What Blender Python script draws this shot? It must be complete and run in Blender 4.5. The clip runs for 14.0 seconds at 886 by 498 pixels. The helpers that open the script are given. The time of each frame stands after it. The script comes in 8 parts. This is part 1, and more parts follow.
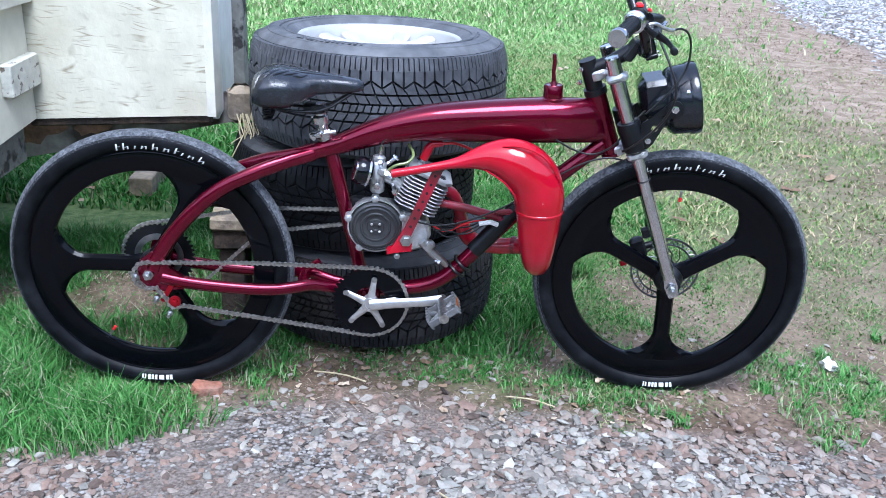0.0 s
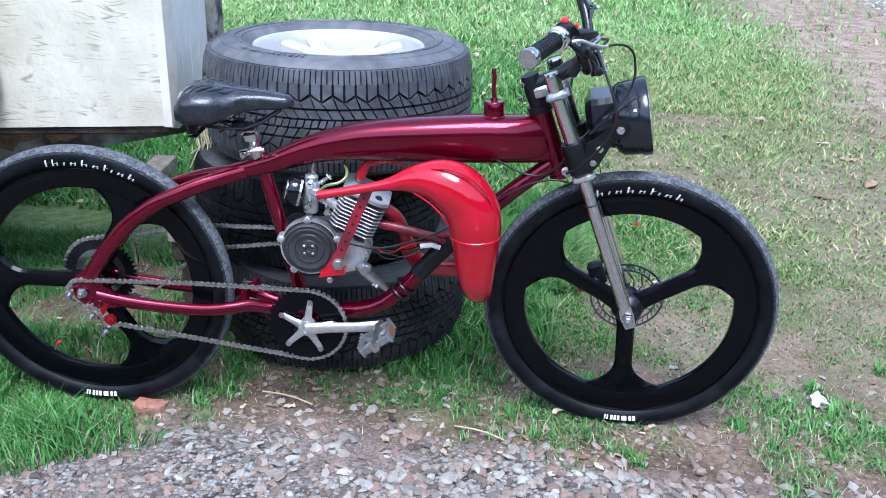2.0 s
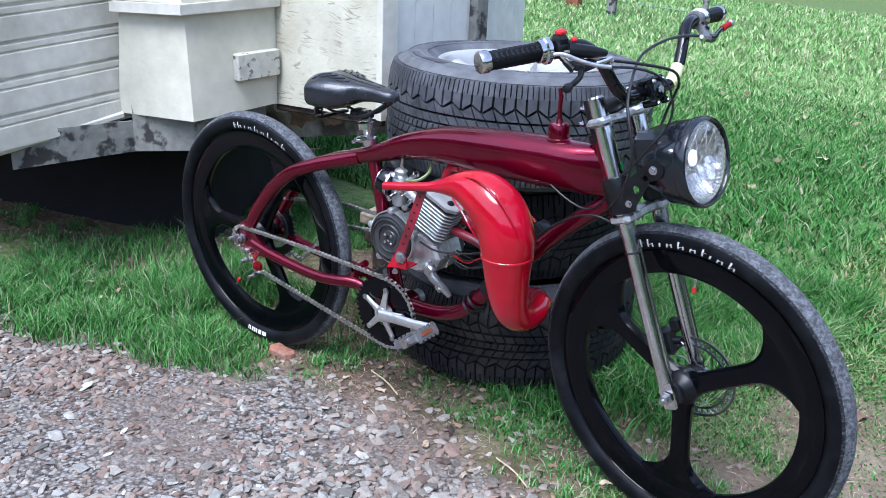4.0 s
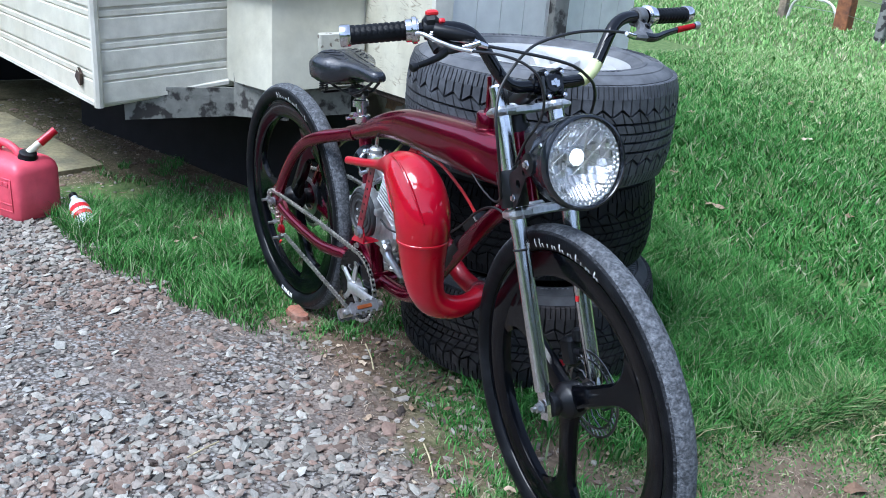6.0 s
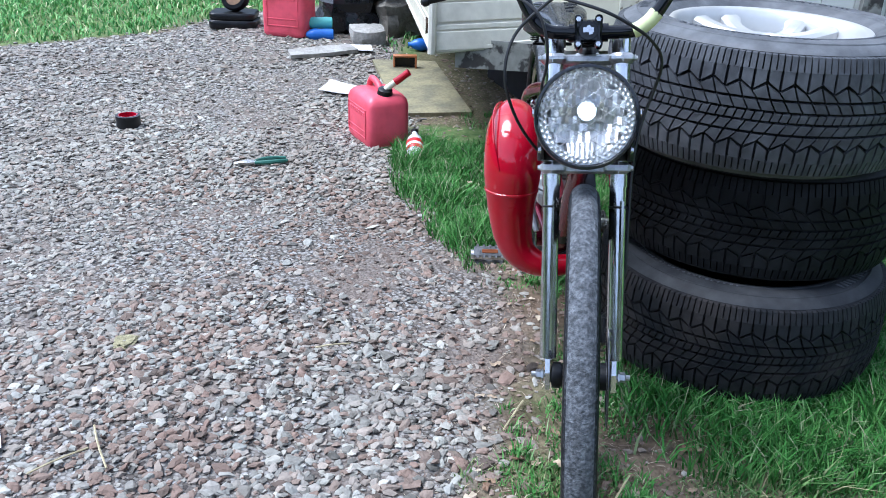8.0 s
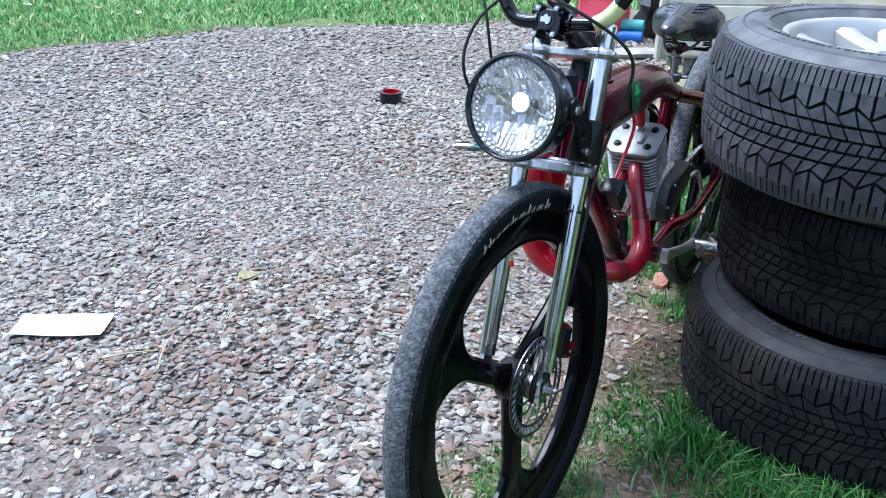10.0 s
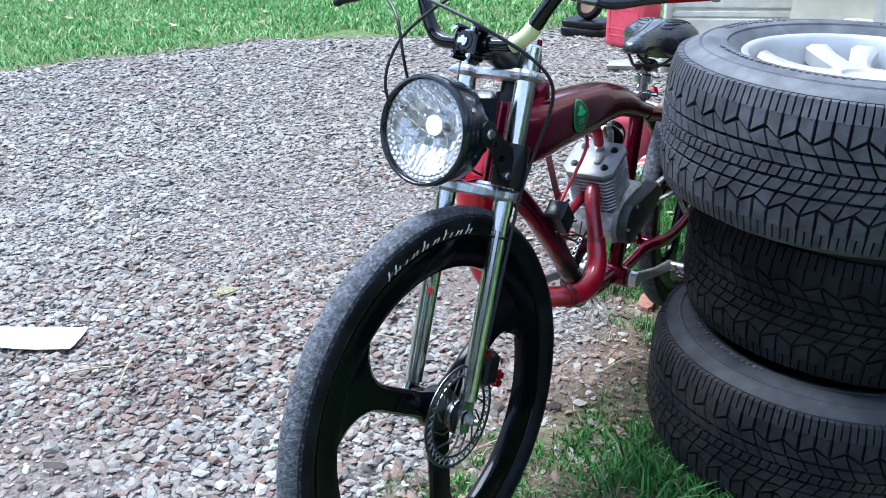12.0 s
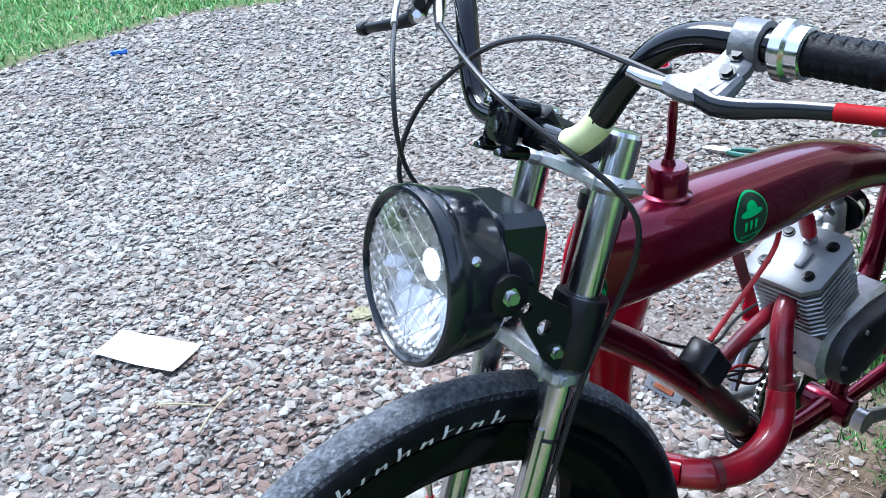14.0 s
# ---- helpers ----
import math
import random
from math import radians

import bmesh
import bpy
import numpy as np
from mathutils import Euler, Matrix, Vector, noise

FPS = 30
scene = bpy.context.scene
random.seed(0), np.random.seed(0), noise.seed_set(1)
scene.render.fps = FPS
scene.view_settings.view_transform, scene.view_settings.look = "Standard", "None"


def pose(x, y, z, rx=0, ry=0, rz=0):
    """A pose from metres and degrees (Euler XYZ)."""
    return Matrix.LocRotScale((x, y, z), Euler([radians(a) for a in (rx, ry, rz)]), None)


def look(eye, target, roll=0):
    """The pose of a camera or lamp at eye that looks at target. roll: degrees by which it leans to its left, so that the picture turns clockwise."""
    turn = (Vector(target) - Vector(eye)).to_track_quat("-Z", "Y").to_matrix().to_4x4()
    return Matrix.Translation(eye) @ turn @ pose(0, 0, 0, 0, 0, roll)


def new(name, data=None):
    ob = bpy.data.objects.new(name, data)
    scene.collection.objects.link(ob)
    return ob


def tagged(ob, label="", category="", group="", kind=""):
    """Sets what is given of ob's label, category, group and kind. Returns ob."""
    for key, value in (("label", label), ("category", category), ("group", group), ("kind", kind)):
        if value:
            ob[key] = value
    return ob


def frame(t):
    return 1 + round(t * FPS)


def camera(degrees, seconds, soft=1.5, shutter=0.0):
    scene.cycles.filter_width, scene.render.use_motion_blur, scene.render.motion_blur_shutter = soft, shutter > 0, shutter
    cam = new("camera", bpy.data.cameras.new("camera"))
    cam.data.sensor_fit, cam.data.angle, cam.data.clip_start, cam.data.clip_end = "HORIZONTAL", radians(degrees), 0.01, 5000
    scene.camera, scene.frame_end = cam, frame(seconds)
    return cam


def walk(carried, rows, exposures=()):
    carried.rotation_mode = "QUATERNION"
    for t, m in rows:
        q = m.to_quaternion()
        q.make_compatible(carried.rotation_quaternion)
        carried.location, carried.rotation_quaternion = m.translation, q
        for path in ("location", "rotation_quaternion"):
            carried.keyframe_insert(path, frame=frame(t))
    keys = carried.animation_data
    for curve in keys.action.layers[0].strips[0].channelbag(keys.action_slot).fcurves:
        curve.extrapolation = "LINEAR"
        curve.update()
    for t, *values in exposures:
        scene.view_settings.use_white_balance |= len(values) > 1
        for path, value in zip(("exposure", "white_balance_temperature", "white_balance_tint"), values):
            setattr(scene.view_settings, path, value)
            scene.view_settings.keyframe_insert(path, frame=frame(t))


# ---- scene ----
cam = camera(52.3, 14.0, soft=0.9)
METRES, EYE, TILT, LEAN, TURN = 5.0, 1.21, 0.0, 0.0, 0.0
ROWS = [
    (0.0, 0.0, 0.0, 0.0, 1.14, -22.17, -2.8),
    (0.5, 0.0027, -0.0058, 0.0034, 1.24, -22.25, -3.0),
    (1.0, 0.0106, -0.0019, 0.0097, 3.08, -23.6, -2.73),
    (1.5, 0.027, 0.0163, 0.021, 3.86, -23.39, -2.54),
    (2.0, 0.0643, 0.0317, 0.0112, 6.5, -23.45, -1.7),
    (2.5, 0.1303, 0.0304, 0.0012, 18.62, -23.73, 0.86),
    (3.0, 0.1739, 0.0428, 0.0014, 23.8, -24.34, 0.34),
    (3.5, 0.2144, 0.0782, -0.0011, 33.65, -22.4, -1.25),
    (6.0, 0.3412, 0.2177, -0.0043, 61.03, -21.48, -4.13),
    (6.5, 0.3613, 0.2555, -0.002, 68.71, -24.46, -3.5),
    (7.0, 0.3615, 0.2971, -0.0054, 75.49, -24.48, -2.75),
    (7.5, 0.371, 0.3433, -0.0047, 85.78, -24.9, -0.05),
    (8.0, 0.3857, 0.3882, -0.0084, 95.85, -24.3, -1.69),
    (10.5, 0.3363, 0.5481, -0.0119, 123.86, -24.08, -0.15),
    (11.0, 0.3346, 0.5584, -0.0117, 123.57, -23.3, 0.02),
    (11.5, 0.3344, 0.5626, -0.0111, 123.99, -23.15, 0.19),
    (12.0, 0.3125, 0.5614, -0.0094, 126.03, -24.02, 0.0),
    (12.5, 0.2629, 0.5603, -0.0115, 132.41, -24.96, -0.34),
    (13.0, 0.2239, 0.5736, 0.0012, 142.05, -24.97, 1.78),
    (13.5, 0.1962, 0.5722, 0.0098, 148.35, -25.74, 1.43),
    (14.0, 0.1773, 0.528, -0.0037, 146.15, -29.03, 3.74),
]
walk(cam, [(t, pose(0, 0, EYE, TILT, LEAN, TURN) @ pose(METRES * x, METRES * y, METRES * z, 90 + pitch, roll, yaw)) for t, x, y, z, yaw, pitch, roll in ROWS],
     [(0.0, 1.87, 5430, 12.5), (1.0, 2.05, 5410, 12.5), (1.5, 1.86, 5440, 16), (2.0, 1.88, 5410, 14), (3.0, 2.11, 5510, 12.5), (3.5, 1.87, 5560, 14.5), (6.5, 1.67, 5540, 8.5), (8.0, 1.82, 5560, 9.5), (11.0, 2.05, 5510, 8.5), (13.5, 2.15, 5470, 8.5)])

# ---- sky and light: bright overcast day ----
world = bpy.data.worlds.new("overcast_sky")
scene.world = world
world.use_nodes = True
wn = world.node_tree
sky = wn.nodes.new("ShaderNodeTexSky")
sky.sky_type, sky.sun_disc = "NISHITA", False
sky.sun_elevation, sky.sun_rotation = radians(58), radians(200)
sky.air_density, sky.dust_density, sky.ozone_density = 1.0, 1.2, 1.5
cloud = wn.nodes.new("ShaderNodeHueSaturation")     # cloud cover takes most of the blue out
cloud.inputs["Saturation"].default_value = 0.60
wn.links.new(sky.outputs[0], cloud.inputs["Color"])
wn.links.new(cloud.outputs[0], wn.nodes["Background"].inputs[0])
wn.nodes["Background"].inputs[1].default_value = 0.115
sun = new("sun", bpy.data.lights.new("sun", "SUN"))
sun.data.energy, sun.data.angle, sun.data.color = 1.5, radians(32), (1.0, 0.985, 0.96)
sun.matrix_world = look((0.6, -2.0, 4.5), (0, 0.5, 0))


# ---- materials ----
def mat(name, base, rough=0.5, metal=0.0, coat=0.0, vary=0.25, scale=30.0, second=None, amount=0.5, patch=6.0,
        sharp=0.15, bump=0.0, bscale=120.0, rvary=0.1, random=0.0, world_space=False, ior=1.5, spec=0.5):
    m = bpy.data.materials.new(name)
    m.use_nodes = True
    nt = m.node_tree
    bsdf = nt.nodes["Principled BSDF"]
    N, L = nt.nodes.new, nt.links.new
    if world_space:
        co = N("ShaderNodeNewGeometry").outputs["Position"]
    else:
        co = N("ShaderNodeTexCoord").outputs["Object"]

    def noise_at(s, detail=4.0):
        n = N("ShaderNodeTexNoise")
        n.inputs["Scale"].default_value, n.inputs["Detail"].default_value = s, detail
        L(co, n.inputs["Vector"])
        return n.outputs["Fac"]

    fine = noise_at(scale)
    ramp = N("ShaderNodeMapRange")
    ramp.inputs[1].default_value, ramp.inputs[2].default_value = 0.25, 0.75
    ramp.inputs[3].default_value, ramp.inputs[4].default_value = 1 - vary, 1 + vary
    L(fine, ramp.inputs[0])
    col = N("ShaderNodeMix")
    col.data_type = "RGBA"
    col.inputs[6].default_value = (*base, 1)
    col.inputs[7].default_value = (*(second or base), 1)
    if second:
        big = noise_at(patch, 6.0)
        edge = N("ShaderNodeMapRange")
        edge.inputs[1].default_value, edge.inputs[2].default_value = 1 - amount - sharp, 1 - amount + sharp
        L(big, edge.inputs[0])
        L(edge.outputs[0], col.inputs[0])
    else:
        col.inputs[0].default_value = 0.0
    mul = N("ShaderNodeVectorMath")
    mul.operation = "SCALE"
    L(col.outputs[2], mul.inputs[0])
    L(ramp.outputs[0], mul.inputs["Scale"])
    out = mul.outputs[0]
    if random:
        info = N("ShaderNodeObjectInfo")
        rr = N("ShaderNodeMapRange")
        rr.inputs[3].default_value, rr.inputs[4].default_value = 1 - random, 1 + random
        L(info.outputs["Random"], rr.inputs[0])
        m2 = N("ShaderNodeVectorMath")
        m2.operation = "SCALE"
        L(out, m2.inputs[0])
        L(rr.outputs[0], m2.inputs["Scale"])
        out = m2.outputs[0]
    L(out, bsdf.inputs["Base Color"])
    rv = N("ShaderNodeMapRange")
    rv.inputs[3].default_value, rv.inputs[4].default_value = max(0.02, rough - rvary), min(1, rough + rvary)
    L(noise_at(scale * 0.4), rv.inputs[0])
    L(rv.outputs[0], bsdf.inputs["Roughness"])
    bsdf.inputs["Metallic"].default_value = metal
    bsdf.inputs["Coat Weight"].default_value = coat
    bsdf.inputs["Coat Roughness"].default_value = 0.04
    bsdf.inputs["IOR"].default_value = ior
    bsdf.inputs["Specular IOR Level"].default_value = spec
    if bump:
        b = N("ShaderNodeBump")
        b.inputs["Strength"].default_value, b.inputs["Distance"].default_value = bump, 0.01
        L(noise_at(bscale, 5.0), b.inputs["Height"])
        L(b.outputs[0], bsdf.inputs["Normal"])
    return m


def palette(name, stops, rough, island=True, bump=0.3, bscale=200.0, vary=0.2, spec=0.3):
    """A surface of many pieces whose colour is drawn piece by piece from a ramp."""
    m = mat(name, (0.5, 0.5, 0.5), rough, vary=vary, scale=90.0, bump=bump, bscale=bscale, world_space=True)
    nt = m.node_tree
    bsdf = nt.nodes["Principled BSDF"]
    bsdf.inputs["Specular IOR Level"].default_value = spec
    if island:
        src = nt.nodes.new("ShaderNodeNewGeometry").outputs["Random Per Island"]
    else:
        src = nt.nodes.new("ShaderNodeObjectInfo").outputs["Random"]
    cr = nt.nodes.new("ShaderNodeValToRGB")
    while len(cr.color_ramp.elements) < len(stops):
        cr.color_ramp.elements.new(0.5)
    for e, (p, c) in zip(cr.color_ramp.elements, stops):
        e.position, e.color = p, (*c, 1)
    nt.links.new(src, cr.inputs[0])
    mix = [n for n in nt.nodes if n.type == "MIX"][0]
    for l in list(mix.inputs[0].links):
        nt.links.remove(l)
    mix.inputs[0].default_value = 1.0
    nt.links.new(cr.outputs[0], mix.inputs[7])
    return m


MAROON = mat("maroon_candy_paint", (0.150, 0.0010, 0.019), 0.24, 0.72, 0.5, vary=0.15, scale=14, second=(0.112, 0.0008, 0.014), amount=0.5, patch=3, rvary=0.06, spec=0.2)
RED = mat("red_paint", (0.43, 0.002, 0.022), 0.30, 0.0, 0.9, vary=0.10, scale=20, second=(0.35, 0.002, 0.011), amount=0.5, patch=9, bump=0.05, bscale=60, spec=0.1)
DARKRED = mat("heat_darkened_red_paint", (0.22, 0.004, 0.018), 0.38, 0.0, 0.4, vary=0.3, scale=25, second=(0.07, 0.006, 0.008), amount=0.45, patch=16, bump=0.15, bscale=90)
BLACKGLOSS = mat("gloss_black_paint", (0.0035, 0.004, 0.006), 0.10, 0.0, 0.0, vary=0.2, scale=40, rvary=0.04, spec=0.40)
WHEELBLACK = mat("gloss_black_wheel", (0.0018, 0.0021, 0.0032), 0.12, 0.0, 0.0, vary=0.2, scale=40, rvary=0.04, spec=0.16)
LAMPBLACK = mat("lamp_black_paint", (0.008, 0.010, 0.014), 0.17, 0.0, 0.0, vary=0.2, scale=40, rvary=0.06, spec=0.55)
BLACKSATIN = mat("satin_black_paint", (0.006, 0.0065, 0.008), 0.34, vary=0.3, scale=50, second=(0.015, 0.016, 0.018), amount=0.35, patch=20, spec=0.3)
RUBBER = mat("black_rubber", (0.0040, 0.0045, 0.0058), 0.42, spec=0.11, vary=0.3, scale=60, second=(0.013, 0.0145, 0.017), amount=0.42, patch=14, bump=0.1, bscale=300)
TREADWORN = mat("dusty_worn_tread", (0.046, 0.051, 0.059), 0.85, vary=0.5, scale=70, second=(0.140, 0.148, 0.162), amount=0.46, sharp=0.16, patch=170, bump=0.5, bscale=260)
SCUFFED = mat("scuffed_tyre_shoulder", (0.014, 0.0155, 0.0185), 0.7, vary=0.5, scale=70, spec=0.2, second=(0.075, 0.079, 0.087), amount=0.40, sharp=0.10, patch=190, bump=0.3, bscale=260)
MUDRUBBER = mat("muddy_car_tyre_rubber", (0.0155, 0.017, 0.020), 0.65, spec=0.2, vary=0.35, scale=40, second=(0.050, 0.043, 0.041), amount=0.40, patch=7, bump=0.2, bscale=220)
DUSTRUBBER = mat("dusty_car_tyre_rubber", (0.044, 0.047, 0.054), 0.55, spec=0.3, vary=0.35, scale=40, second=(0.080, 0.085, 0.095), amount=0.48, patch=11, bump=0.12, bscale=220)
CARRUBBER = mat("car_tyre_rubber", (0.0066, 0.0073, 0.0090), 0.55, spec=0.14, vary=0.35, scale=40, second=(0.018, 0.0196, 0.0225), amount=0.42, patch=9, bump=0.12, bscale=220)
SIDEWALL = mat("dusty_tyre_sidewall", (0.074, 0.079, 0.088), 0.60, spec=0.3, vary=0.3, scale=30, second=(0.125, 0.129, 0.137), amount=0.5, patch=7, bump=0.1, bscale=200)
# Darker copy of SIDEWALL: the lower tyres' shade is in the colour.
DARKWALL = mat("shaded_tyre_sidewall", (0.030, 0.032, 0.036), 0.66, spec=0.2, vary=0.3, scale=30, second=(0.062, 0.063, 0.066), amount=0.45, patch=7, bump=0.1, bscale=200)
CHROME = mat("chrome", (0.62, 0.62, 0.635), 0.19, 1.0, vary=0.15, scale=25, second=(0.45, 0.45, 0.46), amount=0.35, patch=30)
STEEL = mat("dull_steel", (0.46, 0.47, 0.48), 0.34, 1.0, vary=0.25, scale=60)
CHAINSTEEL = mat("oily_chain_steel", (0.46, 0.455, 0.44), 0.36, 1.0, vary=0.5, scale=150)
DARKALLOY = mat("dark_grey_cast_cover", (0.060, 0.062, 0.066), 0.42, 0.6, vary=0.15, scale=60, second=(0.07, 0.07, 0.072), amount=0.4, patch=12, bump=0.1, bscale=240)
HEADALLOY = mat("skimmed_head_alloy", (0.25, 0.255, 0.26), 0.5, 0.3, vary=0.12, scale=60, second=(0.38, 0.38, 0.38), amount=0.35, patch=25)
ANODRED = mat("red_anodised_alloy", (0.34, 0.008, 0.018), 0.35, 0.7, vary=0.15)
DULLCAST = mat("dull_lever_casting", (0.13, 0.133, 0.137), 0.42, 0.35, vary=0.2, scale=60, second=(0.18, 0.18, 0.185), amount=0.4, patch=30, bump=0.2)
SLEEVERED = mat("dull_red_sleeve", (0.30, 0.006, 0.010), 0.6, vary=0.15, spec=0.1)
ALLOY = mat("cast_alloy", (0.58, 0.59, 0.60), 0.44, 0.85, vary=0.22, scale=60, second=(0.31, 0.31, 0.31), amount=0.4, patch=22, bump=0.2, bscale=240)
# Greyer than RIMSILVER: shade behind the spokes painted into the back plate.
RIMSHADE = mat("rim_window_shade", (0.36, 0.357, 0.35), 0.55, 0.3, vary=0.2, scale=20)
RIMSILVER = mat("silver_wheel_lacquer", (0.56, 0.555, 0.54), 0.40, 0.45, 0.2, vary=0.10, scale=12, second=(0.45, 0.445, 0.435), amount=0.4, patch=7)
VINYL = mat("black_saddle_vinyl", (0.011, 0.013, 0.018), 0.25, 0.0, 0.35, vary=0.3, scale=60, second=(0.026, 0.029, 0.036), amount=0.4, patch=24, bump=0.18, bscale=380)
CABLE = mat("black_cable", (0.010, 0.010, 0.011), 0.42, vary=0.2)
WHITE = mat("white_lettering", (0.72, 0.72, 0.70), 0.6, vary=0.2, scale=200)
DISCSTEEL = mat("brake_disc_steel", (0.16, 0.16, 0.17), 0.32, 1.0, vary=0.3, scale=80)
GREEN = mat("green_print", (0.02, 0.52, 0.13), 0.4, coat=0.5, vary=0.1)
STICKERBLACK = mat("dark_green_sticker", (0.006, 0.03, 0.012), 0.35, coat=0.5, vary=0.1)
TAPE = mat("masking_tape", (0.62, 0.66, 0.34), 0.6, vary=0.12, scale=60)
WIRERED = mat("red_wire", (0.55, 0.015, 0.02), 0.4)
HOSE = mat("green_fuel_hose", (0.16, 0.20, 0.07), 0.3, coat=0.3)
CREAM = mat("cream_siding_paint", (0.60, 0.58, 0.475), 0.55, vary=0.10, scale=18, second=(0.52, 0.49, 0.38), amount=0.40, patch=3.2, bump=0.12, bscale=60, world_space=True)
CREAMGREY = mat("weathered_cream_paint", (0.62, 0.60, 0.52), 0.6, vary=0.12, scale=22, second=(0.46, 0.44, 0.37), amount=0.42, patch=5, bump=0.15, bscale=90, world_space=True)
BOARDWHITE = mat("chalky_white_board", (0.74, 0.735, 0.69), 0.6, vary=0.08, scale=18, second=(0.62, 0.61, 0.56), amount=0.35, patch=7, bump=0.12, bscale=60, world_space=True)
CHIPPED = mat("chipped_cream_wood", (0.52, 0.51, 0.44), 0.7, vary=0.15, scale=30, second=(0.16, 0.13, 0.10), amount=0.38, patch=40, sharp=0.03, bump=0.5, bscale=60, world_space=True)
MOTTLED = mat("peeling_skirt_board", (0.20, 0.20, 0.18), 0.8, vary=0.25, scale=30, second=(0.035, 0.032, 0.03), amount=0.46, patch=14, sharp=0.03, bump=0.4, bscale=50, world_space=True)
RAWBROWN = mat("bare_brown_board", (0.34, 0.20, 0.13), 0.85, vary=0.35, scale=50, second=(0.22, 0.14, 0.10), amount=0.5, patch=18, bump=0.5, world_space=True)
SKIRTPANEL = mat("peeling_underside_board", (0.34, 0.33, 0.30), 0.8, vary=0.35, scale=24, second=(0.085, 0.072, 0.064), amount=0.52, patch=5, sharp=0.05, bump=0.5, bscale=40, world_space=True)
ROTWOOD = mat("rotten_dark_wood", (0.075, 0.05, 0.035), 0.85, vary=0.5, scale=40, second=(0.02, 0.015, 0.012), amount=0.5, patch=12, bump=0.8, bscale=70, world_space=True)
RAWWOOD = mat("bare_weathered_wood", (0.30, 0.24, 0.16), 0.8, vary=0.3, scale=50, second=(0.16, 0.13, 0.10), amount=0.5, patch=14, bump=0.5, bscale=90, world_space=True)
PLY = mat("damp_plywood", (0.26, 0.23, 0.13), 0.8, vary=0.25, scale=60, second=(0.13, 0.12, 0.08), amount=0.46, patch=8, bump=0.3, bscale=90, world_space=True)
BLACKPLASTIC = mat("black_plastic_sheet", (0.012, 0.013, 0.016), 0.26, vary=0.3, scale=20, bump=0.5, bscale=14)
# Near-black that stands for unlit hollows, not for a cloth.
VOIDBLACK = mat("void_black", (0.006, 0.006, 0.007), 0.9, vary=0.3, scale=20)
REDPLASTIC = mat("red_fuel_plastic", (0.68, 0.085, 0.130), 0.42, vary=0.08, scale=30, second=(0.47, 0.05, 0.07), amount=0.4, patch=9, bump=0.06, bscale=160)
YELLOWISH = mat("pale_plastic", (0.62, 0.60, 0.48), 0.4, vary=0.15)
PAPER = mat("white_card", (0.78, 0.77, 0.74), 0.7, vary=0.06, scale=30, second=(0.62, 0.60, 0.55), amount=0.3, patch=18, bump=0.1)
BRICKMAT = mat("broken_brick", (0.34, 0.13, 0.08), 0.85, vary=0.35, scale=70, second=(0.24, 0.14, 0.10), amount=0.5, patch=24, bump=0.6, bscale=160)
CONCRETE = mat("concrete", (0.36, 0.345, 0.32), 0.9, vary=0.25, scale=60, second=(0.24, 0.23, 0.21), amount=0.5, patch=10, bump=0.5, bscale=140, world_space=True)
BOTTLECLEAR = mat("cloudy_bottle_plastic", (0.62, 0.66, 0.68), 0.2, vary=0.1)
BOTTLERED = mat("red_bottle_label", (0.62, 0.02, 0.03), 0.35, vary=0.1)
BLUEPLASTIC = mat("blue_plastic", (0.02, 0.13, 0.50), 0.35, vary=0.1)
TEALPLASTIC = mat("teal_plastic", (0.10, 0.42, 0.42), 0.35, vary=0.1)
TOOLGREEN = mat("green_tool_grip", (0.012, 0.09, 0.065), 0.5, vary=0.2)
RUSTY = mat("rusted_steel_post", (0.26, 0.10, 0.04), 0.8, vary=0.3, scale=30, second=(0.12, 0.05, 0.03), amount=0.45, patch=10, bump=0.4, world_space=True)
STICK = mat("dry_twig", (0.30, 0.22, 0.13), 0.85, vary=0.3, scale=90, bump=0.5, bscale=120)
STRAW = mat("dry_straw", (0.42, 0.36, 0.22), 0.8, vary=0.3, scale=90)
LENS = bpy.data.materials.new("clear_lens")
LENS.use_nodes = True
LENS.node_tree.nodes["Principled BSDF"].inputs["Transmission Weight"].default_value = 1.0
LENS.node_tree.nodes["Principled BSDF"].inputs["Roughness"].default_value = 0.06
LENS.node_tree.nodes["Principled BSDF"].inputs["IOR"].default_value = 1.42
# Whitish base paints in the light that the glass ridges catch.
FLUTE = mat("pressed_glass_ridge", (0.74, 0.76, 0.78), 0.25, vary=0.1, scale=80)
FLUTE.node_tree.nodes["Principled BSDF"].inputs["Transmission Weight"].default_value = 0.65
POLISHED = mat("polished_crank_alloy", (0.60, 0.60, 0.605), 0.34, 0.85, vary=0.12, scale=60, second=(0.46, 0.46, 0.465), amount=0.35, patch=40)
CASTALLOY = mat("dull_polished_alloy", (0.62, 0.63, 0.65), 0.36, 0.85, vary=0.2, scale=60, second=(0.42, 0.43, 0.45), amount=0.4, patch=90, bump=0.12, bscale=400)
REFLECTOR = mat("headlamp_reflector", (0.88, 0.89, 0.91), 0.30, 1.0, vary=0.05)
BULB = bpy.data.materials.new("lit_bulb")
BULB.use_nodes = True
BULB.node_tree.nodes["Principled BSDF"].inputs["Emission Color"].default_value = (0.85, 0.93, 1.0, 1)
BULB.node_tree.nodes["Principled BSDF"].inputs["Emission Strength"].default_value = 0.9


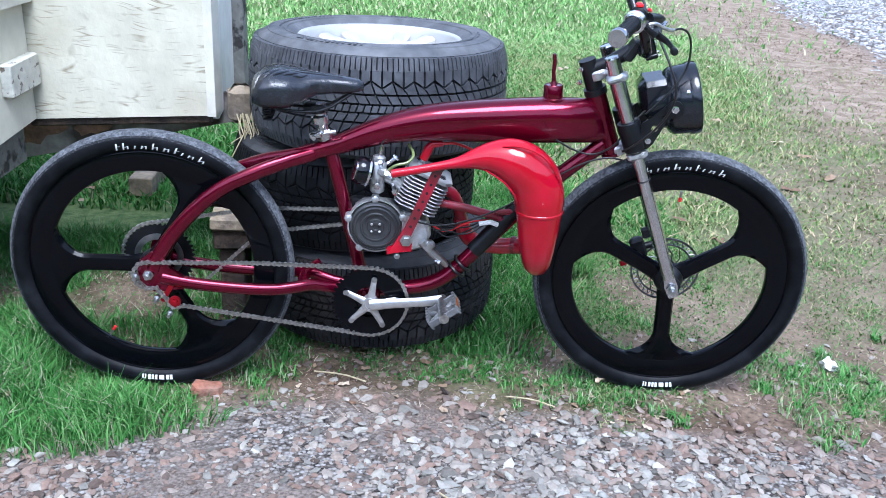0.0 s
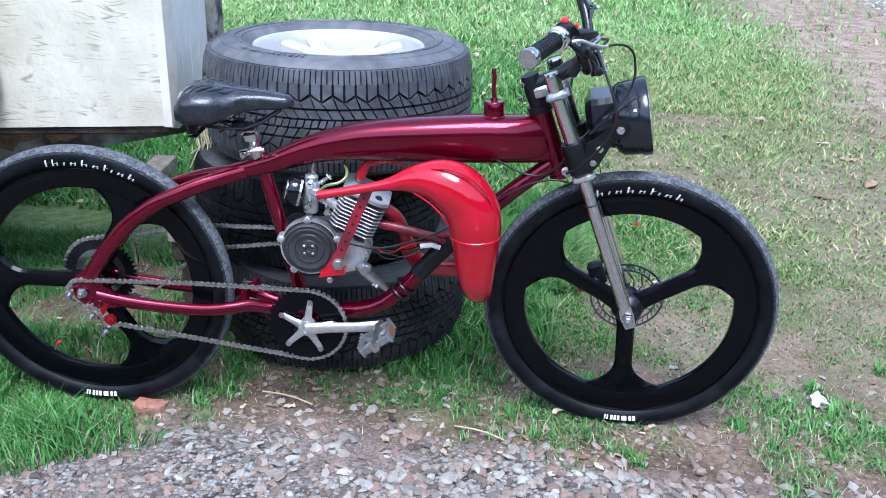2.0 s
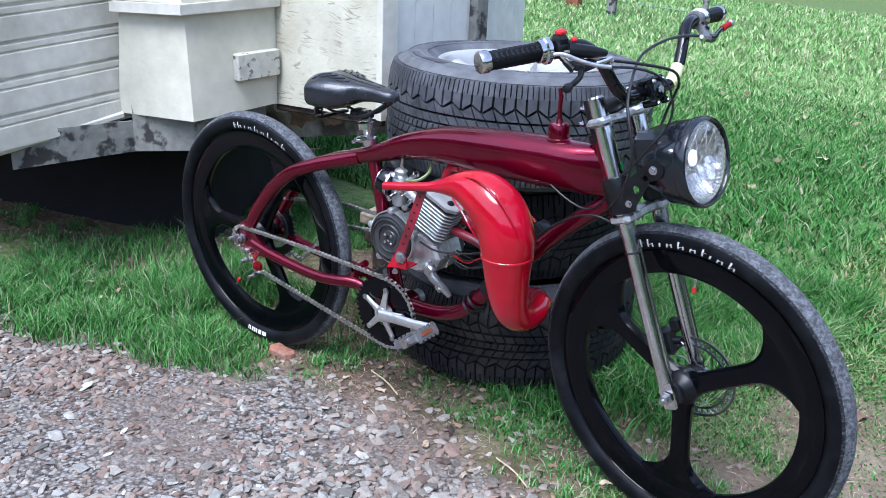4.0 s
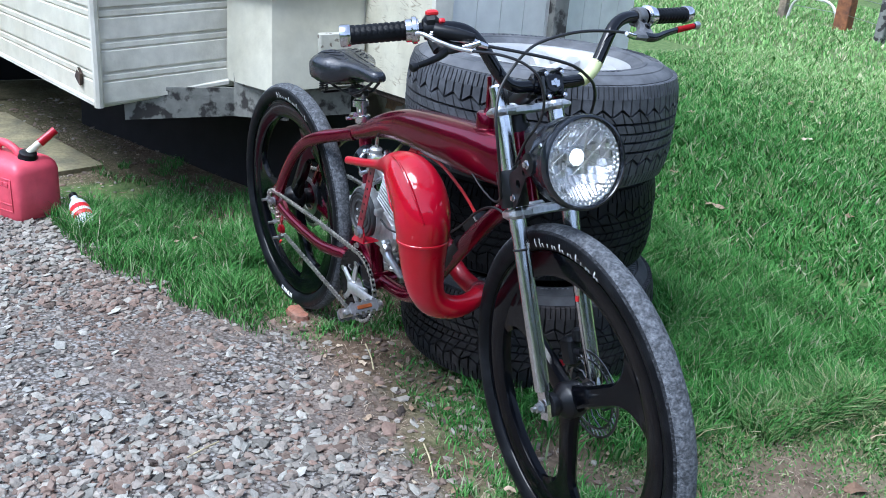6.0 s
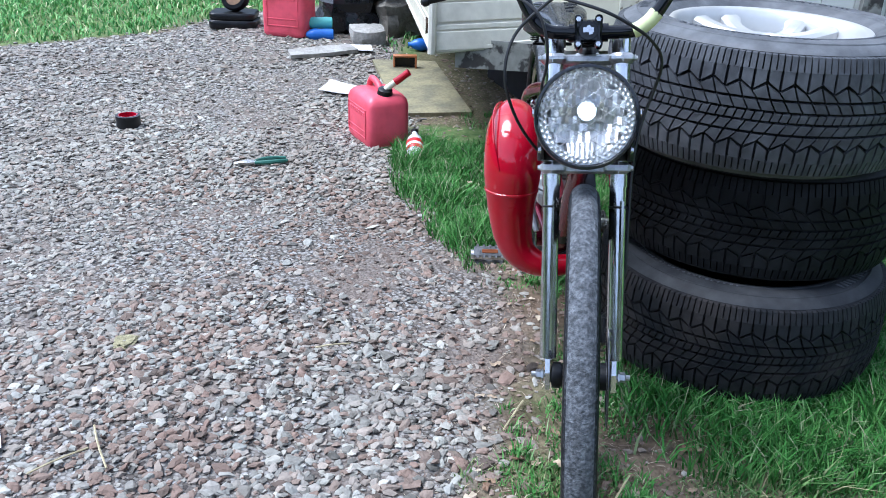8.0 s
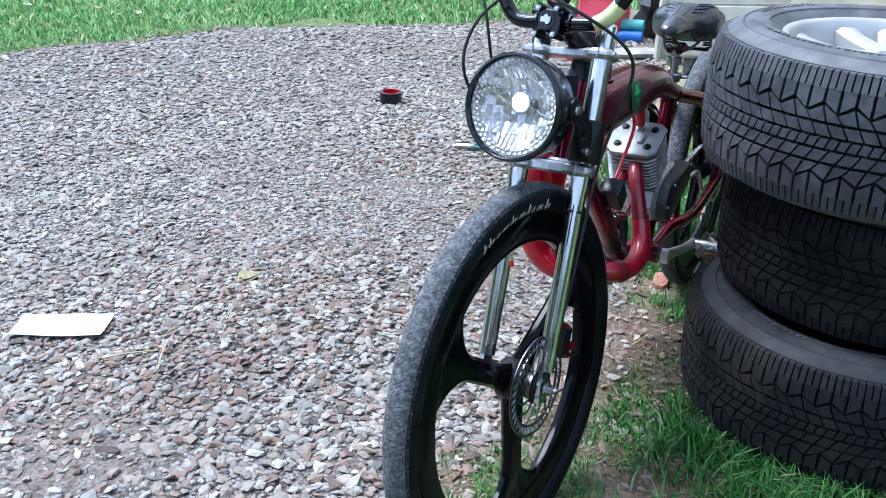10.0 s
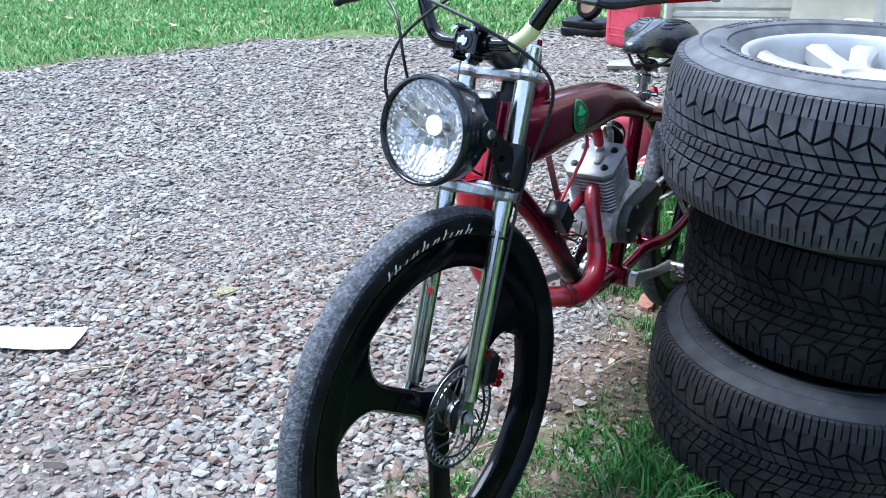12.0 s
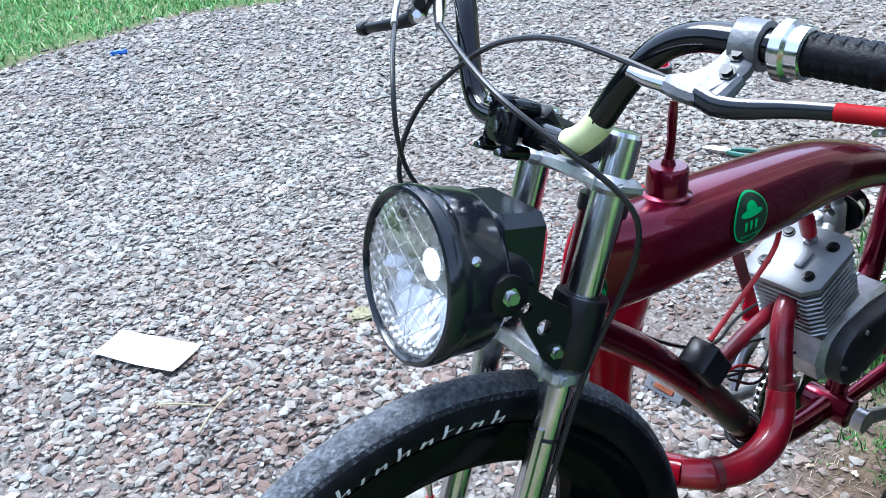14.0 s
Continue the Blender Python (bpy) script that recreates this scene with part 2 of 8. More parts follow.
def osb_material():
    """Painted strand board: pale paint with the ends and gaps of strands showing dark."""
    m = mat("painted_strand_board", (0.60, 0.575, 0.455), 0.6, vary=0.10, scale=14, second=(0.49, 0.455, 0.34), amount=0.45, patch=5, bump=0.2, bscale=45, world_space=True)
    nt = m.node_tree
    N, L = nt.nodes.new, nt.links.new
    bsdf = nt.nodes["Principled BSDF"]
    geo = N("ShaderNodeNewGeometry").outputs["Position"]
    warp = N("ShaderNodeTexNoise")
    warp.inputs["Scale"].default_value = 5.0
    L(geo, warp.inputs["Vector"])
    add = N("ShaderNodeVectorMath")
    add.operation = "MULTIPLY_ADD"
    L(warp.outputs["Color"], add.inputs[0])
    add.inputs[1].default_value = (0.07, 0.07, 0.07)
    L(geo, add.inputs[2])
    lines = None
    for turn, seed in ((35, 0.0), (-50, 3.1), (80, 7.7)):
        mp = N("ShaderNodeMapping")
        mp.inputs["Rotation"].default_value = (0, radians(turn), 0)
        mp.inputs["Scale"].default_value = (5.5, 5.5, 46)
        mp.inputs["Location"].default_value = (seed, seed, seed)
        L(add.outputs[0], mp.inputs["Vector"])
        v = N("ShaderNodeTexVoronoi")
        v.feature = "DISTANCE_TO_EDGE"
        v.inputs["Scale"].default_value = 1.0
        L(mp.outputs[0], v.inputs["Vector"])
        thin = N("ShaderNodeMapRange")
        thin.inputs[1].default_value, thin.inputs[2].default_value = 0.0, 0.055
        thin.inputs[3].default_value, thin.inputs[4].default_value = 1.0, 0.0
        L(v.outputs["Distance"], thin.inputs[0])
        n2 = N("ShaderNodeTexNoise")
        n2.inputs["Scale"].default_value = 16.0
        mp2 = N("ShaderNodeMapping")
        mp2.inputs["Location"].default_value = (seed * 3, 0, seed)
        L(geo, mp2.inputs["Vector"])
        L(mp2.outputs[0], n2.inputs["Vector"])
        keep = N("ShaderNodeMapRange")
        keep.inputs[1].default_value, keep.inputs[2].default_value = 0.56, 0.70
        L(n2.outputs["Fac"], keep.inputs[0])
        both = N("ShaderNodeMath")
        both.operation = "MULTIPLY"
        L(thin.outputs[0], both.inputs[0])
        L(keep.outputs[0], both.inputs[1])
        if lines is None:
            lines = both.outputs[0]
        else:
            mx = N("ShaderNodeMath")
            mx.operation = "MAXIMUM"
            L(lines, mx.inputs[0])
            L(both.outputs[0], mx.inputs[1])
            lines = mx.outputs[0]
    old = bsdf.inputs["Base Color"].links[0].from_socket
    mix = N("ShaderNodeMix")
    mix.data_type = "RGBA"
    L(lines, mix.inputs[0])
    L(old, mix.inputs[6])
    mix.inputs[7].default_value = (0.27, 0.23, 0.15, 1)
    L(mix.outputs[2], bsdf.inputs["Base Color"])
    return m


OSB = osb_material()
STONE_STOPS = [(0.0, (0.081, 0.075, 0.065)), (0.08, (0.155, 0.146, 0.127)), (0.22, (0.237, 0.228, 0.201)), (0.34, (0.265, 0.214, 0.173)), (0.46, (0.226, 0.230, 0.208)),
               (0.58, (0.311, 0.289, 0.244)), (0.70, (0.290, 0.287, 0.261)), (0.80, (0.294, 0.237, 0.195)), (0.92, (0.352, 0.335, 0.292)), (1.0, (0.433, 0.417, 0.369))]
RED_STOPS = [(0.0, (0.068, 0.054, 0.045)), (0.13, (0.138, 0.105, 0.085)), (0.33, (0.218, 0.164, 0.132)), (0.53, (0.222, 0.152, 0.120)),
             (0.72, (0.252, 0.206, 0.170)), (0.90, (0.290, 0.268, 0.232)), (1.0, (0.350, 0.345, 0.302))]
def dusted(m, tint, scale, most):
    """Earth dust lying over pieces in wide soft patches."""
    nt = m.node_tree
    N, L = nt.nodes.new, nt.links.new
    bsdf = nt.nodes["Principled BSDF"]
    old = bsdf.inputs["Base Color"].links[0].from_socket
    n = N("ShaderNodeTexNoise")
    n.inputs["Scale"].default_value, n.inputs["Detail"].default_value = scale, 7
    L(N("ShaderNodeNewGeometry").outputs["Position"], n.inputs["Vector"])
    r = N("ShaderNodeMapRange")
    r.inputs[1].default_value, r.inputs[2].default_value, r.inputs[4].default_value = 0.46, 0.64, most
    L(n.outputs["Fac"], r.inputs[0])
    mx = N("ShaderNodeMix")
    mx.data_type = "RGBA"
    L(r.outputs[0], mx.inputs[0])
    L(old, mx.inputs[6])
    mx.inputs[7].default_value = (*tint, 1)
    L(mx.outputs[2], bsdf.inputs["Base Color"])
    return m


REDGRAVEL = dusted(palette("reddish_gravel_stone", RED_STOPS, 0.8, bump=0.35), (0.160, 0.108, 0.084), 2.6, 0.65)
GRAVEL = dusted(palette("gravel_stone", STONE_STOPS, 0.72, bump=0.35), (0.190, 0.162, 0.137), 1.7, 0.5)
PALEGRAVEL = palette("pale_gravel_stone", [(0.0, (0.26, 0.26, 0.26)), (0.5, (0.39, 0.39, 0.385)), (1.0, (0.54, 0.53, 0.52))], 0.8, bump=0.3)
GRAVELPIECE = palette("gravel_stone_single", STONE_STOPS, 0.72, island=False, bump=0.35)
GRASS_STOPS = [(0.0, (0.032, 0.112, 0.023)), (0.3, (0.053, 0.178, 0.037)), (0.6, (0.084, 0.242, 0.055)), (0.85, (0.155, 0.310, 0.100)), (0.95, (0.30, 0.335, 0.21)), (1.0, (0.39, 0.33, 0.25))]
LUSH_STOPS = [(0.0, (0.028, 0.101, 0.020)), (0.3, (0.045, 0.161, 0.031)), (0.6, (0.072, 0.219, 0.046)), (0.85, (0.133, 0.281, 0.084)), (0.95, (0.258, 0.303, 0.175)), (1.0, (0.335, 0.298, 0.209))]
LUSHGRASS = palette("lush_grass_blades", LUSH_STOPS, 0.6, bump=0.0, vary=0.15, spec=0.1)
GRASS = palette("grass_blades", GRASS_STOPS, 0.6, bump=0.0, vary=0.15, spec=0.1)
# Paler than LUSHGRASS; takes over on the lawn farther out.
FARGRASS = palette("pale_lawn_blades", [(0.0, (0.095, 0.235, 0.062)), (0.35, (0.190, 0.370, 0.112)), (0.75, (0.320, 0.455, 0.185)), (1.0, (0.52, 0.48, 0.32))], 0.6, bump=0.0, vary=0.15, spec=0.06)
LAWNGRASS = palette("short_lawn_blades", [(0.0, (0.085, 0.170, 0.048)), (0.4, (0.185, 0.285, 0.095)), (0.75, (0.330, 0.345, 0.160)), (1.0, (0.50, 0.375, 0.26))], 0.6, bump=0.0, vary=0.15, spec=0.06)
GREENLAWN = palette("fresh_lawn_blades", [(0.0, (0.068, 0.201, 0.062)), (0.4, (0.158, 0.389, 0.130)), (0.8, (0.323, 0.543, 0.214)), (1.0, (0.632, 0.566, 0.371))], 0.6, bump=0.0, vary=0.15, spec=0.06)
DRYGRASS = palette("sparse_dry_grass", [(0.0, (0.058, 0.150, 0.040)), (0.5, (0.135, 0.245, 0.080)), (0.82, (0.245, 0.285, 0.130)), (1.0, (0.40, 0.325, 0.21))], 0.6, bump=0.0, vary=0.15, spec=0.06)
THATCH = palette("dead_grass_thatch", [(0.0, (0.10, 0.062, 0.046)), (0.4, (0.20, 0.142, 0.108)), (0.75, (0.34, 0.272, 0.205)), (1.0, (0.50, 0.43, 0.33))], 0.9, bump=0.0, vary=0.2, spec=0.1)
LEAFMAT = palette("dead_leaf", [(0.0, (0.14, 0.08, 0.05)), (0.5, (0.28, 0.19, 0.12)), (1.0, (0.46, 0.38, 0.28))], 0.7, bump=0.2)


# ---- mesh helpers ----
class Geo:
    def __init__(self):
        self.v, self.f, self.m = [], [], []

    def add(self, verts, faces, mi=0, at=None):
        k = len(self.v)
        self.v += [tuple(at @ Vector(p)) if at is not None else tuple(p) for p in verts]
        self.f += [tuple(i + k for i in f) for f in faces]
        self.m += [mi] * len(faces)
        return self

    def rings(self, rings, caps=True, closed=False, mi=0, at=None):
        n = len(rings[0])
        verts = [p for r in rings for p in r]
        faces = []
        for a in range(len(rings) if closed else len(rings) - 1):
            b = (a + 1) % len(rings)
            for i in range(n):
                j = (i + 1) % n
                faces.append((a * n + i, a * n + j, b * n + j, b * n + i))
        if caps and not closed:
            faces.append(tuple(range(n))[::-1])
            faces.append(tuple((len(rings) - 1) * n + i for i in range(n)))
        return self.add(verts, faces, mi, at)

    def tube(self, path, radii, n=12, caps=True, closed=False, smooth=0, flat=1.0, mi=0, at=None):
        """A round tube along a path; radii: one number or one a point; flat: width across the plane of the path's up."""
        pts = [Vector(p) for p in path]
        rad = list(radii) if isinstance(radii, (list, tuple)) else [radii] * len(pts)
        for _ in range(smooth):
            q, r = [pts[0]], [rad[0]]
            for i in range(len(pts) - 1):
                q += [pts[i].lerp(pts[i + 1], 0.25), pts[i].lerp(pts[i + 1], 0.75)]
                r += [rad[i] * 0.75 + rad[i + 1] * 0.25, rad[i] * 0.25 + rad[i + 1] * 0.75]
            pts, rad = q + [pts[-1]], r + [rad[-1]]
        up, rings = None, []
        for i, p in enumerate(pts):
            if closed:
                d = pts[(i + 1) % len(pts)] - pts[i - 1]
            else:
                d = pts[min(i + 1, len(pts) - 1)] - pts[max(i - 1, 0)]
            d.normalize()
            if up is None:
                up = Vector((0, 0, 1)) if abs(d.z) < 0.9 else Vector((1, 0, 0))
            up = (up - d * up.dot(d)).normalized()
            side = d.cross(up)
            rings.append([p + (up * math.cos(a) + side * math.sin(a) * flat) * rad[i] for a in (2 * math.pi * k / n for k in range(n))])
        return self.rings(rings, caps, closed, mi, at)

    def lathe(self, profile, n=32, at=None, mi=0, closed=False):
        """profile: (radius, height) round the local z axis."""
        rings = [[(r * math.cos(a), r * math.sin(a), z) for a in (2 * math.pi * k / n for k in range(n))] for r, z in profile]
        return self.rings(rings, not closed, closed, mi, at)

    def box(self, size, at=None, bevel=0.0, mi=0, taper=None):
        x, y, z = (s / 2 for s in size)
        b = min(bevel, x * 0.9, y * 0.9, z * 0.9)
        if b <= 0:
            vs = [(sx * x, sy * y, sz * z) for sz in (-1, 1) for sx, sy in ((-1, -1), (1, -1), (1, 1), (-1, 1))]
            fs = [(3, 2, 1, 0), (4, 5, 6, 7), (0, 1, 5, 4), (1, 2, 6, 5), (2, 3, 7, 6), (3, 0, 4, 7)]
        else:
            vs, fs = [], []
            levels = [(-z, b), (-z + b, 0), (z - b, 0), (z, b)]
            for lz, ins in levels:
                xx, yy = x - ins, y - ins
                c = b * 0.75
                vs += [(-xx + c, -yy, lz), (xx - c, -yy, lz), (xx, -yy + c, lz), (xx, yy - c, lz), (xx - c, yy, lz), (-xx + c, yy, lz), (-xx, yy - c, lz), (-xx, -yy + c, lz)]
            for a in range(3):
                for i in range(8):
                    j = (i + 1) % 8
                    fs.append((a * 8 + i, a * 8 + j, a * 8 + 8 + j, a * 8 + 8 + i))
            fs += [tuple(range(8))[::-1], tuple(range(24, 32))]
        if taper:
            vs = [(px * (1 + (taper - 1) * (pz / z + 1) / 2), py * (1 + (taper - 1) * (pz / z + 1) / 2), pz) for px, py, pz in vs]
        return self.add(vs, fs, mi, at)

    def mesh(self, name, mats, smooth=40):
        me = bpy.data.meshes.new(name)
        me.from_pydata(self.v, [], self.f)
        for m in mats:
            me.materials.append(m)
        if len(mats) > 1:
            me.polygons.foreach_set("material_index", self.m)
        if smooth:
            me.polygons.foreach_set("use_smooth", [True] * len(me.polygons))
            me.set_sharp_from_angle(angle=radians(smooth))
        me.update()
        return me


SINGLE = {"head_bolts": "head_bolt", "chainring_bolts": "chainring_bolt", "axle_bolts": "axle_bolt", "caliper_bolts": "caliper_bolt", "perch_bolts": "perch_bolt",
          "stem_bolts": "stem_bolt", "cover_screw": "cover_screw", "bracket_bolt": "bracket_bolt", "bracket_hole": "bracket_hole", "strap_holes": "strap_hole", "pipe_joint": "pipe_joint",
          "skirt_board": "skirt_board", "grip_collar": "grip_collar", "saddle_rails": "saddle_rail", "mount_clamp": "mount_clamp", "fork_band": "fork_band",
          "wiring": "wire", "strap_bolt": "strap_bolt", "stitching": "saddle_rib", "edge_batten": "edge_batten", "rear_skirting": "rear_skirting", "kill_switch": "kill_switch",
          "reflector": "reflector", "tray_frame": "tray_board", "filter_cap": "filter_cap", "rotten_sill": "rotten_sill", "shell": "wall", "corner_trim": "corner_trim", "disc_arm": "disc_arm",
          "engine_brace": "engine_brace", "weld_seam": "weld_seam", "magneto_cover": "magneto_cover", "stay_bridge": "stay_bridge", "lens_flute": "lens_flute", "sidewall_mark": "sidewall_mark", "sidewall_lettering": "sidewall_print", "raised_panel": "raised_panel"}


def islands(geo):
    """The separate pieces of a Geo, each as a Geo of its own."""
    root = list(range(len(geo.v)))

    def find(a):
        while root[a] != a:
            root[a] = root[root[a]]
            a = root[a]
        return a
    for f in geo.f:
        for k in f[1:]:
            root[find(k)] = find(f[0])
    out = {}
    for f, m in zip(geo.f, geo.m):
        out.setdefault(find(f[0]), []).append((f, m))
    for faces in out.values():
        used = sorted({k for f, _ in faces for k in f})
        to = {k: n for n, k in enumerate(used)}
        g = Geo()
        g.v, g.f, g.m = [geo.v[k] for k in used], [tuple(to[k] for k in f) for f, _ in faces], [m for _, m in faces]
        yield g


def part(name, geo, mats, parent=None, label="", smooth=40):
    mats = mats if isinstance(mats, (list, tuple)) else [mats]
    ob = None
    for piece in (islands(geo) if name in SINGLE else (geo,)):
        nm = SINGLE.get(name, name)
        ob = new(nm, piece.mesh(nm, mats, smooth))
        if parent is not None:
            ob.parent = parent
        if label:
            ob["label"] = label
    return ob


def thing(name, m, label, category, group="", kind=""):
    ob = new(name)
    ob.empty_display_size = 0.05
    ob.matrix_world = m
    return tagged(ob, label, category, group, kind)


def axis(p, d, twist=0.0):
    """A frame at p whose z points along d."""
    q = Vector(d).normalized().to_track_quat("Z", "Y")
    return Matrix.Translation(p) @ q.to_matrix().to_4x4() @ pose(0, 0, 0, 0, 0, twist)


def bolt(geo, p, d, r=0.006, h=0.006, mi=0):
    return geo.lathe([(r * 1.5, 0), (r * 1.5, h * 0.3), (r, h * 0.35), (r, h), (r * 0.6, h)], 6, axis(p, d), mi)


def curve_z(points, x):
    for (x0, y0), (x1, y1) in zip(points, points[1:]):
        if x <= x1:
            return y0 + (y1 - y0) * max(0, min(1, (x - x0) / (x1 - x0)))
    return points[-1][1]


# ---- the lie of the land ----
NEAR_EDGE = [(-7, 0.9), (-4.4, 1.0), (-3.3, 1.15), (-2.3, 1.40), (-1.6, 1.42), (-1.25, 1.47), (-0.89, 1.65), (-0.52, 1.84), (-0.1, 1.93), (0.3, 1.89), (0.6, 1.84), (1.05, 1.82), (2, 1.75), (9, 1.6)]
FAR_EDGE = [(-5.4, 1.2), (-4.9, 0.3), (-4.4, -0.2), (-3.7, -0.42), (-3.05, -1.12), (-2.67, -1.6), (-1.94, -1.83), (-1.2, -2.17), (-0.68, -2.34), (0.18, -2.08), (0.62, -1.87), (2, -1.75), (9, -1.7)]


def drive_depth(x, y):
    """How far inside the gravel drive a place lies, below zero outside."""
    if x < -5.4:
        return -0.5
    w = 0.05 * noise.noise((x * 3.1, y * 3.1, 0.3)) + 0.03 * noise.noise((x * 9, y * 9, 4))
    return min(curve_z(NEAR_EDGE, x) - y, y - curve_z(FAR_EDGE, x)) + w


def land(x, y):
    d = max(0.0, min(1.0, (drive_depth(x, y) + 0.1) / 0.8))
    return 0.035 * d * d * (3 - 2 * d) + 0.012 * noise.noise((x * 1.3, y * 1.3, 0)) + 0.006 * noise.noise((x * 5, y * 5, 2)) - 0.004


# ---- ground ----
def ground_material():
    m = mat("soil_and_thatch", (0.084, 0.056, 0.039), 0.95, vary=0.5, scale=60, second=(0.162, 0.118, 0.084), amount=0.5, patch=7, bump=0.8, bscale=70, world_space=True)
    nt = m.node_tree
    N, L = nt.nodes.new, nt.links.new
    bsdf = nt.nodes["Principled BSDF"]
    bsdf.inputs["Specular IOR Level"].default_value = 0.15
    out = bsdf.inputs["Base Color"].links[0].from_socket
    geo = N("ShaderNodeNewGeometry").outputs["Position"]
    for att, dark, pale, size in (("dry", (0.190, 0.140, 0.105), (0.34, 0.268, 0.210), 9.0), ("lawn", (0.062, 0.112, 0.036), (0.150, 0.195, 0.075), 25.0), ("drive", (0.095, 0.076, 0.065), (0.220, 0.186, 0.162), 140.0)):
        at = N("ShaderNodeAttribute")
        at.attribute_name = att
        n = N("ShaderNodeTexNoise")
        n.inputs["Scale"].default_value, n.inputs["Detail"].default_value = size, 6
        L(geo, n.inputs["Vector"])
        cr = N("ShaderNodeValToRGB")
        cr.color_ramp.elements[0].position, cr.color_ramp.elements[0].color = 0.35, (*dark, 1)
        cr.color_ramp.elements[1].position, cr.color_ramp.elements[1].color = 0.65, (*pale, 1)
        L(n.outputs["Fac"], cr.inputs[0])
        mx = N("ShaderNodeMix")
        mx.data_type = "RGBA"
        L(at.outputs["Fac"], mx.inputs[0])
        L(out, mx.inputs[6])
        L(cr.outputs[0], mx.inputs[7])
        out = mx.outputs[2]
    # fine grit between the loose stones
    vor = N("ShaderNodeTexVoronoi")
    vor.inputs["Scale"].default_value = 105.0
    L(geo, vor.inputs["Vector"])
    sep = N("ShaderNodeSeparateColor")
    L(vor.outputs["Color"], sep.inputs[0])
    cr = N("ShaderNodeValToRGB")
    for p, c in ((0.3, (0.17, 0.148, 0.130)), (0.6, (0.27, 0.250, 0.228))):
        cr.color_ramp.elements.new(p).color = (*c, 1)
    cr.color_ramp.elements[0].color, cr.color_ramp.elements[-1].color = (0.050, 0.043, 0.040, 1), (0.36, 0.348, 0.335, 1)
    L(sep.outputs[0], cr.inputs[0])
    # Cells darken toward their edges, painting in the shade between grit.
    gap = N("ShaderNodeMapRange")
    gap.inputs[1].default_value, gap.inputs[2].default_value = 0.35, 0.75
    gap.inputs[3].default_value, gap.inputs[4].default_value = 0.95, 0.36
    L(vor.outputs["Distance"], gap.inputs[0])
    sc = N("ShaderNodeVectorMath")
    sc.operation = "SCALE"
    L(cr.outputs[0], sc.inputs[0])
    L(gap.outputs[0], sc.inputs["Scale"])
    soil = N("ShaderNodeTexNoise")
    soil.inputs["Scale"].default_value, soil.inputs["Detail"].default_value = 3.0, 5
    L(geo, soil.inputs["Vector"])
    keep = N("ShaderNodeMapRange")
    keep.inputs[1].default_value, keep.inputs[2].default_value = 0.36, 0.52
    L(soil.outputs["Fac"], keep.inputs[0])
    at2 = N("ShaderNodeAttribute")
    at2.attribute_name = "drive"
    both = N("ShaderNodeMath")
    both.operation = "MULTIPLY"
    L(keep.outputs[0], both.inputs[0])
    L(at2.outputs["Fac"], both.inputs[1])
    mx = N("ShaderNodeMix")
    mx.data_type = "RGBA"
    L(both.outputs[0], mx.inputs[0])
    L(out, mx.inputs[6])
    L(sc.outputs[0], mx.inputs[7])
    L(mx.outputs[2], bsdf.inputs["Base Color"])
    return m


def clamp01(a):
    return max(0.0, min(1.0, a))


def worn_patch(x, y):
    """Dry bare earth far across the lawn."""
    return clamp01((x - 1.4 + 0.35 * noise.noise((x, y, 5))) * 0.9) * clamp01((y - 4.6) / 0.8) * clamp01((x * 2.0 - y * 0.55 + 2.4) * 0.9)


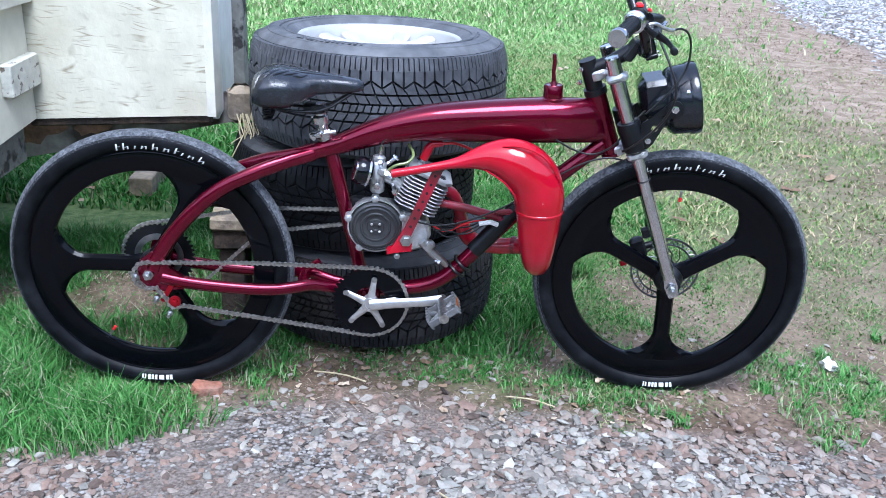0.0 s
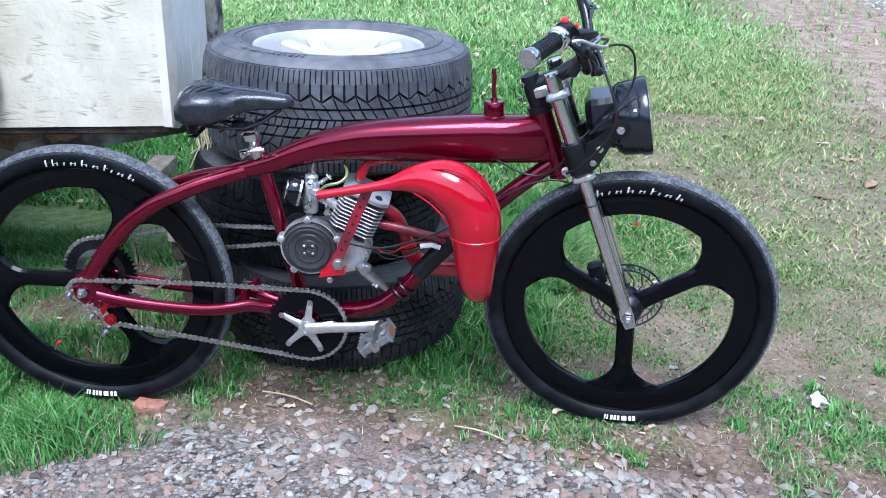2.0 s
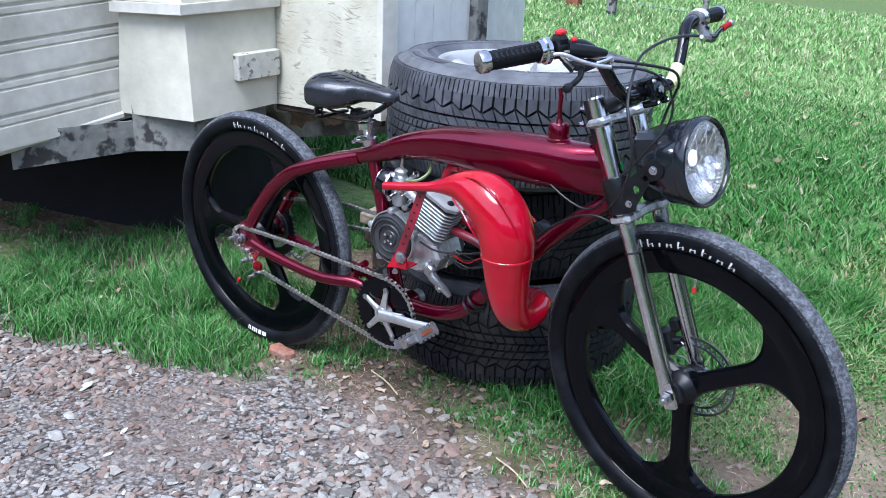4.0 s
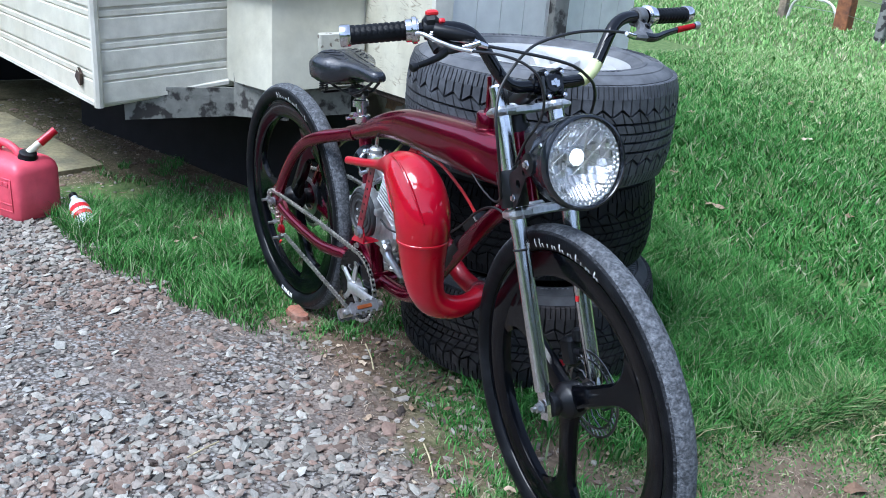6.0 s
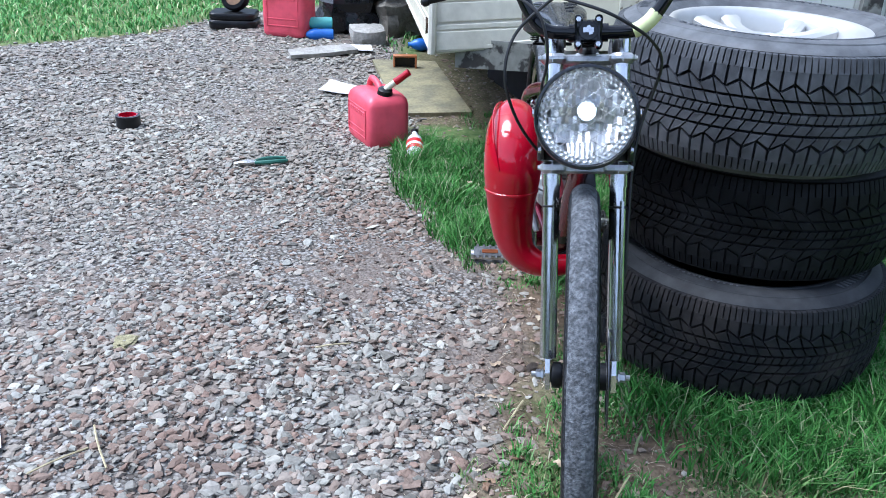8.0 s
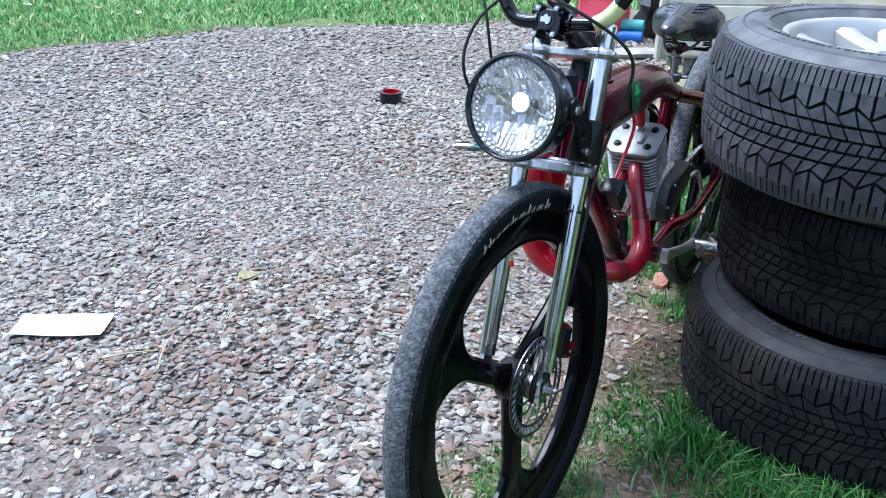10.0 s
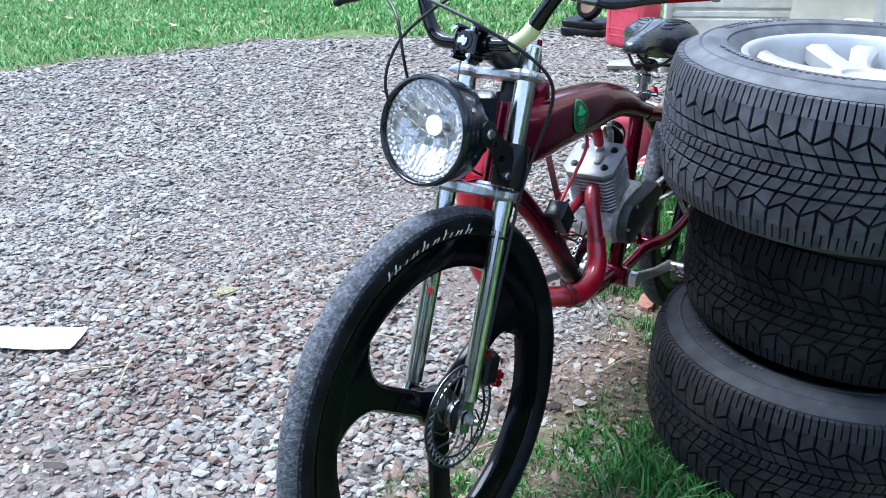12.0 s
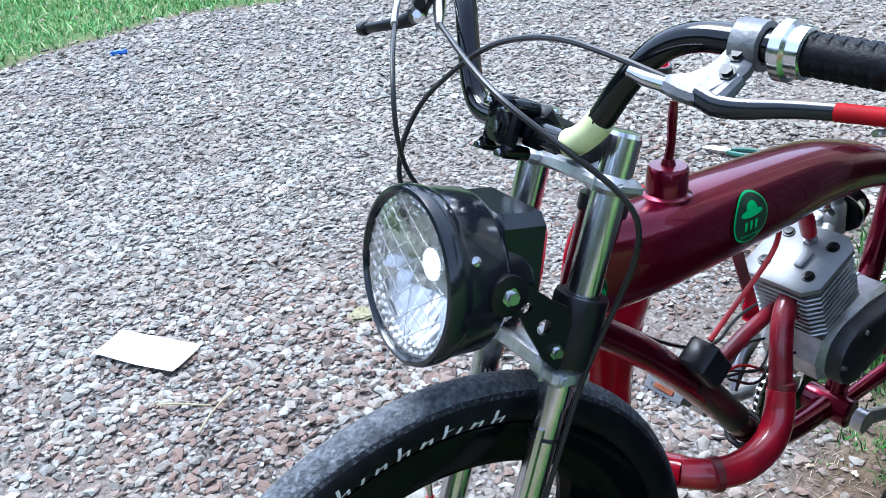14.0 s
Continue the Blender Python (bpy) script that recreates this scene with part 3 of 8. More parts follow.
def lawn_amount(x, y):
    """0 bare, 1 full grass."""
    d = -drive_depth(x, y)
    if d < -0.06:
        return 0.0
    patchy = 0.5 + 0.9 * noise.noise((x * 1.7, y * 1.7, 9)) + 0.5 * noise.noise((x * 5, y * 5, 3))
    if y < 0.3 or x < -4.2:
        return clamp01(d * 5 + 0.1)
    g = clamp01(0.35 + d * 1.0)
    wob = 0.16 * noise.noise((x * 5, y * 5, 33)) + 0.10 * noise.noise((x * 14, y * 14, 34))
    tall = clamp01((-0.56 - 0.55 * clamp01((y - 1.95) * 3) - x + wob) * 5)        # long grass beside the rear wheel
    if tall > 0:
        g = max(g, clamp01(d * 6 + 0.3) * tall)
    elif x < -0.3 and y < 2.45 or x < -0.55 and y < 2.95:
        g *= 0.16 + 0.5 * clamp01(noise.noise((x * 6, y * 6, 14)) * 2)
    # trodden strip under and before the bicycle
    bare = clamp01(1.6 - abs(x - 0.75) / 0.9) * clamp01((2.95 - y) / 0.5) * clamp01((x + 0.35) * 4)
    bare = max(bare, clamp01(1 - abs(x + 0.1) / 0.6) * clamp01((2.25 - y) / 0.25))
    bare = max(bare, 0.9 * clamp01(1.3 - abs(x - 1.2) / 0.8) * clamp01((3.0 - y) / 0.5))
    g = g * (1 - bare) + bare * clamp01(patchy * 0.95 - 0.20)
    # bare earth by the caravan
    under = clamp01((-0.98 - x) * 3.0) * clamp01((y - 1.74 + 0.1 * noise.noise((x * 6, y * 6, 44))) * 6) * clamp01((2.7 - y) * 4)
    g *= 1 - 0.85 * under
    if x > -0.5 and y < 3:                          # frayed border towards the stones
        g *= clamp01(d * 3.2 + 0.22 + 1.3 * noise.noise((x * 6, y * 6, 36)))
    if x < -2.0 and 1.25 < y < 3.3:
        g *= 0.3
    g *= 1 - 0.9 * clamp01((x - 3.3 - 0.10 * (y - 8)) * 3) * clamp01((y - 6.5) * 2)
    # worn patch far across the lawn
    g *= 1 - 0.93 * worn_patch(x, y)
    mid = clamp01(1 - math.hypot((x - 1.9) / 1.0, (y - 4.1) / 0.5)) + clamp01(1 - math.hypot((x - 1.5) / 0.9, (y - 3.0) / 0.45))
    g *= 1 - 0.6 * clamp01(mid * 1.6)
    if x > 0.3 and 2.1 < y < 5.2:                   # thin, patchy turf ahead of the bicycle
        thin = clamp01((x - 0.3) * 2.5)
        g *= 1 - thin * (0.72 - 0.42 * clamp01(0.5 + 1.6 * noise.noise((x * 1.3, y * 1.3, 30))))
    if -1.0 < x < -0.2 and 2.08 < y < 2.75:          # trampled soil behind the wheel
        g *= 0.25 + 0.5 * clamp01(noise.noise((x * 7, y * 7, 52)) * 2)
    for bx, by, r in ((0.36, 2.20, 0.24), (0.62, 2.68, 0.28), (0.62, 2.26, 0.22), (1.05, 2.55, 0.25)):      # bare spots round the front wheel
        g *= 1 - 0.85 * clamp01(1.4 - 1.4 * math.hypot(x - bx, y - by) / (r * (1 + 0.5 * noise.noise((x * 8, y * 8, 66)))))
    return clamp01(g)


def trodden(x, y):
    """Pale dry earth showing through the thin turf ahead of the bicycle."""
    return 0.55 * clamp01((x - 0.25) * 2.2) * clamp01((y - 1.95) * 3) * clamp01((5.4 - y) * 2) * clamp01(0.75 + 0.8 * noise.noise((x * 2.2, y * 2.2, 71)))


def axis_steps(lo, hi, fine_lo, fine_hi, fine, grow):
    a = list(np.arange(fine_lo, fine_hi, fine))
    s, v = fine, fine_hi
    while v < hi:
        a.append(v)
        s *= grow
        v += s
    a.append(hi)
    s, v = fine, fine_lo
    while v > lo:
        s *= grow
        v -= s
        a.insert(0, max(v, lo))
    return a


def build_ground():
    xs = axis_steps(-250, 250, -4.5, 3.2, 0.06, 1.25)
    ys = axis_steps(-250, 250, -2.6, 5.0, 0.06, 1.25)
    verts, drive, lawn, dry = [], [], [], []
    for y in ys:
        for x in xs:
            far = max(abs(x), abs(y)) > 30
            verts.append((x, y, 0.0 if far else land(x, y)))
            side_lane = clamp01((x - 3.45 - 0.10 * (y - 8) + 0.3 * noise.noise((x, y, 8))) * 3) * clamp01((y - 6.5) * 2)
            drive.append(0.0 if far else max(side_lane, clamp01(drive_depth(x, y) * 9 + 0.55)))
            lawn.append(1.0 if far else lawn_amount(x, y))
            dry.append(0.0 if far else max(worn_patch(x, y), trodden(x, y)))
    n = len(xs)
    faces = [(j * n + i, j * n + i + 1, (j + 1) * n + i + 1, (j + 1) * n + i) for j in range(len(ys) - 1) for i in range(n - 1)]
    me = bpy.data.meshes.new("ground")
    me.from_pydata(verts, [], faces)
    for key, values in (("drive", drive), ("lawn", lawn), ("dry", dry)):
        me.attributes.new(key, "FLOAT", "POINT").data.foreach_set("value", values)
    me.polygons.foreach_set("use_smooth", [True] * len(faces))
    me.materials.append(ground_material())
    return tagged(new("ground", me), "earth with patchy lawn and a gravel drive", "ground", kind="structure")


ground = build_ground()


def mesh_arrays(name, verts, tris, material, smooth=False):
    """A mesh straight from arrays: verts n x 3, tris m x 3."""
    me = bpy.data.meshes.new(name)
    me.vertices.add(len(verts))
    me.vertices.foreach_set("co", np.asarray(verts, dtype=np.float32).ravel())
    me.loops.add(len(tris) * 3)
    me.loops.foreach_set("vertex_index", np.asarray(tris, dtype=np.int32).ravel())
    me.polygons.add(len(tris))
    me.polygons.foreach_set("loop_start", np.arange(0, len(tris) * 3, 3, dtype=np.int32))
    me.polygons.foreach_set("loop_total", np.full(len(tris), 3, dtype=np.int32))
    me.polygons.foreach_set("use_smooth", np.full(len(tris), smooth, dtype=bool))
    me.materials.append(material)
    me.update(calc_edges=True)
    return me


def ico():
    p = (1 + 5 ** 0.5) / 2
    v = np.array([(-1, p, 0), (1, p, 0), (-1, -p, 0), (1, -p, 0), (0, -1, p), (0, 1, p), (0, -1, -p), (0, 1, -p), (p, 0, -1), (p, 0, 1), (-p, 0, -1), (-p, 0, 1)]) / math.hypot(1, p)
    f = np.array([(0, 11, 5), (0, 5, 1), (0, 1, 7), (0, 7, 10), (0, 10, 11), (1, 5, 9), (5, 11, 4), (11, 10, 2), (10, 7, 6), (7, 1, 8), (3, 9, 4), (3, 4, 2), (3, 2, 6), (3, 6, 8), (3, 8, 9), (4, 9, 5), (2, 4, 11), (6, 2, 10), (8, 6, 7), (9, 8, 1)])
    return v, f


ICO_V, ICO_F = ico()


CUBE_V = np.array([(x, y, z) for z in (-1, 1) for x, y in ((-1, -1), (1, -1), (1, 1), (-1, 1))]) * 0.72
CUBE_F = np.array([(3, 2, 1), (3, 1, 0), (4, 5, 6), (4, 6, 7), (0, 1, 5), (0, 5, 4), (1, 2, 6), (1, 6, 5), (2, 3, 7), (2, 7, 6), (3, 0, 4), (3, 4, 7)])


def chipped(base_v, places, sizes, rng, flat):
    """Stones cut from a base solid, one row of corners for each stone."""
    n, k = len(places), len(base_v)
    v = np.repeat(base_v[None], n, 0) * rng.uniform(0.76, 1.20, (n, k, 1)) + rng.normal(0, 0.10, (n, k, 3))
    for _ in range(4):                                  # knock flat facets off, as crushed stone has
        q = rng.normal(size=(n, 3))
        q[:, 2] *= 0.8
        q /= np.linalg.norm(q, axis=1, keepdims=True)
        over = np.maximum(0, np.einsum("ijk,ik->ij", v, q) - rng.uniform(0.45, 0.85, n)[:, None])
        v -= over[..., None] * q[:, None, :]
    v *= np.stack([rng.uniform(0.8, 1.4, n), rng.uniform(0.6, 1.0, n), rng.uniform(*flat, n)], 1)[:, None, :]
    a, b = rng.uniform(0, 6.283, n), rng.normal(0, 0.26, n)
    cb, sb = np.cos(b)[:, None], np.sin(b)[:, None]
    x, z = v[..., 0] * cb - v[..., 2] * sb, v[..., 0] * sb + v[..., 2] * cb
    ca, sa = np.cos(a)[:, None], np.sin(a)[:, None]
    return np.stack([x * ca - v[..., 1] * sa, x * sa + v[..., 1] * ca, z], -1) * sizes[:, None, None] + places[:, None, :]


def stones_mesh(name, places, sizes, rng, material, flat=(0.24, 0.50), plain=0.0088):
    """Many angular stones as one mesh, the small ones plainer."""
    places, sizes = np.asarray(places), np.asarray(sizes)
    big = sizes > plain
    verts, tris, k = [], [], 0
    for pick, bv, bf in ((big, ICO_V, ICO_F), (~big, CUBE_V, CUBE_F)):
        v = chipped(bv, places[pick], sizes[pick], rng, flat)
        f = bf[None] + (k + np.arange(len(v)) * len(bv))[:, None, None]
        k += len(v) * len(bv)
        verts.append(v.reshape(-1, 3))
        tris.append(f.reshape(-1, 3))
    return mesh_arrays(name, np.concatenate(verts), np.concatenate(tris), material, False)


def build_gravel():
    rng = np.random.default_rng(5)
    grey, red = ([], []), ([], [])
    # thick and fine round the bicycle, thinner and coarser far off
    most = 6000
    for _ in range(int(9.0 * 4.7 * most)):
        x, y, keep = rng.uniform(-5.5, 3.5), rng.uniform(-2.55, 2.15), rng.random()
        r = math.hypot(x + 0.2, (y - 0.9) * 1.15)
        thick = 1 / (1 + (r / 1.75) ** 3.2)
        if keep > max(0.23, thick):
            continue
        if x > 1.9 and rng.random() < (x - 1.9) / 1.6:      # thinning out along the drive
            continue
        d = drive_depth(x, y)
        if d < -0.14 or (d < 0.14 and rng.random() > 0.10 + 0.85 * clamp01((d + 0.08) / 0.22)):
            continue
        bare = noise.noise((x * 1.1, y * 1.1, 21))          # worn, dusty spots
        worn = clamp01((bare + 0.08) * 3.0) * clamp01(1.35 - (curve_z(NEAR_EDGE, x) - y) * 0.7)
        if rng.random() < 0.55 * worn:
            continue
        coarse = clamp01((r - 0.8) / 2.6)
        s = (0.0062 + 0.0056 * coarse) + 0.0125 * rng.random() ** 1.9
        s *= 1 - 0.2 * worn
        if y > 0.6 and d < 0.7 and rng.random() < 0.10 * (1 - d / 0.7) * clamp01((x + 0.9) * 2):     # larger stones thrown to the border
            s = rng.uniform(0.013, 0.024)
        warm = clamp01(1.15 - (curve_z(NEAR_EDGE, x) - y) * 0.75) * clamp01((x + 1.5) * 1.2) * (0.85 + 0.9 * noise.noise((x * 1.6, y * 1.6, 40)))
        kind = red if rng.random() < warm else grey
        kind[0].append((x, y, land(x, y) + s * (0.20 - 0.16 * worn)))
        kind[1].append(s)
    # strays in the trodden earth and beside the caravan
    for x0, x1, y0, y1, n in ((-0.6, 1.5, 1.75, 2.4, 3000), (-3.6, -1.4, 1.35, 2.1, 1600), (0.6, 2.2, 1.8, 3.2, 250)):
        for _ in range(n):
            x, y = rng.uniform(x0, x1), rng.uniform(y0, y1)
            if drive_depth(x, y) < 0 and rng.random() < 0.85 - (y - y0) * 0.9:
                s = 0.004 + 0.013 * rng.random() ** 2.5
                red[0].append((x, y, land(x, y) + s * 0.15))
                red[1].append(s)
    pale = ([], [])
    for _ in range(9000):                                   # pale gravel of the lane beyond the lawn
        x, y = rng.uniform(3.3, 6.5), rng.uniform(6.6, 13.0)
        if rng.random() < clamp01((x - 3.45 - 0.10 * (y - 8) + 0.3 * noise.noise((x, y, 8))) * 3):
            pale[0].append((x, y, land(x, y) + 0.004))
            pale[1].append(rng.uniform(0.015, 0.034))
    tagged(new("gravel_lane", stones_mesh("gravel_lane", *pale, rng, PALEGRAVEL, plain=1.0)), "pale grey gravel of a lane across the lawn", "gravel", kind="stuff")
    tagged(new("gravel_drive", stones_mesh("gravel_drive", *grey, rng, GRAVEL)), "loose grey crushed stone gravel", "gravel", kind="stuff")
    tagged(new("gravel_edge", stones_mesh("gravel_edge", *red, rng, REDGRAVEL)), "reddish earthy gravel stones along the drive's edge", "gravel", kind="stuff")


build_gravel()


def build_grass(name, label, count, region, height, width, material, seed, density=1.0, lean=0.5, dead=False, fade=None):
    """Blades of two segments, thick where the lawn is full."""
    rng = np.random.default_rng(seed)
    x0, x1, y0, y1 = region
    P, H = [], []
    tries = 0
    while len(P) < count and tries < count * 6:
        tries += 1
        x, y = rng.uniform(x0, x1), rng.uniform(y0, y1)
        g = lawn_amount(x, y) * density
        if dead:
            g = clamp01(0.9 - g) * clamp01(1 - drive_depth(x, y) * 8)
        tuft = 0.75 + 0.7 * noise.noise((x * 6, y * 6, 11))
        if fade:
            g *= fade(x, y)
        if rng.random() > g * tuft:
            continue
        if -0.56 < x + 0.2 < 0.36 and 2.16 < y < 2.86 and math.hypot(x + 0.2, y - 2.5) < 0.30:
            continue
        P.append((x, y, land(x, y) - 0.004))
        H.append(height(x, y, g) * rng.uniform(0.55, 1.25))
    P, H = np.array(P), np.array(H)
    n = len(P)
    a = rng.uniform(0, 6.283, n)
    b = np.array([4 * math.pi * noise.noise((x * 2.3, y * 2.3, 50)) for x, y, _ in P]) + rng.normal(0, 2.2, n)
    w = width * rng.uniform(0.6, 1.3, n)
    side = np.stack([np.cos(a), np.sin(a), np.zeros(n)], 1) * w[:, None]
    bend = np.stack([np.cos(b), np.sin(b), np.zeros(n)], 1) * (H * rng.uniform(0.1, 1.0, n) * lean)[:, None]
    up = np.zeros((n, 3))
    up[:, 2] = H
    mid = P + up * 0.55 + bend * 0.35
    tip = P + up * rng.uniform(0.8, 1.0, n)[:, None] + bend * 1.1
    v = np.stack([P - side, P + side, mid + side * 0.75, mid - side * 0.75, tip], 1)
    f = np.array([(0, 1, 2), (0, 2, 3), (3, 2, 4)])[None] + (np.arange(n) * 5)[:, None, None]
    return tagged(new(name, mesh_arrays(name, v.reshape(-1, 3), f.reshape(-1, 3), material, True)), label, "grass", kind="stuff")


def near_height(x, y, g):
    if -0.95 < x < -0.45 and 1.86 < y < 2.12:
        return 0.026 + 0.014 * noise.noise((x * 7, y * 7, 1))
    if y < 2.3 and x < -0.40:
        return (0.068 if x < -0.62 else 0.050) + 0.045 * noise.noise((x * 7, y * 7, 1))
    if 2.75 < y < 3.6 and x < 0.5:
        return 0.075 + 0.03 * noise.noise((x * 5, y * 5, 1))
    if y > 2.2 and x < 0.7 and math.hypot(x + 0.2, y - 2.5) < 0.62:
        return 0.066
    return 0.012 + 0.022 * g


build_grass("grass", "long green grass beside the drive", 34000, (-1.7, -0.3, 1.4, 2.9), near_height, 0.0021, GRASS, 1, lean=1.0)
build_grass("grass", "green grass growing round the stacked tyres", 66000, (-0.9, 0.9, 2.05, 3.6), near_height, 0.0027, LUSHGRASS, 2, lean=1.0)
build_grass("grass", "thin short grass on trodden earth", 34000, (0.4, 2.2, 1.85, 3.2), near_height, 0.0021, DRYGRASS, 3, lean=1.4)
build_grass("grass", "patchy short lawn grass", 62000, (0.3, 4.2, 3.0, 7.5), lambda x, y, g: 0.017 + 0.024 * g, 0.0034, LAWNGRASS, 4, lean=1.6)
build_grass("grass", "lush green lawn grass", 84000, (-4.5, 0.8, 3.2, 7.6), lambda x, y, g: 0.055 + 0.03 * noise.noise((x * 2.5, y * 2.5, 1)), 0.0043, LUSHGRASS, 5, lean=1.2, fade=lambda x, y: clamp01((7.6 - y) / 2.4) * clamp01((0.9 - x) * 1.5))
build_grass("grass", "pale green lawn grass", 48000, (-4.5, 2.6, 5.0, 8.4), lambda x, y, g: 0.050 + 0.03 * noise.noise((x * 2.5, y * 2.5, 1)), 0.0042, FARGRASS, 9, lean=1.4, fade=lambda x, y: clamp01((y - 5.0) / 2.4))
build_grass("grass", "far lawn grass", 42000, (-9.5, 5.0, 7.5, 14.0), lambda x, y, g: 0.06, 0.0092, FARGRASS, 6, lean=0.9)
build_grass("grass", "lawn grass across the drive", 62000, (-6.0, 2.0, -5.5, -1.5), lambda x, y, g: 0.045, 0.0045, GREENLAWN, 7, lean=1.5)
build_grass("grass", "lawn grass beyond the drive", 40000, (-10.0, -3.2, -4.5, 1.2), lambda x, y, g: 0.05, 0.007, GREENLAWN, 8, lean=0.9)


def build_tufts(count, region, seed, label):
    """Small separate tufts, each a fan of blades from one root."""
    rng = np.random.default_rng(seed)
    V = []
    while count:
        x, y = rng.uniform(region[0], region[1]), rng.uniform(region[2], region[3])
        d = -drive_depth(x, y)
        if rng.random() > clamp01(0.06 + d * 2.4) or noise.noise((x * 2.3, y * 2.3, 61)) < -0.08:
            continue
        count -= 1
        size, spread = rng.uniform(0.014, 0.040), rng.uniform(0.018, 0.065)
        for _ in range(int(rng.uniform(18, 64))):
            a, r, b = rng.uniform(0, 6.283), spread * rng.random() ** 0.7, rng.uniform(0, 6.283)
            p = Vector((x + r * math.cos(a), y + r * math.sin(a), 0))
            p.z = land(p.x, p.y) - 0.003
            h, w = size * rng.uniform(0.5, 1.2), rng.uniform(0.0011, 0.0024)
            out = Vector((math.cos(b), math.sin(b), 0)) * h * rng.uniform(0.2, 1.2)
            s = Vector((-math.sin(b), math.cos(b), 0)) * w
            m = p + out * 0.4 + Vector((0, 0, h * 0.6))
            V += [p - s, p + s, m + s * 0.7, m - s * 0.7, p + out + Vector((0, 0, h * rng.uniform(0.7, 1.0)))]
    n = len(V) // 5
    f = np.array([(0, 1, 2), (0, 2, 3), (3, 2, 4)])[None] + (np.arange(n) * 5)[:, None, None]
    return tagged(new("grass", mesh_arrays("grass", np.array([tuple(v) for v in V]), f.reshape(-1, 3), GRASS, True)), label, "grass", kind="stuff")


build_tufts(250, (-0.55, 1.9, 1.68, 2.45), 71, "small green tufts in the trodden earth")
build_tufts(60, (-2.4, -0.9, 1.35, 2.1), 72, "green tufts at the drive's edge by the caravan")

flat = lambda x, y, g: 0.010
build_grass("dead_grass", "flattened dead grass and straw on bare earth", 24000, (-0.8, 2.4, 1.75, 3.4), flat, 0.0014, THATCH, 21, lean=4.0, dead=True)
build_grass("dead_grass", "dead grass litter by the caravan", 30000, (-3.0, -0.5, 1.35, 3.1), flat, 0.0014, THATCH, 22, lean=4.0, dead=True)
build_grass("dead_grass", "dead grass on the worn ground", 40000, (0.6, 5.5, 3.2, 11.0), lambda x, y, g: 0.016, 0.003, THATCH, 23, lean=4.0, dead=True)


def build_leaves():
    rng = np.random.default_rng(12)
    V, F = [], []
    for x0, x1, y0, y1, n in ((-6, 1.5, -5.5, -2.0, 130), (-4, 0.6, 3.2, 8, 60), (0.2, 4, 2.2, 9, 50), (-8, -4.5, -3, 0.5, 40), (-0.5, 0.7, 1.85, 2.4, 70), (-2.6, -1.0, 1.6, 2.4, 90)):
        for _ in range(n):
            x, y = rng.uniform(x0, x1), rng.uniform(y0, y1)
            if drive_depth(x, y) > 0.05:
                continue
            z = land(x, y) + (0.03 if lawn_amount(x, y) > 0.5 else 0.006)
            a, s = rng.uniform(0, 6.28), rng.uniform(0.02, 0.045)
            if n in (70, 90):
                s *= 0.38
            k = len(V)
            V.append((x, y, z + 0.18 * s))
            for i in range(9):
                t = a + i * 6.283 / 9
                r = s * (0.42 + 0.58 * math.cos(t - a) ** 2) * rng.uniform(0.85, 1.15)
                V.append((x + r * math.cos(t), y + r * math.sin(t), z + s * rng.uniform(-0.1, 0.38)))
            F += [(k, k + 1 + i, k + 1 + (i + 1) % 9) for i in range(9)]
    tagged(new("fallen_leaves", mesh_arrays("fallen_leaves", np.array(V), np.array(F), LEAFMAT)), "curled dry brown leaves lying on the lawn", "leaves", kind="stuff")


build_leaves()


# Unseen ring, added to block low sky light and darken reflections.
def build_backdrop():
    V, F = [], []
    n = 160
    for i in range(n):
        a = 2 * math.pi * i / n
        for k in range(7):
            r = 34 + 2.5 * noise.noise((math.cos(a) * 6, math.sin(a) * 6, k * 0.9))
            h = k / 6 * (10 + 4 * noise.noise((math.cos(a) * 5, math.sin(a) * 5, 2)) + 1.5 * noise.noise((math.cos(a) * 30, math.sin(a) * 30, 5)))
            V.append((r * math.cos(a), r * math.sin(a), h - 0.2))
    for i in range(n):
        j = (i + 1) % n
        F += [(i * 7 + k, i * 7 + k + 1, j * 7 + k + 1, j * 7 + k) for k in range(6)]
    g = Geo().add(V, F)
    wood = mat("sky_block_green", (0.030, 0.050, 0.022), 0.9, vary=0.5, scale=1.5, second=(0.055, 0.075, 0.035), amount=0.5, patch=0.5, bump=1.0, bscale=2.0, spec=0.1, world_space=True)
    ob = part("backdrop", g, wood, None, "", 60)
    tagged(ob, "unseen dark green ring added to block low sky light", "woodland", kind="structure")


build_backdrop()


# ---- caravan ----
def wall_panel(geo, a, b, z0, z1, thick, mi=0, za=None, zb=None):
    """An upright slab from a to b in plan; its outer face lies to the right of the way from a to b."""
    a, b = Vector((*a, 0)), Vector((*b, 0))
    d = (b - a).normalized()
    n = Vector((-d.y, d.x, 0)) * thick
    za = z0 if za is None else za
    zb = z0 if zb is None else zb
    vs = [a + Vector((0, 0, za)), b + Vector((0, 0, zb)), b + n + Vector((0, 0, zb)), a + n + Vector((0, 0, za))]
    vs += [a + Vector((0, 0, z1)), b + Vector((0, 0, z1)), b + n + Vector((0, 0, z1)), a + n + Vector((0, 0, z1))]
    return geo.add(vs, [(3, 2, 1, 0), (4, 5, 6, 7), (0, 1, 5, 4), (1, 2, 6, 5), (2, 3, 7, 6), (3, 0, 4, 7)], mi)


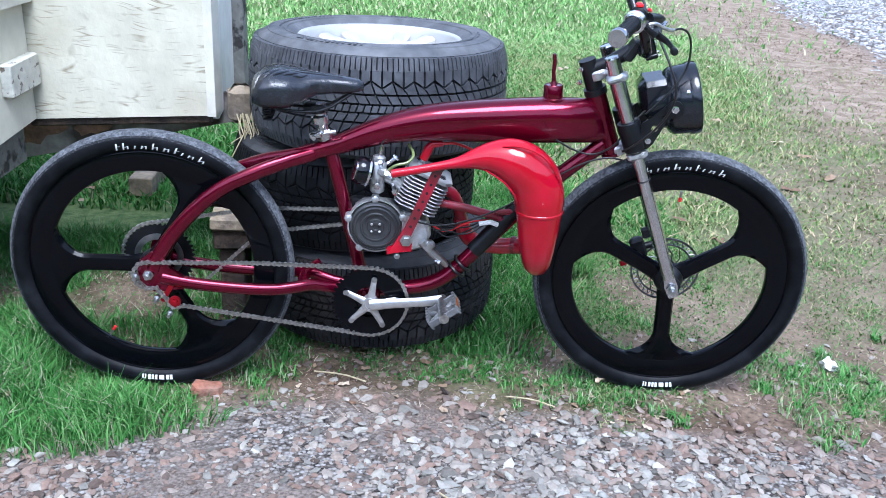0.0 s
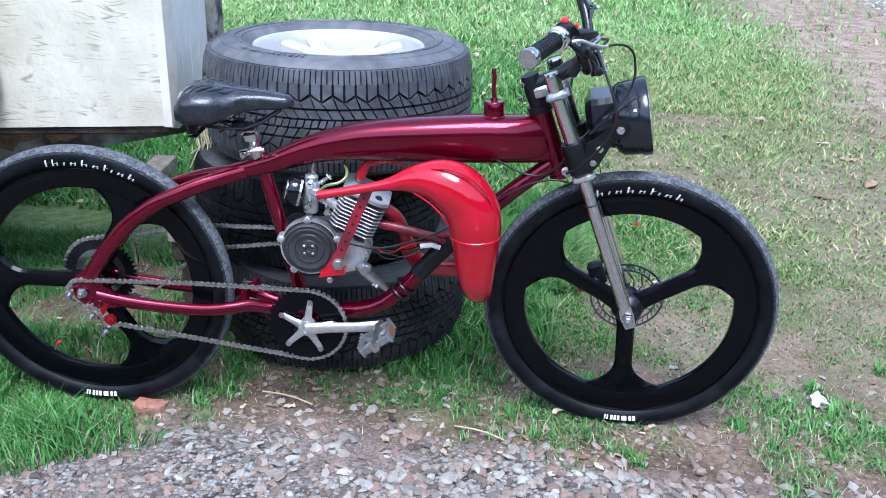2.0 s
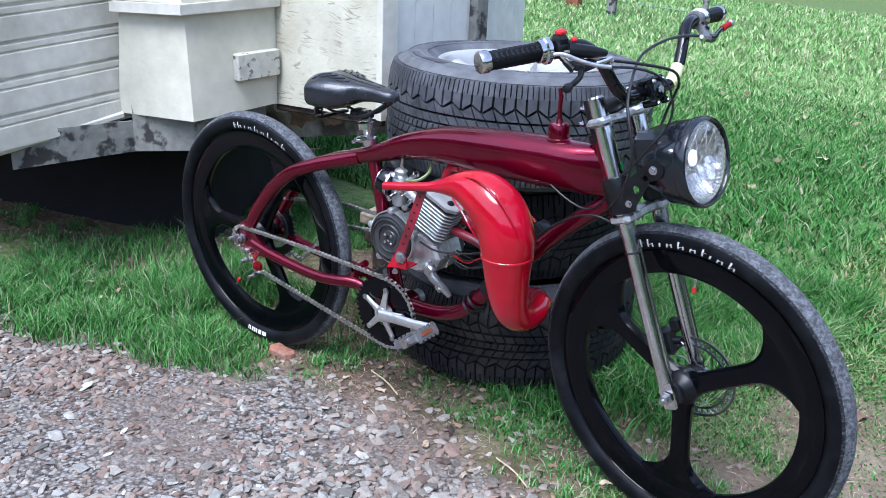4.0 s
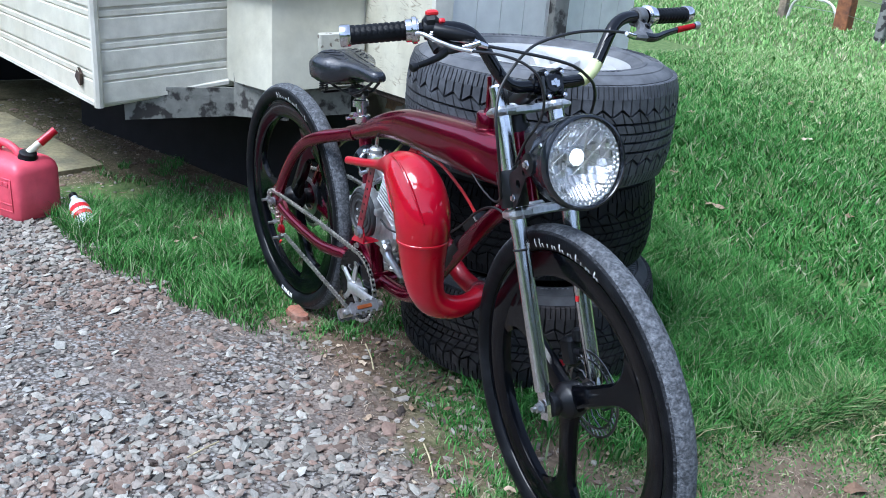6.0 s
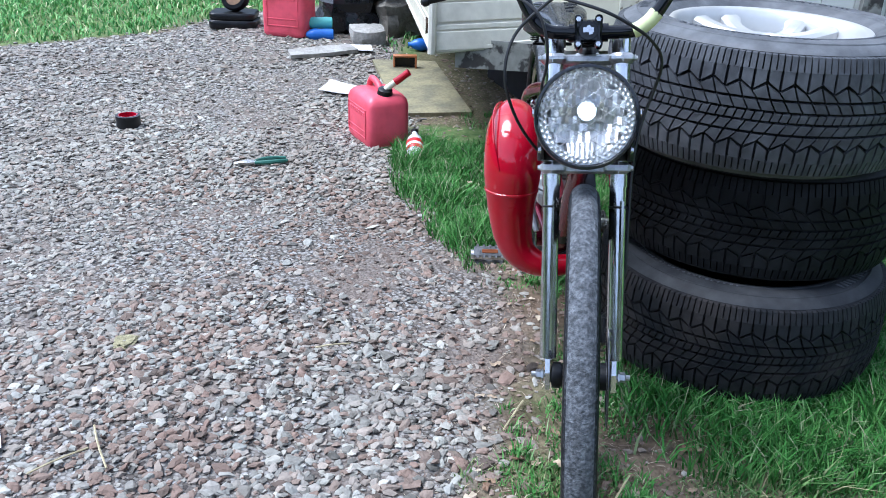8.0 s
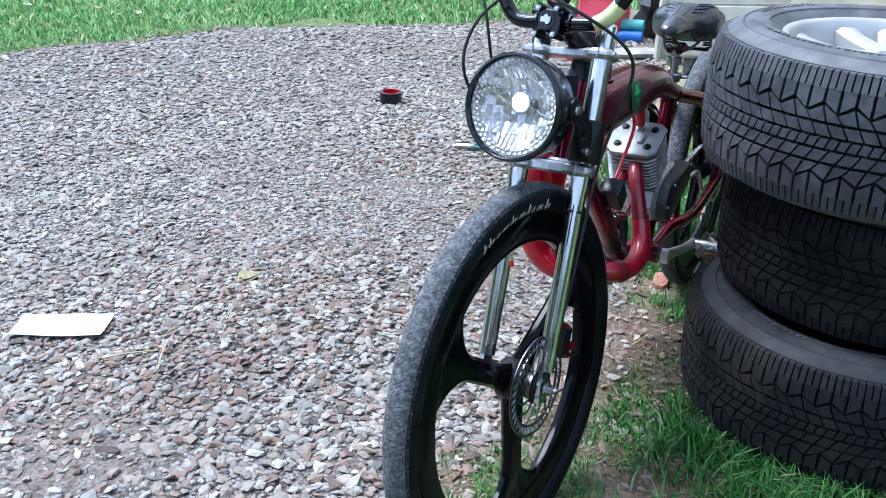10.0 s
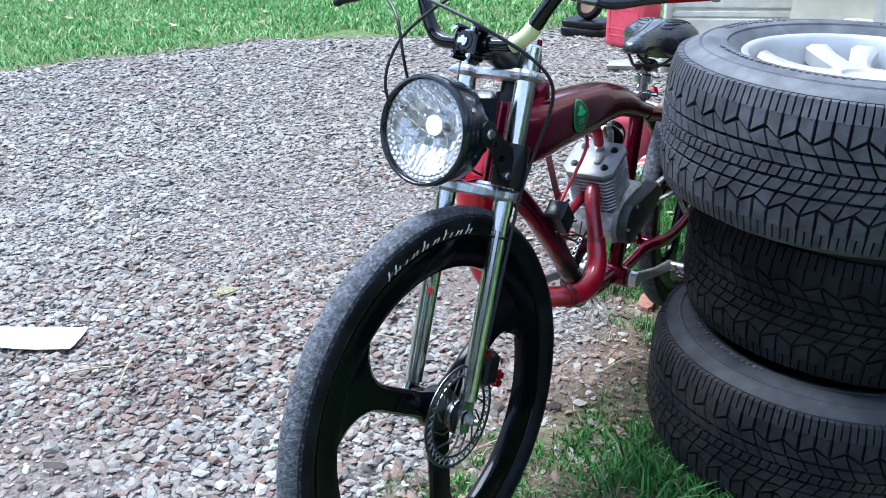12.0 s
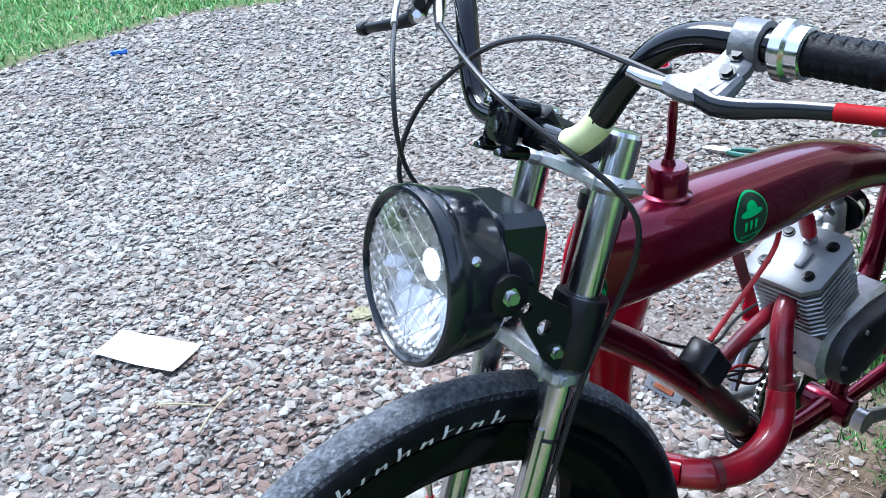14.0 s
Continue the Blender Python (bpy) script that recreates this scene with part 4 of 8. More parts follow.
def siding(geo, a, b, z0, z1, za=None, zb=None, pitch=0.105, lap=0.007):
    """Pressed metal siding: each course a wide flat, a step and a narrow rib."""
    a, b = Vector((*a, 0)), Vector((*b, 0))
    d = (b - a).normalized()
    n = Vector((d.y, -d.x, 0))
    za = z0 if za is None else za
    zb = z0 if zb is None else zb
    prof = []
    z = 0.0
    while z < z1 - z0:
        prof += [(z, lap), (z + pitch * 0.62, lap), (z + pitch * 0.66, 0.001), (z + pitch * 0.72, lap * 0.9), (z + pitch * 0.86, lap * 0.9), (z + pitch * 0.90, 0.0), (z + pitch * 0.985, 0.0)]
        z += pitch
    vs, fs = [], []
    for h, o in prof:
        for p, zz in ((a, za), (b, zb)):
            vs.append(p + n * o + Vector((0, 0, zz + h * (z1 - zz) / (z1 - z0))))
    for i in range(len(prof) - 1):
        fs.append((2 * i, 2 * i + 1, 2 * i + 3, 2 * i + 2))
    return geo.add(vs, fs)


CORNER, SIDE_END = (-1.455, 1.580), (-4.39, 0.949)
caravan = thing("caravan", Matrix.Identity(4), "old cream caravan with ribbed siding and boarded front", "caravan")
g = Geo()
siding(g, SIDE_END, CORNER, 0.44, 2.3, za=0.43, zb=0.452)
part("side_siding", g, CREAM, caravan, smooth=0)
g = Geo()
siding(g, CORNER, (-1.465, 2.75), 0.45, 2.3, za=0.452, zb=0.57)
part("front_siding", g, CREAMGREY, caravan, smooth=0)
g = Geo()
wall_panel(g, (-4.35, 0.99), (-1.475, 1.602), 0.46, 2.28, 0.04)
wall_panel(g, (-1.478, 1.61), (-1.485, 3.2), 0.5, 2.28, 0.04)
wall_panel(g, (-4.40, 3.2), (-4.40, 1.0), 0.46, 2.28, 0.04)
wall_panel(g, (-1.53, 3.2), (-4.36, 3.2), 0.46, 2.28, 0.04)
part("shell", g, CREAMGREY, caravan, smooth=0)
g = Geo()
g.add([(-4.5, 0.9, 2.3), (-1.4, 1.5, 2.3), (-1.4, 3.25, 2.3), (-4.5, 3.25, 2.3), (-4.5, 0.9, 2.36), (-1.4, 1.5, 2.36), (-1.4, 3.25, 2.36), (-4.5, 3.25, 2.36)],
      [(3, 2, 1, 0), (4, 5, 6, 7), (0, 1, 5, 4), (1, 2, 6, 5), (2, 3, 7, 6), (3, 0, 4, 7)])
part("roof", g, CREAMGREY, caravan, smooth=0)
g = Geo()
g.add([(-4.35, 1.0, 0.47), (-1.49, 1.62, 0.47), (-1.49, 3.19, 0.58), (-4.35, 3.19, 0.5), (-4.35, 1.0, 0.52), (-1.49, 1.62, 0.52), (-1.49, 3.19, 0.63), (-4.35, 3.19, 0.55)],
      [(3, 2, 1, 0), (4, 5, 6, 7), (0, 1, 5, 4), (1, 2, 6, 5), (2, 3, 7, 6), (3, 0, 4, 7)])
part("underfloor", g, ROTWOOD, caravan, smooth=0)
g = Geo()
g.tube([(-1.446, 1.574, 0.44), (-1.446, 1.574, 2.3)], 0.016, 8)
g.tube([(-1.470, 1.572, 0.45), (-1.470, 1.572, 2.3)], 0.010, 6)
part("corner_trim", g, CREAMGREY, caravan, "dented cream corner strip")
g = Geo()
g.tube([(-4.38, 0.95, 0.428), (-1.46, 1.575, 0.446), (-1.452, 2.016, 0.512)], 0.012, 6)
part("bottom_trim", g, CREAMGREY, caravan)
g = Geo()
wall_panel(g, (-1.48, 1.66), (-1.40, 2.02), 0.385, 0.50, 0.012, za=0.385, zb=0.40)
wall_panel(g, (-1.40, 2.02), (-1.14, 2.12), 0.40, 0.56, 0.012, za=0.40, zb=0.44)
wall_panel(g, (-1.14, 2.12), (-1.15, 2.36), 0.45, 0.57, 0.012)
part("skirt_board", g, MOTTLED, caravan, "mottled peeling skirt board", smooth=0)
# torn hole in the side with a bent lip
side_dir = (Vector((*CORNER, 0)) - Vector((*SIDE_END, 0))).normalized()
side_out = Vector((side_dir.y, -side_dir.x, 0))
g = Geo()
o = Vector((-1.60, 1.549, 0.52)) + side_out * 0.009
hole = [(-0.04, -0.012), (-0.01, -0.03), (0.025, -0.028), (0.03, 0.01), (0.012, 0.028), (0.002, 0.008), (-0.022, 0.014)]
g.add([o + side_dir * u + Vector((0, 0, w)) + side_out * 0.001 for u, w in hole] + [o + side_dir * u * 1.1 + Vector((0, 0, w * 1.1)) + side_out * (0.012 if i in (2, 3, 4) else 0.002) for i, (u, w) in enumerate(hole)],
      [tuple(range(7))] + [(i, (i + 1) % 7, 7 + (i + 1) % 7, 7 + i) for i in range(7)])
part("torn_panel_hole", g, ROTWOOD, caravan, "rusty torn hole", smooth=0)
# flared corner box
g = Geo()
bb = [(-1.465, 2.013, 0.518), (-1.110, 2.060, 0.545), (-1.122, 2.385, 0.560), (-1.465, 2.385, 0.55)]
tt = [(-1.395, 2.000, 0.845), (-1.150, 2.072, 0.858), (-1.126, 2.385, 0.87), (-1.465, 2.385, 0.87)]
g.add(bb + tt, [(3, 2, 1, 0), (4, 5, 6, 7), (2, 3, 7, 6), (3, 0, 4, 7)])
for p, q in ((0, 1), (1, 2)):                           # twisted faces in fine strips
    grid = [[Vector(bb[p]).lerp(bb[q], i / 12).lerp(Vector(tt[p]).lerp(tt[q], i / 12), j / 12) for i in range(13)] for j in range(13)]
    g.add([v for row in grid for v in row], [(13 * j + i, 13 * j + i + 1, 13 * j + i + 14, 13 * j + i + 13) for j in range(12) for i in range(12)])
part("corner_box", g, CREAM, caravan, "flared cream corner box with chipped edge", smooth=30)
g = Geo()
g.add([(x + (0.0 if i in (0, 3) else 0.03), y - (0.03 if i in (0, 1) else 0.0), z + 0.002) for i, (x, y, z) in enumerate(tt)] + [(x + (0.0 if i in (0, 3) else 0.03), y - (0.03 if i in (0, 1) else 0.0), z + 0.032) for i, (x, y, z) in enumerate(tt)],
      [(3, 2, 1, 0), (4, 5, 6, 7), (0, 1, 5, 4), (1, 2, 6, 5), (2, 3, 7, 6), (3, 0, 4, 7)])
g.add([(-1.40, 1.99, 0.88), (-1.14, 2.06, 0.89), (-1.13, 2.385, 0.90), (-1.46, 2.385, 0.9), (-1.40, 1.99, 1.6), (-1.14, 2.06, 1.6), (-1.13, 2.385, 1.6), (-1.46, 2.385, 1.6)],
      [(3, 2, 1, 0), (4, 5, 6, 7), (0, 1, 5, 4), (1, 2, 6, 5), (2, 3, 7, 6), (3, 0, 4, 7)])
part("corner_cap", g, CREAMGREY, caravan, smooth=0)
g = Geo()
g.box((0.030, 0.16, 0.085), pose(-1.110, 2.300, 0.696, 2, 0, 0), 0.004)
part("plank_end", g, CHIPPED, caravan, "short chipped cream plank end")
# boarded box front
g = Geo()
wall_panel(g, (-1.137, 2.392), (-0.645, 2.388), 0.56, 1.7, 0.014, za=0.556, zb=0.592)
part("strand_board", g, OSB, caravan, "cream painted strand board panel", smooth=0)
g = Geo()
wall_panel(g, (-0.655, 2.384), (-0.632, 2.384), 0.59, 1.7, 0.02)
wall_panel(g, (-0.632, 2.386), (-0.628, 2.44), 0.60, 1.7, 0.02)
wall_panel(g, (-1.146, 2.384), (-1.128, 2.386), 0.556, 1.7, 0.02)
part("edge_batten", g, CREAMGREY, caravan, smooth=0)
def board_x(y):
    """The boarded front leans back from the batten to its far end."""
    return -0.640 - 0.118 * (y - 2.445) if y < 2.85 else -0.688 - 0.27 * (y - 2.85)


for i in range(9):
    g = Geo()
    y0 = 2.445 + i * 0.0915
    wall_panel(g, (board_x(y0), y0), (board_x(y0 + 0.089), y0 + 0.089), 0.57, 1.7, 0.016)
    part("vertical_board", g, BOARDWHITE, caravan, smooth=0)
g = Geo()
wall_panel(g, (-0.652, 2.822), (-0.650, 2.872), 0.57, 1.7, 0.045)
part("grey_post", g, MOTTLED, caravan, "weathered grey upright post", smooth=0)
g = Geo()
g.box((0.50, 0.02, 0.022), pose(-0.90, 2.412, 0.560, 0, -4, 0), 0.004)
g.box((0.05, 0.60, 0.07), pose(-0.69, 2.88, 0.555), 0.006)
part("rotten_sill", g, ROTWOOD, caravan, "rotten dark sill under the boards")
g = Geo()
BOARD_Y = 2.555
board_low = lambda x: 0.374 + (x + 1.33) / 0.724 * 0.166
face = [(-1.50, 0.60), (-0.606, 0.62), (-0.606, board_low(-0.606)), (-1.50, board_low(-1.50))]
g.rings([[(x, BOARD_Y, z) for x, z in face], [(x, BOARD_Y + 0.014, z) for x, z in face]])
part("underside_board", g, SKIRTPANEL, caravan, "dark peeling board hanging under the box", smooth=0)
for u0, v0, r0, kind, sd in ((-1.20, 0.085, 0.075, RAWBROWN, 1), (-1.30, 0.12, 0.05, CHIPPED, 2), (-0.72, 0.05, 0.035, RAWBROWN, 3), (-0.86, 0.09, 0.035, MOTTLED, 4), (-1.03, 0.06, 0.045, RAWBROWN, 5), (-1.12, 0.15, 0.04, MOTTLED, 6)):
    rr = random.Random(sd)
    ring = []
    for k in range(16):
        a, q = 2 * math.pi * k / 16, r0 * rr.uniform(0.6, 1.15)
        x = u0 + q * math.cos(a) * 1.3
        ring.append((x, BOARD_Y - 0.003, board_low(x) + max(0.006, v0 + q * math.sin(a) * 0.7)))
    g = Geo()
    g.rings([ring, [(x, y + 0.003, z + 0.006) for x, y, z in ring]])
    part("peeled_patch", g, kind, caravan, smooth=0)
g = Geo()
g.box((0.07, 0.05, 0.11), pose(-0.575, 2.43, 0.62, 8, 0, 20), 0.018)
part("rotten_wood_end", g, RAWWOOD, caravan, "splintered rotten wood end")
g = Geo()
rr = random.Random(3)
for i in range(14):
    p = Vector((-0.56 + rr.uniform(-0.02, 0.02), 2.41 + rr.uniform(-0.02, 0.02), 0.60))
    g.tube([p, p + Vector((rr.uniform(-0.02, 0.03), -0.02, -0.05)), p + Vector((rr.uniform(-0.03, 0.03), -0.01, rr.uniform(-0.13, -0.08)))], 0.002, 4)
part("straw_tuft", g, STRAW, caravan)
# Upright near-black sheets put the darkness under the floor into colour.
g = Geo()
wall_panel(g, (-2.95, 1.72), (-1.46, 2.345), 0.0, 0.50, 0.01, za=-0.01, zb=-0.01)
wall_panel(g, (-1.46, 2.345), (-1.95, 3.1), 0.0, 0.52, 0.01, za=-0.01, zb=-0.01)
part("black_skirting", g, VOIDBLACK, caravan, "near-black sheets standing in for the dark under the floor", smooth=0)
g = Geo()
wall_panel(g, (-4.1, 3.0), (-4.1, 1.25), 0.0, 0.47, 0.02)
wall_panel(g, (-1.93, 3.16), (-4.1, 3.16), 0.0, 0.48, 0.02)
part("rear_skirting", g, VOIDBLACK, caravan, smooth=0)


# ---- stacked car tyres ----
def car_tyre(name, centre, z0, R, width, bead, tilt, label, rimmed, style, seed):
    th = thing(name, Matrix.Translation((*centre, z0)) @ pose(0, 0, 0, *tilt), label, "tyre", "stacked car tyres")
    h = width / 2
    tread_h = h * 0.83

    def r_at(z):
        u = abs(z) / tread_h
        return R - 0.0105 - 0.013 * u ** 4

    side = [(r_at(tread_h) - 0.002, tread_h + 0.004), (R - 0.036, h * 0.915), (R - 0.050, h * 0.965), (R - 0.0515, h * 0.985), (R - 0.054, h * 0.985), (R - 0.056, h * 0.972), (R * 0.80, h * 1.0), (R * 0.74, h * 0.985), (R * 0.735, h * 1.0), (R * 0.71, h * 0.99),
            (R * 0.705, h * 0.965), (R * 0.655, h * 0.90), (bead + 0.012, h * 0.82), (bead + 0.004, h * 0.80), (bead, h * 0.74)]
    inner = [(bead + 0.004, h * 0.68), (R * 0.78, h * 0.80), (R - 0.03, h * 0.45), (R - 0.025, 0)]
    tread = [(r_at(tread_h * k / 6), tread_h * k / 6) for k in range(6, -7, -1)]
    lower = [(r, -z) for r, z in reversed(side)]
    inner_low = [(r, -z) for r, z in reversed(inner[:-1])]
    g = Geo()
    n = 96
    prof = list(reversed(side)) + tread + list(reversed(lower)) + list(reversed(inner_low)) + list(reversed(inner))
    g.lathe(prof, n, Matrix.Translation((0, 0, h)), closed=True)
    ns = len(side)
    g.m = [1 if (i // n) < ns - 1 or ns - 1 + 13 <= (i // n) < 2 * ns + 12 else 0 for i in range(len(g.f))]
    part("carcass", g, [CARRUBBER, SIDEWALL if rimmed else DARKWALL], th, smooth=35)
    # tread: rows of blocks standing proud of the carcass
    g = Geo()
    rng = random.Random(seed)
    pitches = 42 if style == 0 else 36
    depth = 0.0105 if style == 0 else 0.0065
    dt = 2 * math.pi / pitches
    W = tread_h

    def pad(corners, cut=0.0014, rise=1.0):
        """A raised rubber block; corners: (pitches round, share of the half width), drawn in to leave the grooves."""
        cu, cv = sum(u for u, _ in corners) / 4, sum(v for _, v in corners) / 4
        du = max(u for u, _ in corners) - min(u for u, _ in corners)
        dv = max(v for _, v in corners) - min(v for _, v in corners)
        rings = []
        for inset, lift in ((cut, 0.0), (cut + 0.0009, rise)):
            ku, kv = 1 - 2 * inset / (du * dt * R), 1 - 2 * inset / (dv * W)
            ring = []
            for u, v in corners:
                a, z = (cu + (u - cu) * ku) * dt, (cv + (v - cv) * kv) * W
                r = r_at(z) + depth * lift
                ring.append((r * math.cos(a), r * math.sin(a), z + h))
            rings.append(ring)
        g.add(rings[0] + rings[1], [(4, 5, 6, 7), (0, 1, 5, 4), (1, 2, 6, 5), (2, 3, 7, 6), (3, 0, 4, 7)])

    # each pitch, on either half: four narrow lug ends on two lugs, a deep zigzag groove, rows of slanted blocks
    for i in range(pitches):
        for s in (1, -1):
            base = i if s > 0 else i + 0.5
            for u0, e0, e1 in ((base, 0.58, 0.44), (base + 0.5, 0.44, 0.58)):
                for q in (0.0, 0.25):
                    pad([(u0 + q, s * 1.03), (u0 + q + 0.25, s * 1.03), (u0 + q + 0.25, s * 0.76), (u0 + q, s * 0.76)], 0.0006 if q else 0.0008)
                pad([(u0, s * 0.80), (u0 + 0.5, s * 0.80), (u0 + 0.5, s * e1), (u0, s * e0)], 0.0019, 0.96)
                # two rows of slanted blocks, the upper one following the zigzag
                pad([(u0, s * (e0 - 0.02)), (u0 + 0.5, s * (e1 - 0.02)), (u0 + 0.72, s * 0.30), (u0 + 0.22, s * 0.30)], 0.0021)
                pad([(u0 + 0.24, s * 0.29), (u0 + 0.74, s * 0.29), (u0 + 0.98, s * 0.09), (u0 + 0.48, s * 0.09)], 0.0021, 0.97)
        for k in range(3):
            u0 = i + k / 3
            pad([(u0 + 0.10, 0.085), (u0 + 0.433, 0.085), (u0 + 0.313, -0.085), (u0 - 0.02, -0.085)], 0.0016)
    part("tread", g, {3: MUDRUBBER, 4: CARRUBBER, 5: DUSTRUBBER}[seed], th, "blocky tread with cut grooves", smooth=0)
    # raised sidewall marks
    g = Geo()
    for k0, cnt, r0, r1 in ((0.3, 13, 0.775, 0.83), (3.3, 13, 0.775, 0.83), (1.5, 22, 0.752, 0.768), (4.6, 22, 0.752, 0.768)):
        for i in range(cnt):
            a0 = k0 + i * 0.052 + rng.uniform(0, 0.01)
            a1 = a0 + rng.uniform(0.012, 0.030)
            vs = []
            for z in (h * 2.0 * 0.998, h * 2.0 + 0.0012):
                for r, a in ((r0, a0), (r1, a0), (r1, a1), (r0, a1)):
                    vs.append((R * r * math.cos(a), R * r * math.sin(a), z))
            g.add(vs, [(4, 5, 6, 7), (0, 1, 5, 4), (1, 2, 6, 5), (2, 3, 7, 6), (3, 0, 4, 7)])
    part("sidewall_mark", g, SIDEWALL, th, smooth=0)
    if rimmed:
        g = Geo()
        b = bead
        prof = [(b + 0.002, h * 1.74), (b + 0.013, h * 1.83), (b + 0.0145, h * 1.865), (b + 0.012, h * 1.885), (b + 0.005, h * 1.880), (b - 0.001, h * 1.84), (b - 0.006, h * 1.72), (b - 0.012, h * 1.56), (b - 0.018, h * 1.2), (b - 0.026, h * 0.5), (b - 0.03, h * 0.3), (b - 0.012, h * 0.28), (b - 0.008, h * 1.2)]
        g.lathe(prof, 72, closed=True)
        part("rim_barrel", g, RIMSILVER, th, "silver alloy barrel")
        for k in range(5):
            a = 0.4 + k * 2 * math.pi / 5
            g = Geo()
            for off in (-0.23, 0.23):
                rings = []
                for f in range(7):
                    u = f / 6
                    r = 0.045 + (b - 0.045 - 0.012) * u
                    ww = 0.014 + 0.012 * (1 - u) + 0.012 * u ** 4
                    zz = h * (1.60 + 0.03 * (1 - u) + 0.14 * u ** 3)
                    aa = a + off * (0.35 + 0.65 * u)
                    c, s = math.cos(aa), math.sin(aa)
                    rings.append([(r * c - w * s, r * s + w * c, zz + dz) for w, dz in ((-ww, -0.03), (ww, -0.03), (ww, -0.004), (ww * 0.6, 0.004), (-ww * 0.6, 0.004), (-ww, -0.004))])
                g.rings(rings)
            part("rim_spoke", g, RIMSILVER, th)
        g = Geo()
        g.lathe([(0.078, h * 1.40), (0.078, h * 1.62), (0.066, h * 1.66), (0.042, h * 1.67), (0.038, h * 1.63), (0.030, h * 1.62)], 40)
        part("rim_hub", g, RIMSILVER, th)
        g = Geo()
        g.lathe([(b - 0.022, h * 1.12), (b - 0.022, h * 1.16), (0.03, h * 1.32), (0.03, h * 1.26)], 40, closed=True)
        part("rim_back_plate", g, RIMSHADE, th)
    return th


car_tyre("car_tyre", (-0.203, 2.500), 0.010, 0.353, 0.270, 0.215, (0, 0, 20), "worn black car tyre lying at the bottom of the stack", False, 0, 3)
car_tyre("car_tyre", (-0.266, 2.520), 0.282, 0.350, 0.266, 0.215, (0.4, -0.6, 0), "dark muddy all-terrain car tyre in the middle of the stack", False, 1, 4)
car_tyre("car_tyre", (-0.200, 2.470), 0.550, 0.350, 0.284, 0.207, (-0.5, 0.5, 40), "black car tyre on a silver alloy rim atop the stack", True, 0, 5)


# ---- motorised bicycle, built in its own frame: x ahead, y to its left, z up, rear axle over the origin ----
bike = thing("motorised_bicycle", Matrix.Translation((-0.692, 1.995, -0.010)) @ pose(0, 0, 0, 1.5, 0, 4.0),
             "custom maroon motorised bicycle with red exhaust and black mag wheels", "bicycle")
PIVOT, STEER_AXIS, STEER = Vector((1.077, 0, 0.65)), Vector((-0.361, 0, 0.932)).normalized(), -7.0
S = Matrix.Translation(PIVOT) @ Matrix.Rotation(radians(STEER), 4, STEER_AXIS) @ Matrix.Translation(-PIVOT)


